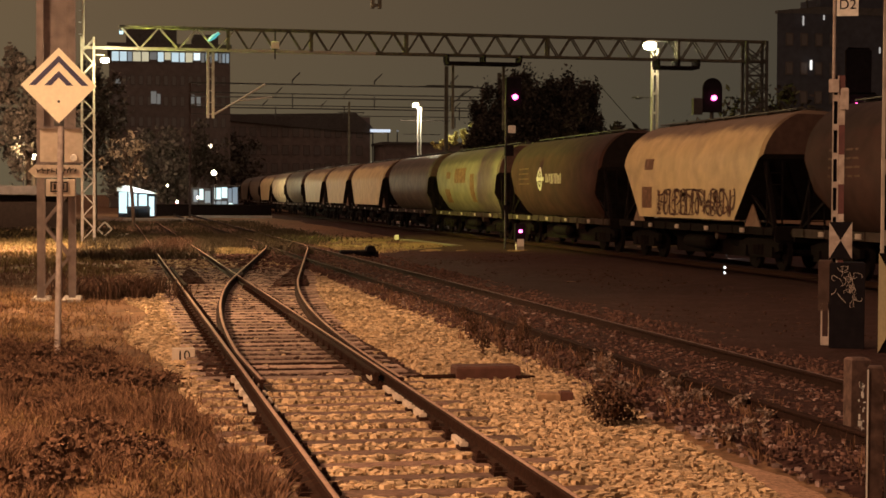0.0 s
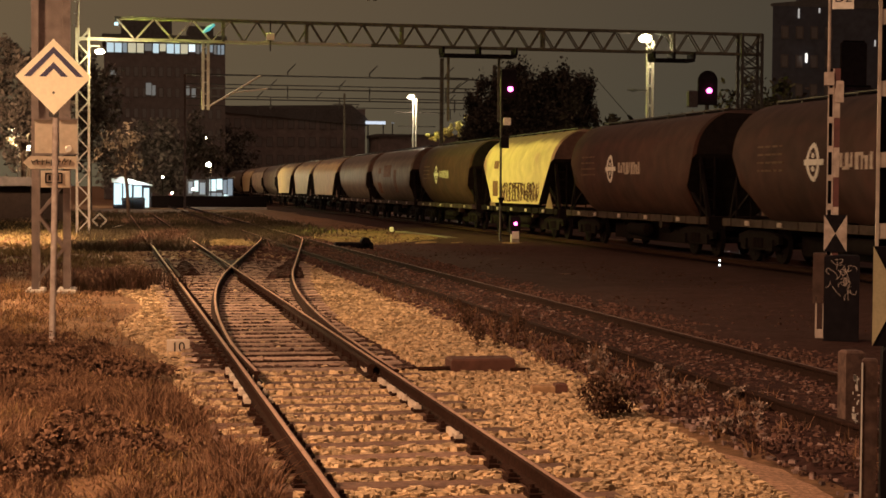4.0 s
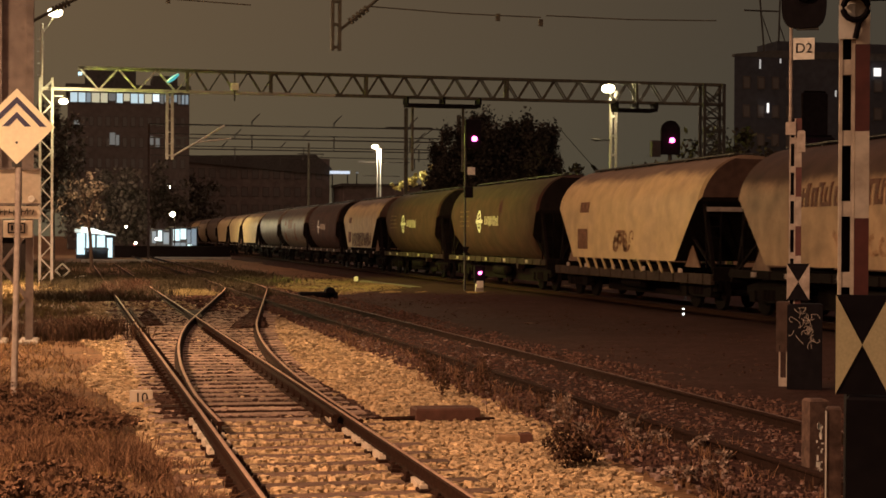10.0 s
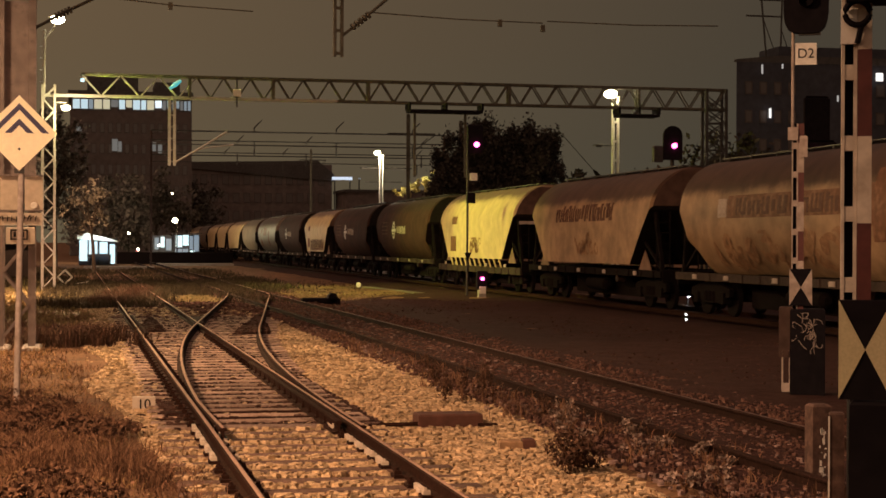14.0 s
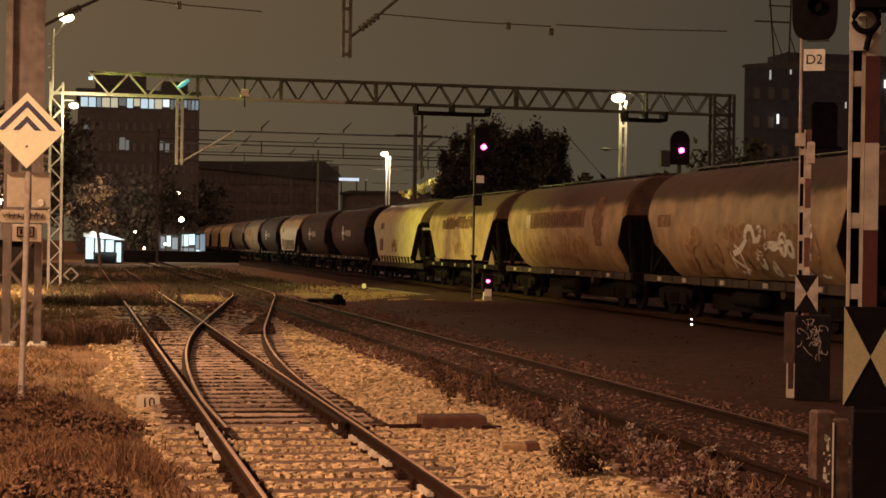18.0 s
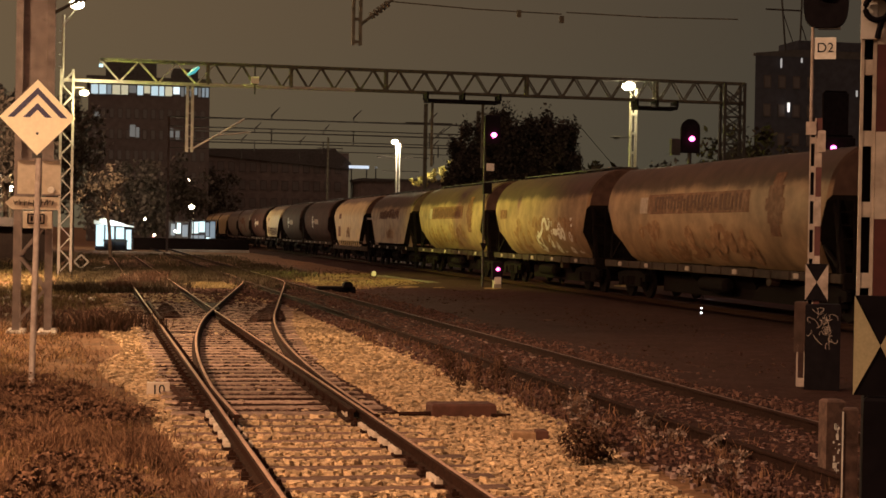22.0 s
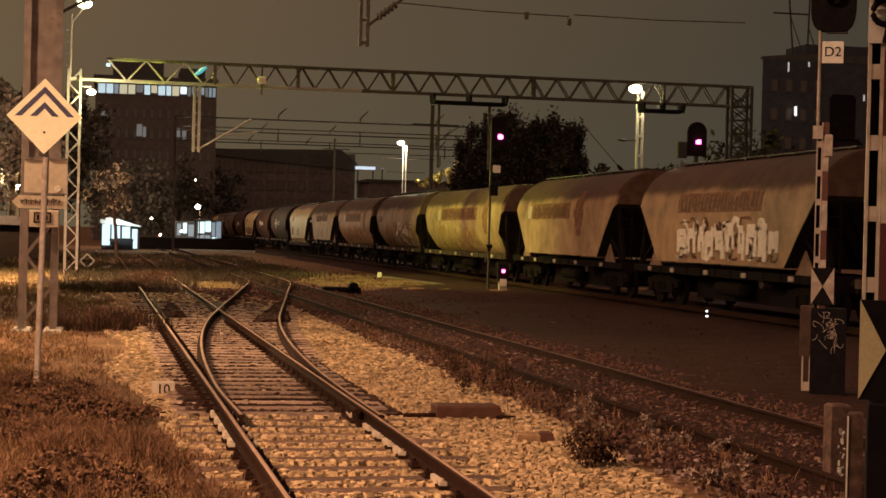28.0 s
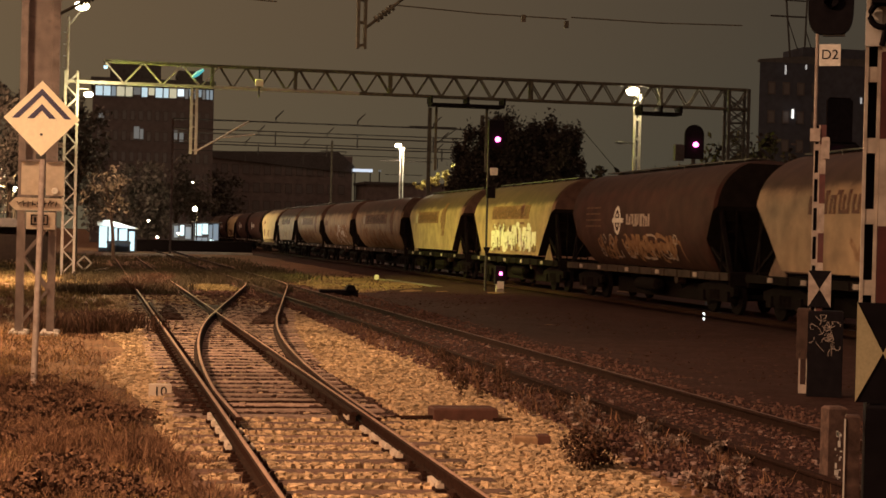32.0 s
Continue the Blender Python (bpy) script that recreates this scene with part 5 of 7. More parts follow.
def build_far_spans():
    """The gantries further down the yard, and the mast with the second lamp."""
    for y, x0, x1, z in ((150, 6.19, 33, 12.05), (180, 7.43, 40, 12.6), (212, 8.75, 46, 13.1)):
        g = thing("catenary_gantry", (0, y, 0), "distant dark steel gantry across the yard", "railway gantry", "gantries over the tracks")
        part("beam_chord", Shape().box(x0, x1, -0.1, 0.1, z - 0.07, z + 0.07), DARKSTEEL, g)
        part("beam_chord", Shape().box(x0, x1, -0.1, 0.1, z - 0.9, z - 0.8), DARKSTEEL, g)
        for x in (x0, x1):
            part("column", Shape().box(x - 0.1, x + 0.1, -0.1, 0.1, -0.1, z), MASTDARK, g)
        for x in (x0 + 9.2, x0 + 16.7, x1 - 3):
            part("insulator", Shape().tube([(x, 0, z), (x, 0, z + 0.4), (x + 0.7, 0, z + 1.1)], [0.05, 0.09, 0.05], 6), DARKSTEEL, g)
            part("hanger", Shape().box(x - 0.06, x + 0.06, -0.06, 0.06, z - 2.2, z - 0.9), DARKSTEEL, g)
    m = thing("yard_lamp_mast", (23.4, 130, 0), "pale twin yard lamp mast with a lit head", "lamp post")
    for x in (-0.05, 0.2):
        part("pole", Shape().tube([(x, 0, -0.1), (x, 0, 9.1)], 0.055, 10), STEEL, m, smooth=True)
    part("cross_bar", Shape().box(-1.6, 2.6, 0.2, 0.26, 8.0, 8.07), UNDER, m)
    part("cross_bar", Shape().box(-1.2, 1.8, 0.2, 0.26, 6.9, 6.96), UNDER, m)
    lamp_head("lamp", m, (-0.25, 0, 9.25), -1, size=0.85)
    w = thing("guy_wire", (0, 90, 0), "thin slanting guy wire with a dark insulator", "wire")
    part("wire", Shape().bar((26.35, 0, 8.55), (29.3, 0, 5.4), 0.035), DARKSTEEL, w)
    part("insulator", Shape().tube([(28.5, 0, 6.25), (28.65, 0, 6.1), (29.1, 0, 5.6), (29.25, 0, 5.45)], [0.04, 0.11, 0.11, 0.04], 8), UNDER, w)
    part("post", Shape().tube([(29.3, 0, -0.1), (29.3, 0, 5.4)], 0.08, 8), DARKSTEEL, w)
    # catenary masts beyond, among the trees
    for x, y, h in ((18.75, 95, 9.6), (22.6, 98, 9.5), (24.0, 175, 12)):
        m = thing("catenary_mast", (x, y, 0), "slim dark catenary mast", "mast", "slim catenary masts")
        part("pole", Shape().box(-0.10, 0.10, -0.1, 0.1, -0.1, h), GANTRY, m)
        part("arm", Shape().box(-1.2, 1.6, -0.04, 0.04, h - 1.2, h - 1.1), DARKSTEEL, m)
        part("arm", Shape().bar((0, 0, h - 2.4), (1.6, 0, h - 1.2), 0.05), DARKSTEEL, m)


build_far_spans()


# ---- signals ----


def ladder_mast(name, at, low, top, label, bands=0.5, white=None):
    """A signal mast: a white flange, rungs, and a flange painted red and white in turn."""
    white = white or WHITE
    m = thing(name, at, label, "railway signal", "signals of the yard")
    part("left_flange", Shape().box(-0.085, -0.067, -0.04, 0.04, low, top), white, m)
    part("inner_flange", Shape().box(-0.018, 0.002, -0.035, 0.04, low, top), white, m)
    # an added black plate stands in for the dark openings between the flanges
    part("back_plate", Shape().box(-0.067, -0.018, 0.025, 0.04, low, top), BLACK, m)
    z = 0.60
    while z < top - 0.1:
        if z > low:
            part("rung", Shape().box(-0.067, -0.018, -0.036, 0.025, z, z + 0.085), white, m)
        z += 0.40
    z, k = low, 1
    while z < top - 0.02:
        b = min(z + bands, top)
        part("band", Shape().box(0.004, 0.082, -0.045, 0.045, z, b), RED if k else white, m, "red painted band" if k else "white painted band")
        z, k = b, 1 - k
    return m


def crossed_plate(m, x0, x1, z0, z1, y, glowing=None):
    """A black plate with two pale triangles that meet at their points."""
    part("plate", Shape().bevelled(x0, x1, y, y + 0.015, z0, z1, 0.004), BLACK, m, "black plate")
    cx, cz = (x0 + x1) / 2, (z0 + z1) / 2
    for sx in (x0, x1):
        part("triangle", Shape().prism([(sx, z0), (cx, cz), (sx, z1)], "y", y - 0.006, y - 0.001), glowing or WHITE, m, "pale triangle")


YELLOWPLATE = material("pale_yellow_reflective", (0.50, 0.44, 0.26), 0.5, vary=0.12, scale=60, bump=0.1)


def build_signals():
    face = -24.5
    near = ladder_mast("signal_mast", pose(4.29, 8.64, 0, 0, 0, face), 1.70, 3.7, "red and white signal mast with a large triangle plate", 0.49, MASTWHITE)
    part("lower_mast", Shape().box(-0.03, 0.05, 0.0, 0.08, -0.1, 1.75), BLACK, near)
    crossed_plate(near, -0.095, 0.195, 1.20, 1.76, -0.09, YELLOWPLATE)
    part("control_box", Shape().bevelled(-0.035, 0.62, -0.1, 0.4, -0.05, 1.19, 0.02), BLACK, near, "black steel control box")
    part("post", Shape().bevelled(-0.145, -0.06, -0.06, 0.04, -0.1, 1.12, 0.01), POSTBROWN, near, "chipped brown steel post")
    part("post_edge", Shape().box(-0.149, -0.14, -0.066, -0.05, -0.1, 1.10), WHITE, near, "pale strip along the post's edge")
    loop = [(0.068 * math.cos(a), -0.08, 3.37 + 0.068 * math.sin(a)) for a in (2 * math.pi * i / 16 - 0.6 for i in range(17))]
    ring = Shape().tube(loop + [(0.02, -0.075, 3.29), (0.0, -0.07, 3.20)], 0.017, 8)
    part("cable_loop", ring, BLACK, near, "black coiled cable on the mast")
    part("bracket", Shape().bevelled(-0.09, 0.0, -0.055, -0.03, 3.20, 3.40, 0.01), WHITE, near)
    part("signal_head", Shape().bevelled(-0.06, 0.45, -0.15, 0.1, 3.43, 4.6, 0.05), BLACK, near, "black signal head")

    far = ladder_mast("signal_mast", pose(9.77, 21.45, 0, 0, 0, face), 0.2, 3.75, "tall signal mast with a black head and number board", 0.41, GRIMY)
    part("thin_pole", Shape().tube([(-0.075, 0.02, 3.7), (-0.075, 0.02, 5.6)], 0.022, 8), GRIMY, far)
    part("small_box", Shape().bevelled(-0.14, 0.0, -0.08, 0.02, 3.52, 3.7, 0.01), GRIMY, far)
    part("small_board", Shape().bevelled(0.02, 0.13, -0.1, -0.07, 3.28, 3.58, 0.02), GRIMY, far)
    crossed_plate(far, -0.11, 0.20, 1.22, 1.73, -0.09, GRIMY)
    box = part("relay_box", Shape().bevelled(-0.1, 0.38, -0.12, 0.35, -0.06, 1.17, 0.02), BLACK, far, "black cabinet with white scrawls")
    r = random.Random(17)
    for k in range(26):
        s = Shape()
        x, z, a = r.uniform(-0.02, 0.28), r.uniform(0.66, 1.06), r.uniform(0, 6.28)
        turn = r.uniform(-1, 1)
        for _ in range(5):
            x2, z2 = min(max(x + 0.035 * math.cos(a), -0.07), 0.34), min(max(z + 0.035 * math.sin(a), 0.55), 1.12)
            if abs(x2 - x) + abs(z2 - z) > 0.005:
                s.bar((x, -0.126, z), (x2, -0.126, z2), 0.006, 0.006, up=(0, 1, 0))
            x, z, a = x2, z2, a + turn
        if s.v:
            part("marker_stroke", s, GRIMY, box, "white marker stroke")
    part("conduit", Shape().bevelled(-0.25, -0.06, -0.1, 0.1, 0.5, 1.2, 0.02), MASTDARK, far)
    s = Shape()
    for x in (-0.2, -0.1):
        s.box(x - 0.012, x + 0.012, -0.1, -0.06, 0.05, 0.6)
    s.box(-0.21, -0.085, -0.11, -0.05, 0.02, 0.14)
    part("cable_bracket", s, GRIMY, far, "pale cable bracket")
    board = part("number_board", Shape().bevelled(-0.045, 0.245, -0.12, -0.1, 4.56, 4.86, 0.008), WHITE, far, "cream board with dark characters")
    text = bpy.data.curves.new("characters", "FONT")
    text.body, text.size, text.align_x, text.align_y, text.extrude = "D2", 0.19, "CENTER", "CENTER", 0.003
    tmp = new("characters", text)
    me = bpy.data.meshes.new_from_object(tmp.evaluated_get(bpy.context.evaluated_depsgraph_get()))
    bpy.data.objects.remove(tmp)
    me.materials.clear()
    me.materials.append(BLACK)
    part("characters", me, None, board, "dark letter and digit", at=pose(0.10, -0.126, 4.71, 90, 0, 0))
    head = Shape()
    def blunt(v):
        return math.copysign(abs(v) ** 0.55, v)
    outline = [(0.1 + 0.31 * blunt(math.cos(a)), 5.48 + 0.48 * blunt(math.sin(a))) for a in (2 * math.pi * i / 32 for i in range(32))]
    head.prism(outline, "y", -0.1, 0.06)
    h = part("signal_head", head, BLACK, far, "black round-cornered signal head")
    for z in (5.45, 5.7):
        part("hood", Shape().tube([(0.1, -0.28, z), (0.1, -0.1, z)], 0.1, 14, caps=False), BLACK, h)
    part("bracket", Shape().bevelled(0.0, 0.3, -0.05, 0.03, 4.98, 5.25, 0.01), DARKSTEEL, far)

    post = thing("cable_post", (6.12, 13.0, 0), "thick dark steel post with worn pale paint", "post")
    part("post_body", Shape().bevelled(-0.09, 0.08, -0.08, 0.08, -0.1, 0.72, 0.02), POSTBROWN, post)
    r = random.Random(5)
    for k in range(26):
        x, z = r.uniform(-0.03, 0.02), r.uniform(0.05, 0.5)
        part("paint_flake", Shape().box(x, x + r.uniform(0.006, 0.022), -0.084, -0.079, z, z + r.uniform(0.006, 0.05)), WHITE, post)

    one = thing("signal_mast", (14.93, 62.8, 0), "slim dark signal mast showing a red light", "railway signal", "signals of the yard")
    part("pole", Shape().tube([(-0.16, 0.05, -0.1), (-0.16, 0.05, 6.4)], 0.045, 10), DARKSTEEL, one, smooth=True)
    part("signal_head", Shape().bevelled(-0.18, 0.42, -0.1, 0.1, 5.56, 6.7, 0.06), BLACK, one)
    part("red_light", Shape().tube([(0.16, -0.17, 5.91), (0.16, -0.1, 5.91)], 0.105, 16), REDGLOW, one, "glowing red signal light")
    part("small_board", Shape().bevelled(-0.1, 0.2, -0.1, -0.07, 4.51, 4.8, 0.01), WHITE, one)
    part("bracket_box", Shape().bevelled(-0.2, 0.12, -0.12, 0.12, 3.62, 4.04, 0.03), BLACK, one)
    part("marker", Shape().prism([(-0.3, 1.7), (-0.02, 1.7), (-0.16, 1.35)], "y", -0.08, -0.05), BLACK, one)

    two = thing("signal_mast", (24.3, 66, 0), "black round-topped signal head showing a red light", "railway signal", "signals of the yard")
    part("pole", Shape().tube([(0.1, 0.1, -0.1), (0.1, 0.1, 5.6)], 0.09, 10), DARKSTEEL, two, smooth=True)
    outline = [(0.08 + 0.42 * math.cos(a), 6.62 + 0.42 * math.sin(a)) for a in (math.pi * i / 12 for i in range(13))] + [(-0.34, 5.6), (0.5, 5.6)]
    part("signal_head", Shape().prism(outline, "y", -0.06, 0.06), BLACK, two)
    part("red_light", Shape().tube([(0.12, -0.17, 6.2), (0.12, -0.06, 6.2)], 0.105, 16), REDGLOW, two, "glowing red signal light")
    part("side_box", Shape().bevelled(-0.75, -0.36, -0.05, 0.2, 5.5, 6.2, 0.05), DARKSTEEL, two)

    three = thing("signal_mast", (20.6, 44, 0), "black signal backboard with a low red light beyond the train", "railway signal", "signals of the yard")
    part("pole", Shape().tube([(0.0, 0.1, -0.1), (0.0, 0.1, 4.6)], 0.08, 10), DARKSTEEL, three, smooth=True)
    part("backboard", Shape().bevelled(-0.38, 0.40, -0.04, 0.04, 5.05, 6.32, 0.08), BLACK, three, "black rectangular backboard")
    part("signal_head", Shape().bevelled(-0.55, 0.62, -0.06, 0.06, 4.35, 5.06, 0.1), BLACK, three, "black lower signal head")
    part("red_light", Shape().tube([(-0.07, -0.14, 4.68), (-0.07, -0.06, 4.68)], 0.07, 16), REDGLOW, three, "glowing red signal light")

    dwarf = thing("dwarf_signal", (15.15, 62.0, 0), "low dwarf signal with a red light and white plate", "railway signal", "signals of the yard")
    part("housing", Shape().bevelled(-0.2, 0.2, -0.1, 0.15, 0.3, 1.0, 0.04), BLACK, dwarf)
    part("red_light", Shape().tube([(0, -0.17, 0.70), (0, -0.1, 0.70)], 0.065, 14), REDGLOW, dwarf, "glowing red signal light")
    part("plate", Shape().bevelled(-0.13, 0.13, -0.14, -0.11, 0.12, 0.40, 0.01), WHITE, dwarf, "white plate with a dark mark")
    part("foot", Shape().bevelled(-0.15, 0.15, -0.1, 0.1, -0.1, 0.3, 0.02), CONCRETE, dwarf)


build_signals()


def build_track_fittings():
    # number marker beside the turnout
    m = thing("number_marker", (0.78, 20.85, -0.03), "small white number block beside the turnout", "number marker")
    slab = part("block", Shape().bevelled(-0.14, 0.14, -0.05, 0.07, -0.04, 0.18, 0.012), BOARD, m)
    text = bpy.data.curves.new("number", "FONT")
    text.body, text.size, text.align_x, text.align_y, text.extrude = "10", 0.17, "CENTER", "CENTER", 0.003
    tmp = new("number", text)
    me = bpy.data.meshes.new_from_object(tmp.evaluated_get(bpy.context.evaluated_depsgraph_get()))
    bpy.data.objects.remove(tmp)
    me.materials.clear()
    me.materials.append(BLACK)
    part("digits", me, None, slab, "dark worn digits", at=pose(0.0, -0.056, 0.085, 90, 0, 0))
    # the switch lever with its stretcher
    s = thing("switch_stand", (0.75, 19.6, -0.03), "rusty switch machine and rods beside the rail", "switch machine")
    part("casing", Shape().bevelled(0.22, 0.5, -0.12, 0.2, -0.02, 0.10, 0.03), RUST, s)
    for x, y in ((-0.15, -0.3), (0.05, 0.15), (-0.05, 0.5), (0.3, 0.75)):
        part("base_plate", Shape().bevelled(x - 0.14, x + 0.12, y - 0.05, y + 0.05, -0.02, 0.035, 0.01), RUST, s)
    for y in (-0.35, 0.3):
        part("rod", Shape().tube([(0.1, y, 0.05), (2.1, y, 0.05)], 0.022, 8), RUST, s)
    # a rust-brown steel cover lying across the ballast
    c = thing("cable_cover", (4.1, 18.35, 0), "dark brown steel cable cover lying in the ballast", "cable cover")
    part("cover", Shape().bevelled(-0.38, 0.36, -0.18, 0.18, -0.04, 0.14, 0.02), COVER, c)
    part("foot_strip", Shape().bevelled(0.30, 0.52, -0.23, -0.185, -0.04, 0.035, 0.008), RUST, c, "dark iron strip at the cover's foot")
    b = thing("block", (4.33, 16.2, 0), "short broken concrete block with a rusty end in the ballast", "block")
    b.matrix_world = pose(4.33, 16.2, 0, rz=-6)
    part("block_body", Shape().bevelled(-0.18, 0.05, -0.08, 0.08, -0.05, 0.075, 0.015), STRAYBLOCK, b)
    part("rusty_end", Shape().bevelled(0.052, 0.18, -0.085, 0.085, -0.05, 0.09, 0.012), COVER, b, "rust-brown end of the block")
    part("rod", Shape().tube([(-1.2, -0.1, 0.02), (-0.36, -0.1, 0.03)], 0.025, 8), RUST, c)
    # small white stone and the low edge slabs beyond
    w = thing("marker_stone", (13.0, 78.0, 0), "small white marker stone", "marker stone")
    part("stone", Shape().bevelled(-0.09, 0.09, -0.08, 0.08, -0.06, 0.17, 0.03), WHITE, w)
    for k in range(5):
        t = thing("trough_slab", pose(13.4 + 0.12 * k, 77 - 2.0 * k, -0.07, 0, 0, 3), "pale concrete cable trough slab on the ground", "cable trough", "trough slabs beside the train")
        part("slab", Shape().bevelled(-0.25, 0.25, -0.95, 0.95, -0.02, 0.05, 0.02), DIRTYSLAB, t)
    # point lever with an open diamond
    d = thing("point_indicator", (-0.69, 80.0, 0), "open white diamond point indicator on a low stand", "point indicator")
    s = Shape()
    c0, h = 0.40, 0.33
    pts = [(0, c0 - h), (h, c0), (0, c0 + h), (-h, c0)]
    for i in range(4):
        (a, b), (e, f) = pts[i], pts[(i + 1) % 4]
        s.bar((a, 0, b), (e, 0, f), 0.075, 0.05, up=(0, 1, 0))
    part("diamond_frame", s, WHITE, d)
    part("stand", Shape().box(-0.04, 0.04, 0.03, 0.09, -0.1, c0 - h + 0.05), STEEL, d)
    part("lever", Shape().bar((0.5, 0, 0.05), (1.1, 0, 0.16), 0.2, 0.08), WHITE, d, "pale lever weight")
    # low black point machine in the second track's side
    k = thing("point_machine", (8.2, 55.5, 0), "low black point machine beside the second track", "switch machine")
    part("casing", Shape().bevelled(-0.9, 0.4, -0.2, 0.2, -0.05, 0.2, 0.04), BLACK, k)
    part("motor", Shape().tube([(0.15, -0.2, 0.2), (0.15, 0.2, 0.2)], 0.17, 12), BLACK, k)


build_track_fittings()


def build_ground_lamp():
    """A low lamp beyond the train, seen through the gaps between the wagons."""
    p = thing("ground_lamp", (20.4, 53.6, 0), "low white ground lamp beyond the train", "lamp")
    part("post", Shape().tube([(0, 0.05, -0.1), (0, 0.05, 0.55)], 0.03, 8), DARKSTEEL, p)
    z = 0.32
    part("globe", Shape().tube([(-0.07, 0, z), (-0.05, 0, z), (0, 0, z), (0.05, 0, z), (0.07, 0, z)], [0.01, 0.06, 0.08, 0.06, 0.01], 12), glow("white_ground_glow", (0.95, 0.97, 1.0), 60), p, "glowing white globe", smooth=True)


    # an added stake whose glowing dots stand in for lamp glints on rail heads
    m = thing("glint_stake", (16.0, 42.2, 0), "added stake with two glowing dots for glints on the rails", "lamp")
    part("stake", Shape().box(-0.015, 0.015, 0.035, 0.06, -0.15, 0.2), UNDER, m)
    for z in (0.165, 0.03):
        part("light", Shape().tube([(0, -0.02, z), (0, 0.035, z)], 0.021, 10), glow("rail_glint_glow", (0.95, 0.97, 1.0), 5), m, "glowing dot in place of a glint on the rail")


build_ground_lamp()


def build_unseen_posts():
    """Unseen lamp posts on the west side, added to go with the inferred and fill lights."""
    for x, y, z in ((-8.2, 9.0, 8.0), (-8.7, 31.0, 8.4), (-8.9, 40.0, 8.4), (-9.0, 57.0, 8.4), (-9.6, 88.0, 8.4), (-13.6, 150.0, 8.4)):
        p = thing("street_lamp", (x, y, 0), "unseen tall steel lamp post with a sodium head", "street lamp", "sodium street lamps")
        part("pole", Shape().tube([(0, 0, -0.1), (0, 0, z), (0.4, 0, z + 0.35), (1.1, 0, z + 0.4)], [0.1, 0.07, 0.05, 0.04], 10), STEEL, p, smooth=True)
        part("lamp_head", Shape().bevelled(0.95, 1.6, -0.15, 0.15, z + 0.3, z + 0.45, 0.04), STEEL, p)


build_unseen_posts()
# ---- buildings and distance ----


def facade_windows(parent, x0, x1, z0, z1, cols, rows, y, mats, seed, w=0.62, h=0.55):
    """Windows in a regular grid on a wall that faces south, each with a frame and a pane."""
    r = random.Random(seed)
    dx, dz = (x1 - x0) / cols, (z1 - z0) / rows
    frame = Shape()
    a, b = dx * w / 2, dz * h / 2
    for u0, u1, v0, v1 in ((-a, a, -b, -b + 0.12), (-a, a, b - 0.12, b), (-a, -a + 0.1, -b + 0.12, b - 0.12), (a - 0.1, a, -b + 0.12, b - 0.12)):
        frame.box(u0, u1, -0.08, 0.04, v0, v1)
    fm = frame.mesh("window_frame", WINFRAME)
    panes = {m: Shape().box(-a + 0.1, a - 0.1, -0.03, -0.01, -b + 0.12, b - 0.12).mesh("window", m) for m in set(mats)}
    for j in range(rows):
        for i in range(cols):
            p = part("window", panes[r.choice(mats)], None, parent, at=pose(x0 + dx * (i + 0.5), y, z0 + dz * (j + 0.5)))
            part("window_frame", fm, None, p)


def build_office():
    b = thing("office_building", (7.5, 250, 0), "dark office block with a lit top floor", "building")
    part("wall", Shape().box(-9.0, 8.8, 0, 16, 0, 21.4), WALLDARK, b)
    part("top_floor", Shape().box(-8.9, 8.7, 0.3, 15.7, 21.4, 23.7), WALLDARK, b)
    part("roof", Shape().box(-9.3, 9.0, -0.5, 16.4, 23.7, 24.4), ROOF, b)
    part("plant_room", Shape().bevelled(-6.5, 1.0, 3, 12, 24.4, 27.0, 0.1), ROOF, b, "dark rooftop plant room")
    part("plant_room", Shape().bevelled(3.5, 7.2, 3, 12, 24.4, 26.2, 0.1), ROOF, b, "dark rooftop plant room")
    r = random.Random(6)
    x = -8.6
    while x < 8.4:
        wide = r.uniform(0.5, 1.15) if x < 4.5 else r.uniform(0.3, 0.55)
        m = r.choice((OFFICE, OFFICEBRIGHT, OFFICEWARM, DIMPANE, OFFICEDIM)) if x < 4.5 else r.choice((OFFICEDIM, DIMPANE))
        w = part("window", Shape().box(x, x + wide, 0.2, 0.26, 21.75 + r.choice((0, 0, 0.3)), 23.15), m, b, "lit office window")
        part("mullion", Shape().box(x + wide, x + wide + 0.16, 0.1, 0.28, 21.5, 23.6), ROOF, w)
        x += wide + 0.16
    facade_windows(b, -8.6, 8.4, 2.0, 20.5, 14, 6, -0.02, [GLASS], 3, 0.6, 0.5)
    for x, z, w, h in ((-2.9, 16.4, 0.8, 1.8), (-2.0, 16.2, 0.5, 1.5), (3.0, 16.2, 0.5, 1.4), (3.8, 16.0, 0.6, 1.4), (-8.2, 18.7, 0.9, 0.7)):
        part("window", Shape().box(x, x + w, -0.16, -0.1, z - h / 2, z + h / 2), DIMPANE, b, "dimly lit office window")


build_office()


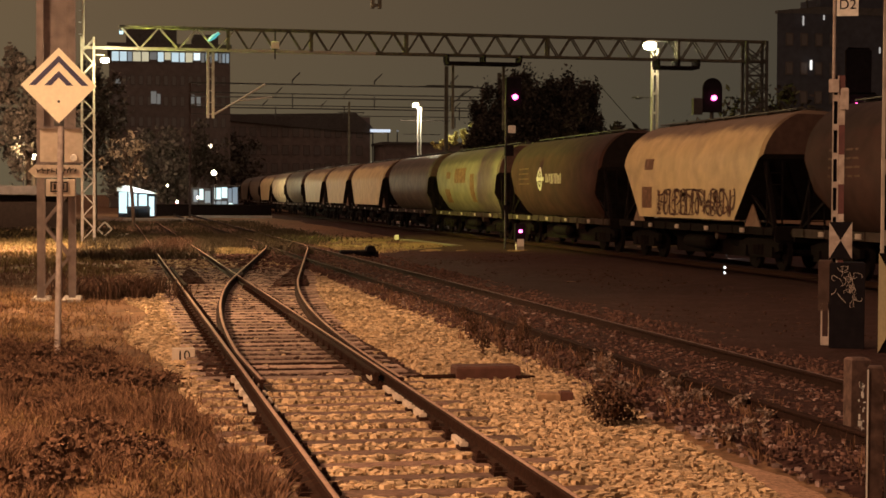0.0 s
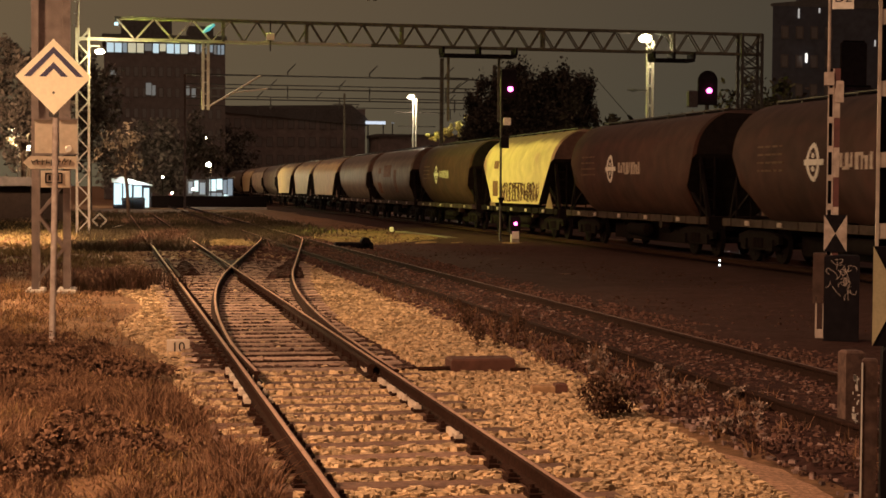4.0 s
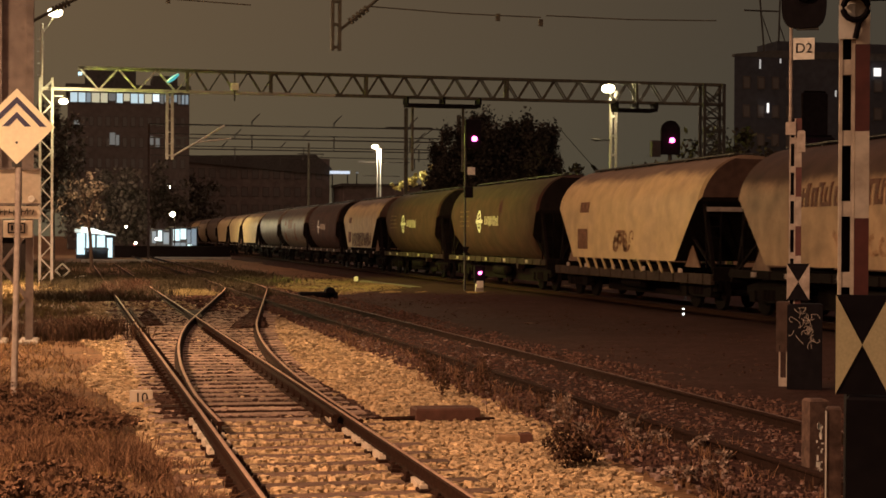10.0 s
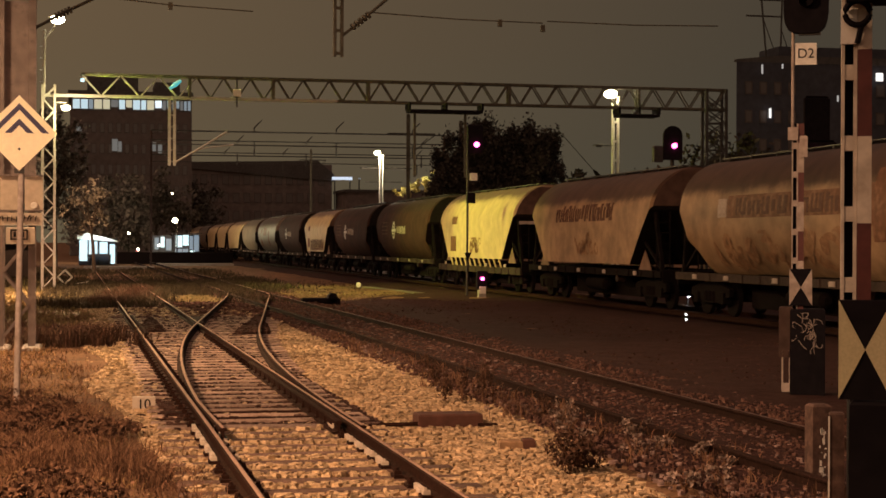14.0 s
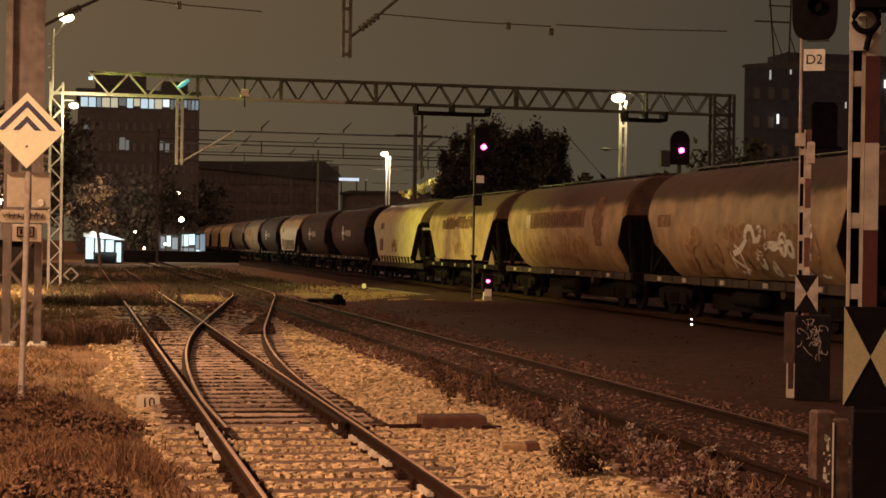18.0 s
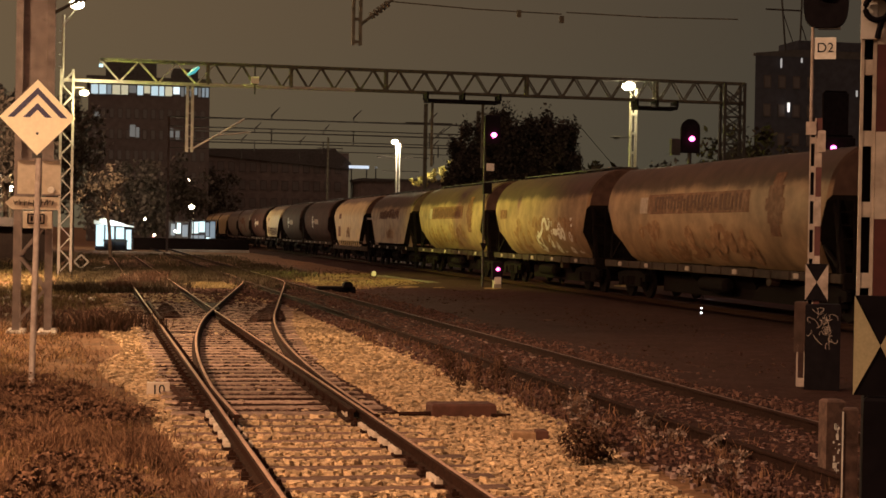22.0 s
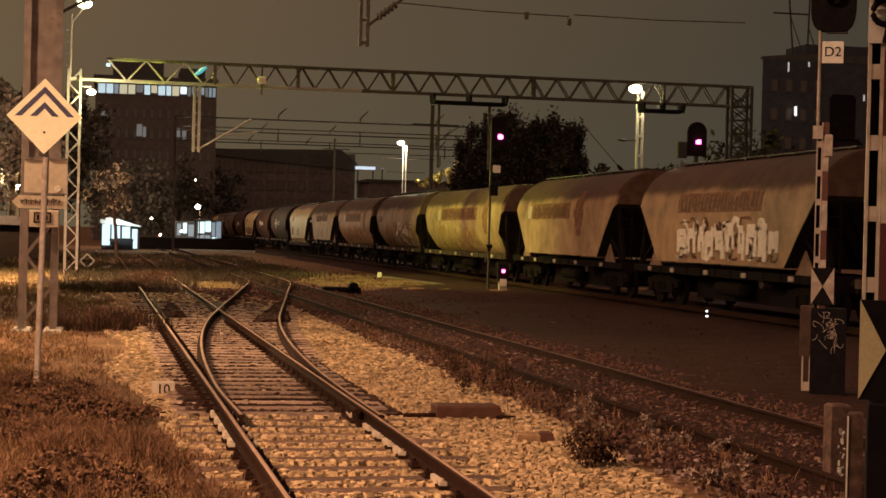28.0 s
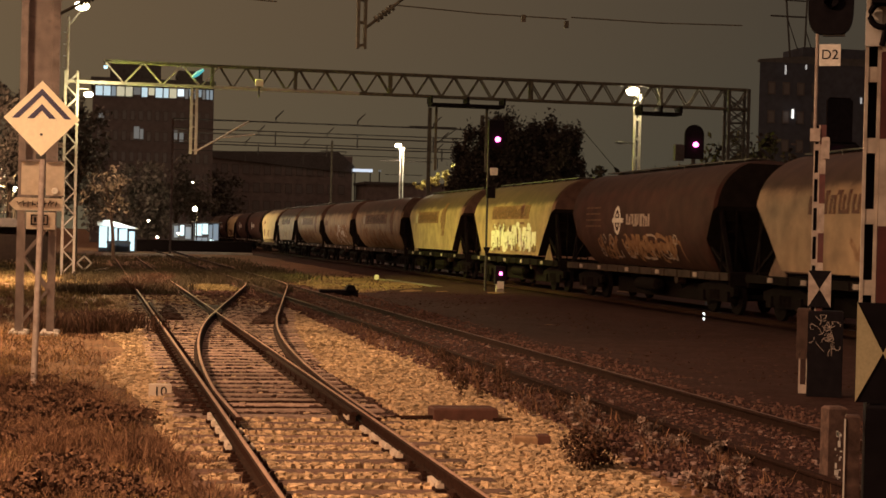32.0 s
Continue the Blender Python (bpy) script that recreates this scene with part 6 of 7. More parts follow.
def build_long_block():
    b = thing("apartment_block", (33, 300, 0), "long dark unlit block behind the yard", "building")
    part("wall", Shape().box(-21, 12, 0, 14, 0, 16.3), WALLDULL, b)
    part("roof", Shape().prism([(-21.4, 16.3), (9.4, 17.0), (12.4, 14.5), (12.4, 16.3 - 3), (-21.4, 15.9)], "y", -0.4, 14.4), ROOF, b)
    facade_windows(b, -20, 11, 2, 15, 16, 4, -0.02, [GLASS], 8)
    for x, z in ((13.4, 13.8),):
        w = thing("lit_sign", (33 + x, 299, z), "small white glowing sign on posts far off", "lit sign")
        for u in (-1.0, 1.8, 3.5):
            part("post", Shape().box(u - 0.1, u + 0.1, 0.1, 0.25, -z, 0.2), DARKSTEEL, w)
        part("panel", Shape().bevelled(-1.5, 2.2, -0.1, 0.1, -0.28, 0.28, 0.03), glow("white_sign_glow", (0.75, 0.85, 1.0), 0.9), w)
        part("panel", Shape().bevelled(3.3, 3.8, -0.1, 0.1, -0.15, 0.15, 0.03), DIMPANE, w)
    c = thing("low_shed", (52, 290, 0), "dark low shed far behind the train", "building")
    part("wall", Shape().box(-6, 30, 0, 12, 0, 11), WALLDULL, c)
    part("roof", Shape().box(-6.4, 30.4, -0.4, 12.4, 11, 11.5), ROOF, c)


build_long_block()


def build_tower():
    b = thing("apartment_tower", (75.2, 150, 0), "dark concrete tower block with few lit windows", "building")
    part("wall", Shape().prism([(-13.3, 0), (16, 0), (16, 6), (-10.6, 6)], "z", 0, 19.7), WALLGREY, b)
    part("roof", Shape().prism([(-13.3, 19.7), (16.0, 19.7), (16.0, 20.4), (-9.0, 20.4), (-13.3, 19.95)], "y", -0.02, 0.6), ROOF, b)
    part("upper_block", Shape().box(-8.6, 16, 0.7, 5.5, 19.7, 21.4), WALLGREY, b)
    facade_windows(b, -12.8, -6.8, 2, 18.6, 4, 6, -0.02, [GLASS], 2, 0.5, 0.45)
    facade_windows(b, -2.8, 15.6, 2, 18.6, 10, 6, -0.02, [GLASS], 5, 0.5, 0.45)
    dim = glow("dim_white_pane", (1.0, 0.95, 0.9), 0.4)
    lit = glow("white_lit_pane", (1.0, 0.95, 0.9), 1.3)
    for x, z, w, h, m in ((-11.0, 18.96, 0.15, 0.9, dim), (-10.2, 14.74, 0.22, 0.9, lit), (-8.9, 19.3, 0.15, 0.45, dim), (1.0, 18.5, 0.75, 0.8, lit), (2.9, 18.4, 0.5, 0.75, lit), (-3.1, 16.3, 0.15, 0.6, dim)):
        part("window", Shape().box(x, x + w, -0.7, -0.62, z - h / 2, z + h / 2), m, b, "lit window")
    a = thing("roof_aerial", (66.3, 152, 19.7), "thin rooftop aerial mast with cross arms", "aerial")
    for x, lean in ((-0.4, -0.7), (1.0, 0.2)):
        part("pole", Shape().tube([(x, 0, 0), (x + lean, 0, 7.5)], 0.09, 6), DARKSTEEL, a)
    part("arm", Shape().box(-2.6, 1.0, -0.06, 0.06, 4.7, 4.85), DARKSTEEL, a)
    part("arm", Shape().box(-1.2, 1.2, -0.06, 0.06, 6.3, 6.42), DARKSTEEL, a)
    part("dish", Shape().tube([(0.9, 0, 1.2), (0.9, -0.3, 1.2)], [0.6, 0.4], 12), STEEL, a)
    part("stay", Shape().bar((1.1, 0, 3.5), (2.4, 0, 0), 0.08), DARKSTEEL, a)
    part("stay", Shape().bar((-0.8, 0, 4.5), (0.9, 0, 0), 0.07), DARKSTEEL, a)


build_tower()


def build_shops():
    k = thing("lit_kiosk", (1.5, 150, 0), "brightly lit white kiosk beyond the tracks", "kiosk")
    part("wall", Shape().box(-1.6, 1.6, 0.6, 3.5, 0, 2.3), WALLGREY, k)
    part("roof", Shape().prism([(-1.75, 2.65), (-0.9, 2.85), (1.8, 2.15), (1.8, 2.05), (-1.75, 2.3)], "y", -0.8, 3.6), WHITE, k)
    for x0, x1, z0, z1 in ((-1.55, -0.85, 0.35, 2.25), (-0.72, -0.5, 0.9, 2.2), (-0.25, 0.02, 1.0, 2.1), (0.2, 0.9, 1.0, 2.05), (1.08, 1.55, 0.1, 1.85)):
        part("lit_front", Shape().box(x0, x1, 0.5, 0.58, z0, z1), SHOPGLOW, k, "glowing shop front pane")
    for x in (-0.4, 0.1, 1.0, 1.7):
        part("post", Shape().box(x - 0.05, x + 0.05, 0.3, 0.45, 0, 2.5), DARKSTEEL, k)
    part("bench", Shape().box(-0.9, 1.2, -0.5, 0.0, 0.75, 0.95), DARKSTEEL, k, "dark bench before the kiosk")
    for x in (-0.8, 1.1):
        part("bench_leg", Shape().box(x - 0.06, x + 0.06, -0.45, -0.05, 0, 0.75), DARKSTEEL, k)
    s = thing("lit_shop", (10.4, 172, 0), "small shop with glowing white windows", "kiosk")
    part("wall", Shape().box(-1.0, 1.7, 0.5, 4, 0, 2.85), WALLGREY, s)
    dim = glow("dim_shop_front", (0.55, 0.75, 0.95), 0.32)
    for x0, x1, z0, z1, m in ((-0.75, -0.1, 1.55, 2.75, SHOPGLOW), (-0.04, 0.55, 1.7, 2.8, SHOPGLOW), (0.65, 1.0, 1.3, 2.7, dim), (1.1, 1.6, 1.1, 2.8, dim), (-0.8, 0.5, 1.0, 1.35, dim), (0.7, 1.15, 0.95, 1.2, SHOPGLOW)):
        part("lit_front", Shape().box(x0, x1, 0.38, 0.46, z0, z1), m, s, "glowing shop front pane")
    for x in (-0.07, 0.6, 1.05):
        part("post", Shape().box(x - 0.03, x + 0.03, 0.3, 0.44, 0, 2.85), DARKSTEEL, s)
    part("awning", Shape().box(-1.2, 1.9, -0.4, 0.5, 2.9, 3.0), ROOF, s)
    for x0, x1, z0, z1, m in ((-2.9, -2.5, 1.3, 2.5, dim), (-2.3, -1.9, 1.5, 2.6, SHOPGLOW), (-1.75, -1.2, 1.2, 2.4, dim)):
        part("lit_front", Shape().box(x0, x1, 0.38, 0.46, z0, z1), m, s, "glowing shop front pane")
    part("wall", Shape().box(-3.1, -1.1, 0.5, 3.0, 0, 2.75), WALLGREY, s)
    w = thing("low_wall", (8.4, 160, 0), "low dark wall before the shops", "wall")
    part("wall_body", Shape().bevelled(-5.0, 6.0, 0, 0.4, -0.1, 1.02, 0.04), UNDER, w)
    part("coping", Shape().bevelled(-5.05, 6.05, -0.05, 0.45, 1.02, 1.1, 0.02), NEARBLACK, w)
    for x, z in ((5.5, 1.35), (7.5, 1.75), (4.6, 2.9)):
        q = thing("small_lamp", (x, 163, 0), "small glowing lamp on a thin post beside the shops", "lamp", "small lamps beside the shops")
        part("post", Shape().tube([(0, 0.1, -0.1), (0, 0.1, z)], 0.03, 6), UNDER, q)
        part("globe", Shape().tube([(-0.12, 0, z), (-0.05, 0, z), (0.05, 0, z), (0.12, 0, z)], [0.03, 0.12, 0.12, 0.03], 10), LAMPGLOW_SOFT, q, "glowing lamp globe", smooth=True)
    for x, y, h in ((9.0, 165, 4.2), (12.6, 240, 9)):
        l = thing("street_lamp", (x, y, 0), "distant lit street lamp", "street lamp", "distant street lamps")
        part("pole", Shape().tube([(0.35, 0, -0.05), (0.35, 0, h)], 0.06, 8), UNDER, l)
        part("globe", Shape().tube([(-0.1, 0, h - 0.05), (0.15, 0, h), (0.4, 0, h - 0.05)], [0.12, 0.3, 0.12], 10), LAMPGLOW_SOFT, l, "glowing lamp globe", smooth=True)
    for x, z in ((-6.85, 6.2), (-5.95, 4.95)):
        l = thing("street_lamp", (x, 120, 0), "distant lit street lamp", "street lamp", "distant street lamps")
        part("pole", Shape().tube([(0.2, 0.2, -0.05), (0.2, 0.2, z)], 0.06, 8), DARKSTEEL, l)
        part("globe", Shape().tube([(-0.15, 0, z - 0.35), (0.05, 0, z - 0.25), (0.3, 0, z - 0.35)], [0.1, 0.24, 0.1], 10), LAMPGLOW_SOFT, l, "glowing lamp globe", smooth=True)
    rl = thing("red_marker_lamp", (5.7, 172, 0), "small red marker lamp on a low post", "lamp")
    part("post", Shape().tube([(0, 0.05, -0.05), (0, 0.05, 1.1)], 0.04, 8), UNDER, rl)
    part("lens", Shape().tube([(0, -0.05, 1.17), (0, 0.05, 1.17)], 0.12, 10), glow("dim_red_glow", (1.0, 0.25, 0.22), 1.2), rl, "glowing red lens")
    h = thing("roadside_shed", (-5.2, 95, 0), "low dark shed beside the road", "shed")
    part("wall", Shape().box(-4, 2.6, 0, 5, 0, 2.0), NEARBLACK, h)
    part("roof", Shape().prism([(-4.3, 2.0), (2.9, 2.0), (2.2, 2.5), (-3.6, 2.5)], "y", -0.4, 5.4), ROOF, h)
    v = thing("platform_edge", (3.5, 132, 0), "pale concrete edge of a distant platform", "kerb")
    part("slab", Shape().bevelled(-3.2, 2.2, -0.5, 0.5, -0.06, 0.16, 0.03), CONCRETE, v)
    v = thing("platform_edge", (9.5, 150, 0), "pale concrete edge of a distant platform", "kerb")
    part("slab", Shape().bevelled(-2.8, 4.0, -0.5, 0.5, -0.06, 0.16, 0.03), CONCRETE, v)


build_shops()


def leaf_cloud(parent, name, centre, radii, clumps, per, mat, seed, size=0.16, gaps=0.25):
    """A crown of many small leaves in uneven clumps."""
    r = np.random.default_rng(seed)
    c = r.normal(size=(clumps, 3))
    c /= np.linalg.norm(c, axis=1)[:, None]
    c *= (r.random(clumps) ** 0.45)[:, None] * np.array(radii)
    c += np.array(centre)
    spread = np.array(radii) * r.uniform(0.12, gaps, (clumps, 1))
    p = (c[:, None] + r.normal(size=(clumps, per, 3)) * spread[:, None] * 0.5).reshape(-1, 3)
    n = len(p)
    a = r.normal(size=(n, 3))
    b = r.normal(size=(n, 3))
    a /= np.linalg.norm(a, axis=1)[:, None]
    b -= a * (a * b).sum(1)[:, None]
    b /= np.linalg.norm(b, axis=1)[:, None]
    s = size * r.uniform(0.6, 1.4, (n, 1))
    v = np.stack([p - a * s, p - b * s * 0.5, p + a * s, p + b * s * 0.5], 1).reshape(-1, 3)
    me = bpy.data.meshes.new(name)
    me.from_pydata(v.tolist(), [], np.arange(4 * n).reshape(-1, 4).tolist())
    me.materials.append(mat)
    return part(name, me, None, parent)


def tree(name, at, height, crown_at, radii, mat, seed, label, clumps=60, per=70, size=0.16, trunk=0.2, group="trees beside the yard"):
    t = thing(name, at, label, "tree", group)
    r = random.Random(seed)
    cx, cy, cz = crown_at
    part("trunk", Shape().tube([(0, 0, -0.1), (cx * 0.15, cy * 0.15, cz * 0.4), (cx * 0.5, cy * 0.5, cz * 0.8), (cx, cy, cz + radii[2] * 0.4)], [trunk, trunk * 0.8, trunk * 0.55, trunk * 0.15], 9), BARK, t, smooth=True)
    for k in range(7):
        a = k * 0.9 + r.uniform(-0.3, 0.3)
        e = Vector((cx + math.cos(a) * radii[0] * 0.8, cy + math.sin(a) * radii[1] * 0.8, cz + radii[2] * r.uniform(-0.2, 0.7)))
        s0 = Vector((cx * 0.4, cy * 0.4, cz * r.uniform(0.5, 0.8)))
        part("limb", Shape().tube([s0, s0.lerp(e, 0.5) + Vector((0, 0, 0.2)), e], [trunk * 0.4, trunk * 0.25, 0.02], 6), BARK, t)
    leaf_cloud(t, "crown", crown_at, radii, clumps, per, mat, seed, size)
    return t


def build_trees():
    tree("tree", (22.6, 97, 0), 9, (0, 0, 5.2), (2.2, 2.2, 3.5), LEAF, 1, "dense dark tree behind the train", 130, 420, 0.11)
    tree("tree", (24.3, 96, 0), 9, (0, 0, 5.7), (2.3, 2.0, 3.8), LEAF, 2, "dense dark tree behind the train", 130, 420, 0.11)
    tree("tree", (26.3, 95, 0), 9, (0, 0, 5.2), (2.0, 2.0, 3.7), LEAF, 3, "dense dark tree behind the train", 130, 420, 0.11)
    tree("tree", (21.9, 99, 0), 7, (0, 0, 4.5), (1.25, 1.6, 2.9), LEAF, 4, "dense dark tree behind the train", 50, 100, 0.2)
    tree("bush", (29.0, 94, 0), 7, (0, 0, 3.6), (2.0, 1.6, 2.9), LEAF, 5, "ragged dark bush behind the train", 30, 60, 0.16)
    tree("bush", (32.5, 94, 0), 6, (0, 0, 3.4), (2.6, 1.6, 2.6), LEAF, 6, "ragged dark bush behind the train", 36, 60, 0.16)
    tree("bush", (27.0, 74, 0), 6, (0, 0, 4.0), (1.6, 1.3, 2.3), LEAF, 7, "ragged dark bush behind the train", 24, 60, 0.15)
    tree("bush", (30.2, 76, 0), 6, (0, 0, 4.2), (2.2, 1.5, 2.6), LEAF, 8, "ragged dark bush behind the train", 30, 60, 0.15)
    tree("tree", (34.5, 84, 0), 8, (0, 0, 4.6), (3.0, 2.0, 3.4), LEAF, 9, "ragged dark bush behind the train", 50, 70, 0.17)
    gold = tree("tree", (27.0, 131.5, 0), 7, (1.1, 0, 6.9), (0.85, 0.8, 1.0), LEAFGOLD, 10, "small leaning tree, leaves coloured as lit by a yard lamp", 26, 26, 0.13)
    for k, (x, z) in enumerate(((0.3, 6.95), (-0.6, 6.5), (-1.5, 6.1))):
        leaf_cloud(gold, "crown", (x, 0, z), (0.75, 0.6, 0.42), 12, 30, LEAFGOLD, 110 + k, 0.14)
    tree("tree", (0.9, 108, 0), 7, (-0.6, 0, 4.5), (1.9, 1.8, 2.2), LEAFLIGHT, 11, "thin street tree before the kiosk, leaves coloured as lamplit", 28, 12, 0.14, 0.13)
    tree("tree", (-6.0, 121.5, 0), 8, (0, 0, 5.4), (2.0, 1.6, 2.2), LEAFLIGHT, 12, "street tree with leaves coloured as lit from below", 34, 50, 0.15)
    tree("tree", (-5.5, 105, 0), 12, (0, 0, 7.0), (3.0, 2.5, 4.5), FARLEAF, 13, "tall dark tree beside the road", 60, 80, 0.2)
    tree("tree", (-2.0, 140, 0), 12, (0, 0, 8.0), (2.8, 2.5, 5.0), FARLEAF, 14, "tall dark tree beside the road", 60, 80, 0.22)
    tree("tree", (3.0, 190, 0), 9, (0, 0, 5.0), (5.0, 3, 4.5), FARLEAF, 15, "dark tree far down the yard", 60, 60, 0.3)
    tree("tree", (9.5, 215, 0), 9, (0, 0, 6.0), (6.0, 3, 5.5), FARLEAF, 16, "dark tree far down the yard", 60, 60, 0.3)
    tree("tree", (17.5, 260, 0), 9, (0, 0, 6.0), (6.0, 3, 5.5), FARLEAF, 17, "dark tree far down the yard", 60, 60, 0.3)


build_trees()

# ---- grass and weeds ----


def blades(name, xs, ys, heights, widths, lean, mat, label, category="grass"):
    """Grass blades: each a narrow bent strip of two faces."""
    n = len(xs)
    z0 = np.array([ground_height(x, y) for x, y in zip(xs, ys)]) - 0.01
    a = RNG.uniform(0, 6.28, n)
    side = np.stack([np.cos(a), np.sin(a), np.zeros(n)], 1) * widths[:, None] / 2
    b = RNG.uniform(0, 6.28, n)
    off = np.stack([np.cos(b), np.sin(b), np.zeros(n)], 1) * (heights * lean * RNG.random(n))[:, None]
    base = np.stack([xs, ys, z0], 1)
    mid = base + off * 0.35 + np.stack([0 * xs, 0 * xs, heights * 0.6], 1)
    tip = base + off + np.stack([0 * xs, 0 * xs, heights * RNG.uniform(0.8, 1.0, n)], 1)
    v = np.stack([base - side, base + side, mid + side * 0.8, mid - side * 0.8, tip], 1).reshape(-1, 3)
    i = 5 * np.arange(n)
    f = [(k, k + 1, k + 2, k + 3) for k in i.tolist()] + [(k + 3, k + 2, k + 4) for k in i.tolist()]
    return stuff(name, v.tolist(), f, mat, label, category)


def tufts(cx, cy, spread, per):
    xs = (cx[:, None] + RNG.normal(0, 1, (len(cx), per)) * spread[:, None]).ravel()
    ys = (cy[:, None] + RNG.normal(0, 1, (len(cx), per)) * spread[:, None]).ravel()
    return xs, ys


def build_grass():
    # the brown mass beside the near track
    n = 1500
    cy = 8.5 + 13.0 * RNG.random(n) ** 0.9
    edge = 1.05 - 0.16 * np.maximum(0, cy - 14.5)
    low = -0.9 - 0.16 * (cy - 8.5)
    cx = low + (edge - low) * RNG.random(n) ** 0.8
    patch = np.array([noise.noise((x * 1.1, y * 0.55, 4.0)) for x, y in zip(cx, cy)])
    keep = RNG.random(n) < np.clip(0.75 + 1.0 * patch, 0.1, 1.0)
    xs, ys = tufts(cx[keep], cy[keep], RNG.uniform(0.06, 0.16, n)[keep], 44)
    clump = np.clip(0.5 + 1.1 * np.array([noise.noise((x * 1.6, y * 0.9, 14.0)) for x, y in zip(xs, ys)]), 0.12, 1.15)
    blades("tall_dry_grass", xs, ys, RNG.uniform(0.06, 0.36, len(xs)) * clump, RNG.uniform(0.005, 0.011, len(xs)), 1.5, DRYGRASS, "matted brown dry grass beside the near track")
    # pale straw flattened among it
    n = 2300
    cx, cy = RNG.uniform(-4.0, 0.75, n), 8.5 + 26 * RNG.random(n) ** 1.2
    patch = np.array([noise.noise((x * 0.9, y * 0.5, 9.0)) for x, y in zip(cx, cy)])
    keep = (RNG.random(n) < np.clip(0.55 + 1.2 * patch, 0.08, 1.0)) & (cx < 0.7 - 0.05 * (cy - 9))
    xs, ys = tufts(cx[keep], cy[keep], RNG.uniform(0.08, 0.25, n)[keep], 26)
    blades("flattened_straw", xs, ys, RNG.uniform(0.02, 0.13, len(xs)), RNG.uniform(0.006, 0.016, len(xs)), 2.2, STRAW, "flattened straw-coloured grass on the verge")
    # shorter dry grass over the verge
    n = 900
    cx, cy = RNG.uniform(-5, 0.3, n), 8.5 + 40 * RNG.random(n)
    xs, ys = tufts(cx, cy, RNG.uniform(0.1, 0.3, n), 24)
    blades("short_dry_grass", xs, ys, RNG.uniform(0.03, 0.15, len(xs)), RNG.uniform(0.006, 0.014, len(xs)), 1.8, DRYGRASS, "short trampled dry grass on the verge")
    # weeds by the mast and beyond
    spots = ((-0.35, 33.8, 0.45, 26), (0.25, 34.8, 0.4, 26), (0.75, 54, 0.3, 22), (1.6, 60, 0.5, 24), (2.4, 66, 0.5, 24))
    cx = np.concatenate([RNG.normal(x, s, k) for x, y, s, k in spots])
    cy = np.concatenate([RNG.normal(y, s * 1.6, k) for x, y, s, k in spots])
    xs, ys = tufts(cx, cy, np.full(len(cx), 0.12), 34)
    blades("tall_weeds", xs, ys, RNG.uniform(0.15, 0.6, len(xs)), RNG.uniform(0.012, 0.03, len(xs)), 1.3, WEEDLEAF, "tall dark dry weeds between the tracks")
    # green grass lit by the yard lamp
    n = 900
    cx = np.concatenate([RNG.uniform(-9, 0.5, n), RNG.normal(4.1, 0.42, 160), RNG.normal(8.6, 0.7, 220)])
    cy = np.concatenate([RNG.uniform(42, 88, n), RNG.normal(60.5, 1.4, 160), RNG.normal(63.5, 1.3, 220)])
    xs, ys = tufts(cx, cy, np.full(len(cx), 0.25), 26)
    blades("green_grass", xs, ys, RNG.uniform(0.05, 0.18, len(xs)), RNG.uniform(0.015, 0.04, len(xs)), 1.6, GREENGRASS, "patchy green grass lit by a yard lamp")
    # rough weeds far down the yard
    n = 620
    cx, cy = RNG.uniform(-8, 10, n), RNG.uniform(74, 128, n)
    xs, ys = tufts(cx, cy, RNG.uniform(0.2, 0.6, n), 22)
    blades("far_weeds", xs, ys, RNG.uniform(0.06, 0.3, len(xs)), RNG.uniform(0.03, 0.08, len(xs)), 1.2, UNDERGROWTH, "rough dry weeds between the far tracks")
    # weeds along the second track
    n = 110
    cy = 10.5 + 26 * RNG.random(n) ** 1.2
    cx = 5.55 + RNG.normal(0, 0.25, n)
    xs, ys = tufts(cx, cy, RNG.uniform(0.04, 0.12, n), 26)
    blades("track_weeds", xs, ys, RNG.uniform(0.06, 0.28, len(xs)), RNG.uniform(0.008, 0.02, len(xs)), 0.8, DRYGRASS, "dry brown weeds along the second track")
    # dark growth that swallows the rails beyond the crossing
    n = 760
    cx, cy = RNG.uniform(-1.2, 8.0, n), 52.5 + 30 * RNG.random(n) ** 1.3
    near_green = ((abs(cx - 4.1) < 1.0) & (abs(cy - 58) < 5)) | ((abs(cx - 8.0) < 1.2) & (abs(cy - 60) < 6))
    branch_bed = (cx > 2.4) & (cy < 55)
    cx, cy = cx[~near_green & ~branch_bed], cy[~near_green & ~branch_bed]
    xs, ys = tufts(cx, cy, RNG.uniform(0.15, 0.4, len(cx)), 34)
    blades("track_undergrowth", xs, ys, RNG.uniform(0.1, 0.42, len(xs)), RNG.uniform(0.014, 0.04, len(xs)), 1.4, UNDERGROWTH, "dark undergrowth that covers the disused rails")


build_grass()


def weed(x, y, height, spread, leaves, mat, seed, label):
    """A single weed: a few leaning stems and a loose crown of small leaves."""
    w = thing("weed", (x, y, -0.02), label, "weed", "weeds beside the second track")
    r = random.Random(seed)
    for k in range(6):
        a = r.uniform(0, 6.28)
        reach = spread * r.uniform(0.3, 0.9)
        top = Vector((math.cos(a) * reach, math.sin(a) * reach, height * r.uniform(0.7, 1.0)))
        part("stem", Shape().tube([(0, 0, 0), (top.x * 0.3, top.y * 0.3, top.z * 0.5), top], [0.006, 0.005, 0.002], 5), DRYGRASS, w)
    leaf_cloud(w, "foliage", (0, 0, height * 0.55), (spread, spread, height * 0.45), leaves, 16, mat, seed, 0.022, 0.5)


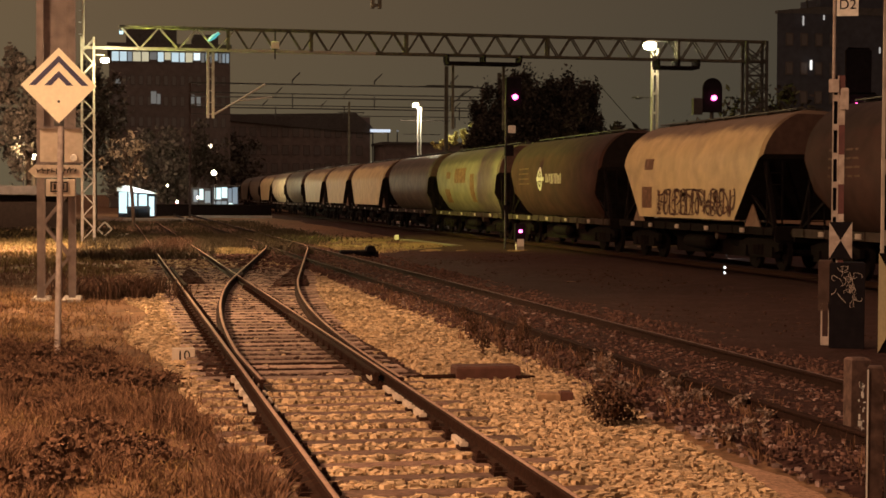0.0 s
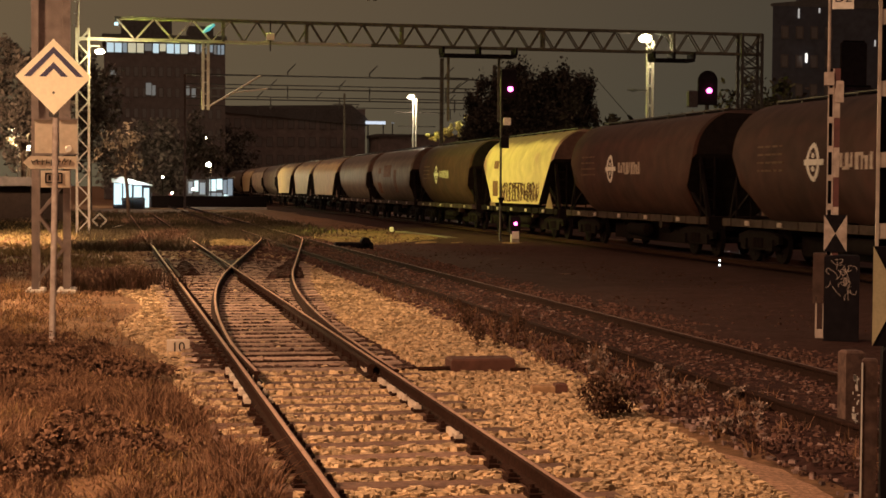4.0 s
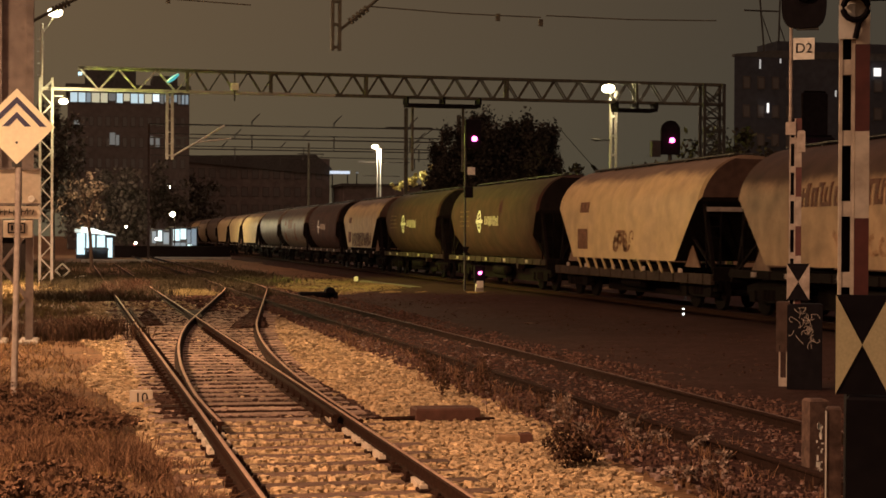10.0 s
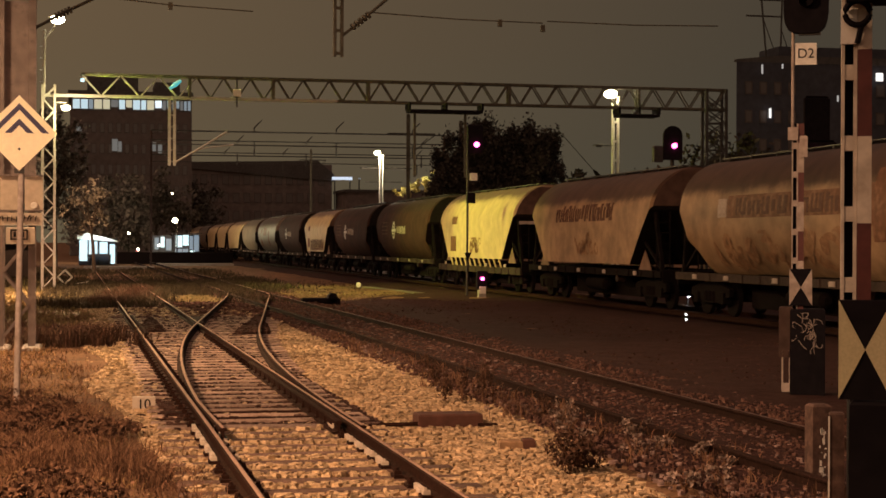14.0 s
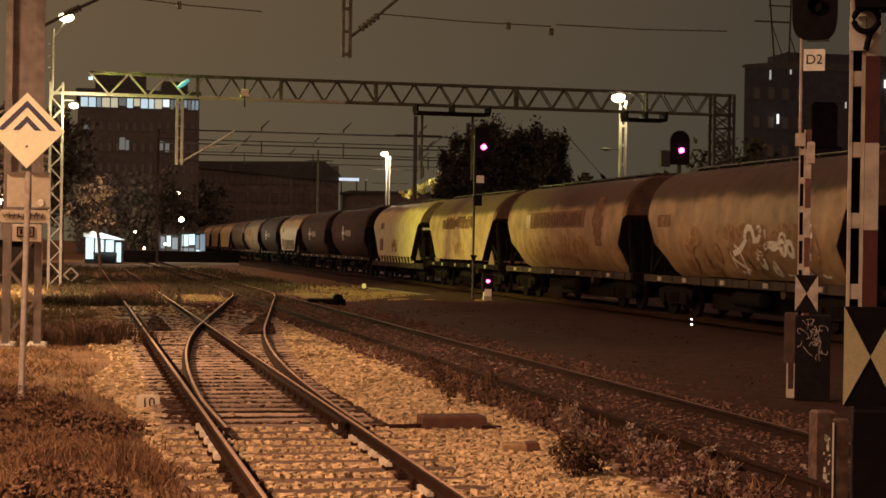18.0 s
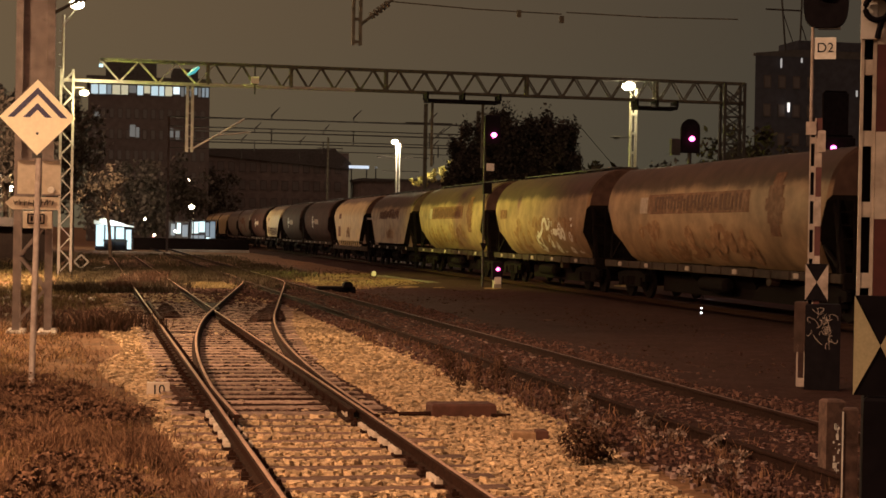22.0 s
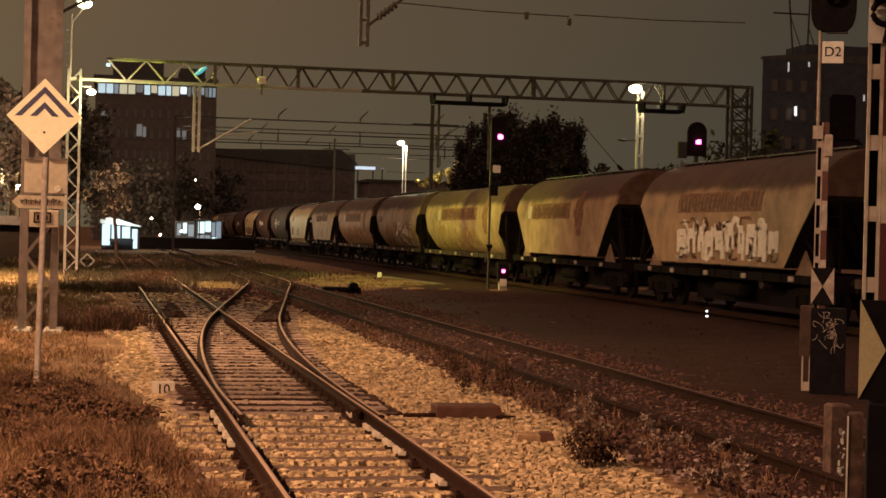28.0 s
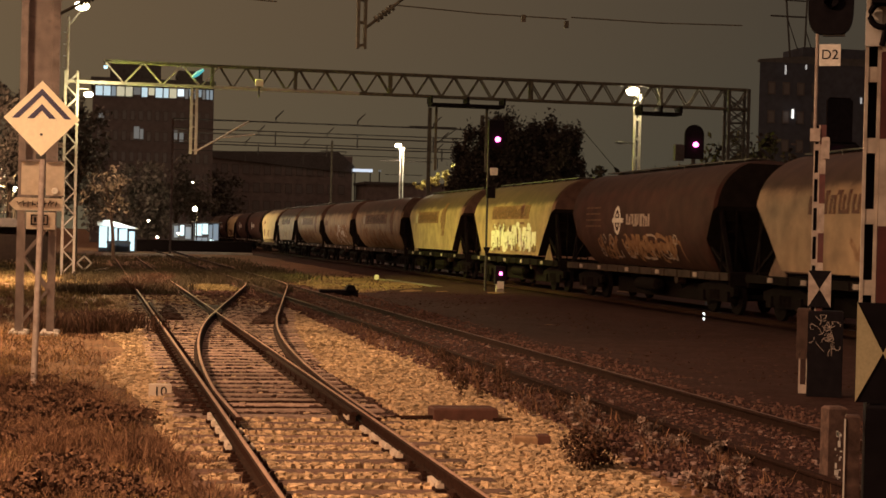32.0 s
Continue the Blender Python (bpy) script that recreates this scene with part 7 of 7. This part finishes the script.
def leafy_patch(x, y, height, spread, seed):
    """A low mat of broad dark leaves among the dry grass."""
    w = thing("weed", (x, y, ground_height(x, y)), "low dark broad-leaved weed in the dry grass", "weed", "weeds in the dry grass")
    r = random.Random(seed)
    for k in range(4):
        a = r.uniform(0, 6.28)
        part("stem", Shape().tube([(0, 0, -0.02), (math.cos(a) * spread * 0.5, math.sin(a) * spread * 0.5, height * 0.8)], [0.006, 0.003], 5), WEEDLEAF, w)
    leaf_cloud(w, "foliage", (0, 0, height * 0.5), (spread, spread, height * 0.5), 26, 26, PATCHLEAF, seed, 0.026, 0.6)


def build_weeds():
    weed(4.32, 14.3, 0.42, 0.22, 60, WEEDLEAF, 41, "dark bushy weed in the ballast")
    weed(4.5, 14.5, 0.3, 0.2, 34, WEEDLEAF, 43, "dark bushy weed in the ballast")
    r = random.Random(71)
    for k in range(30):
        y = r.uniform(11.5, 21.5)
        x = r.uniform(-1.6, 0.85) - 0.12 * max(0.0, y - 14.5)
        if k < 10:
            y, x = r.uniform(18.0, 21.8), r.uniform(-1.6, 0.25)
        leafy_patch(x, y, r.uniform(0.14, 0.28), r.uniform(0.2, 0.42), r.randrange(900))
    r = random.Random(44)
    for x, y, h in ((4.65, 21.0, 0.42), (4.85, 20.9, 0.5), (5.1, 20.8, 0.55), (5.25, 21.2, 0.5), (5.3, 18.6, 0.3), (5.0, 23.2, 0.34), (5.2, 24.5, 0.3), (5.45, 26.0, 0.3)):
        weed(x, y, h, 0.11, 14, WEEDLEAF, r.randrange(900), "thin dark upright weed beside the rail")
    for x, y, h in ((5.2, 17.6, 0.34), (5.35, 17.9, 0.4), (5.5, 18.3, 0.36), (5.05, 16.8, 0.28), (5.75, 16.6, 0.26), (5.7, 15.6, 0.24), (5.85, 14.9, 0.24), (5.8, 14.2, 0.2), (5.3, 15.4, 0.22), (4.95, 15.9, 0.25), (5.4, 13.4, 0.2), (5.0, 13.2, 0.18)):
        weed(x, y, h, 0.16, 9, WEEDPALE, r.randrange(900), "thin weed with pale dry seed heads")


build_weeds()


def travelled(t):
    """How far the train has gone at t seconds."""
    u = t / 32
    return 163.31 * u - 24.26 * u ** 2 + 22.51 * u ** 3 + 0.70 * u ** 4


def motions():
    """The train draws away along its track, and its wheels turn."""
    for w, mid in TRAIN:
        walk(w, [(t, pose(TRACK_T, mid + s, HEAD)) for t, s in SPEED])
    turns = [(k / 10, -math.degrees(travelled(k / 10) / 0.46)) for k in range(321)]
    for axle in WHEELSETS:
        y = axle.location.y
        walk(axle, [(t, pose(0, y, 0.46, a)) for t, a in turns])


motions()
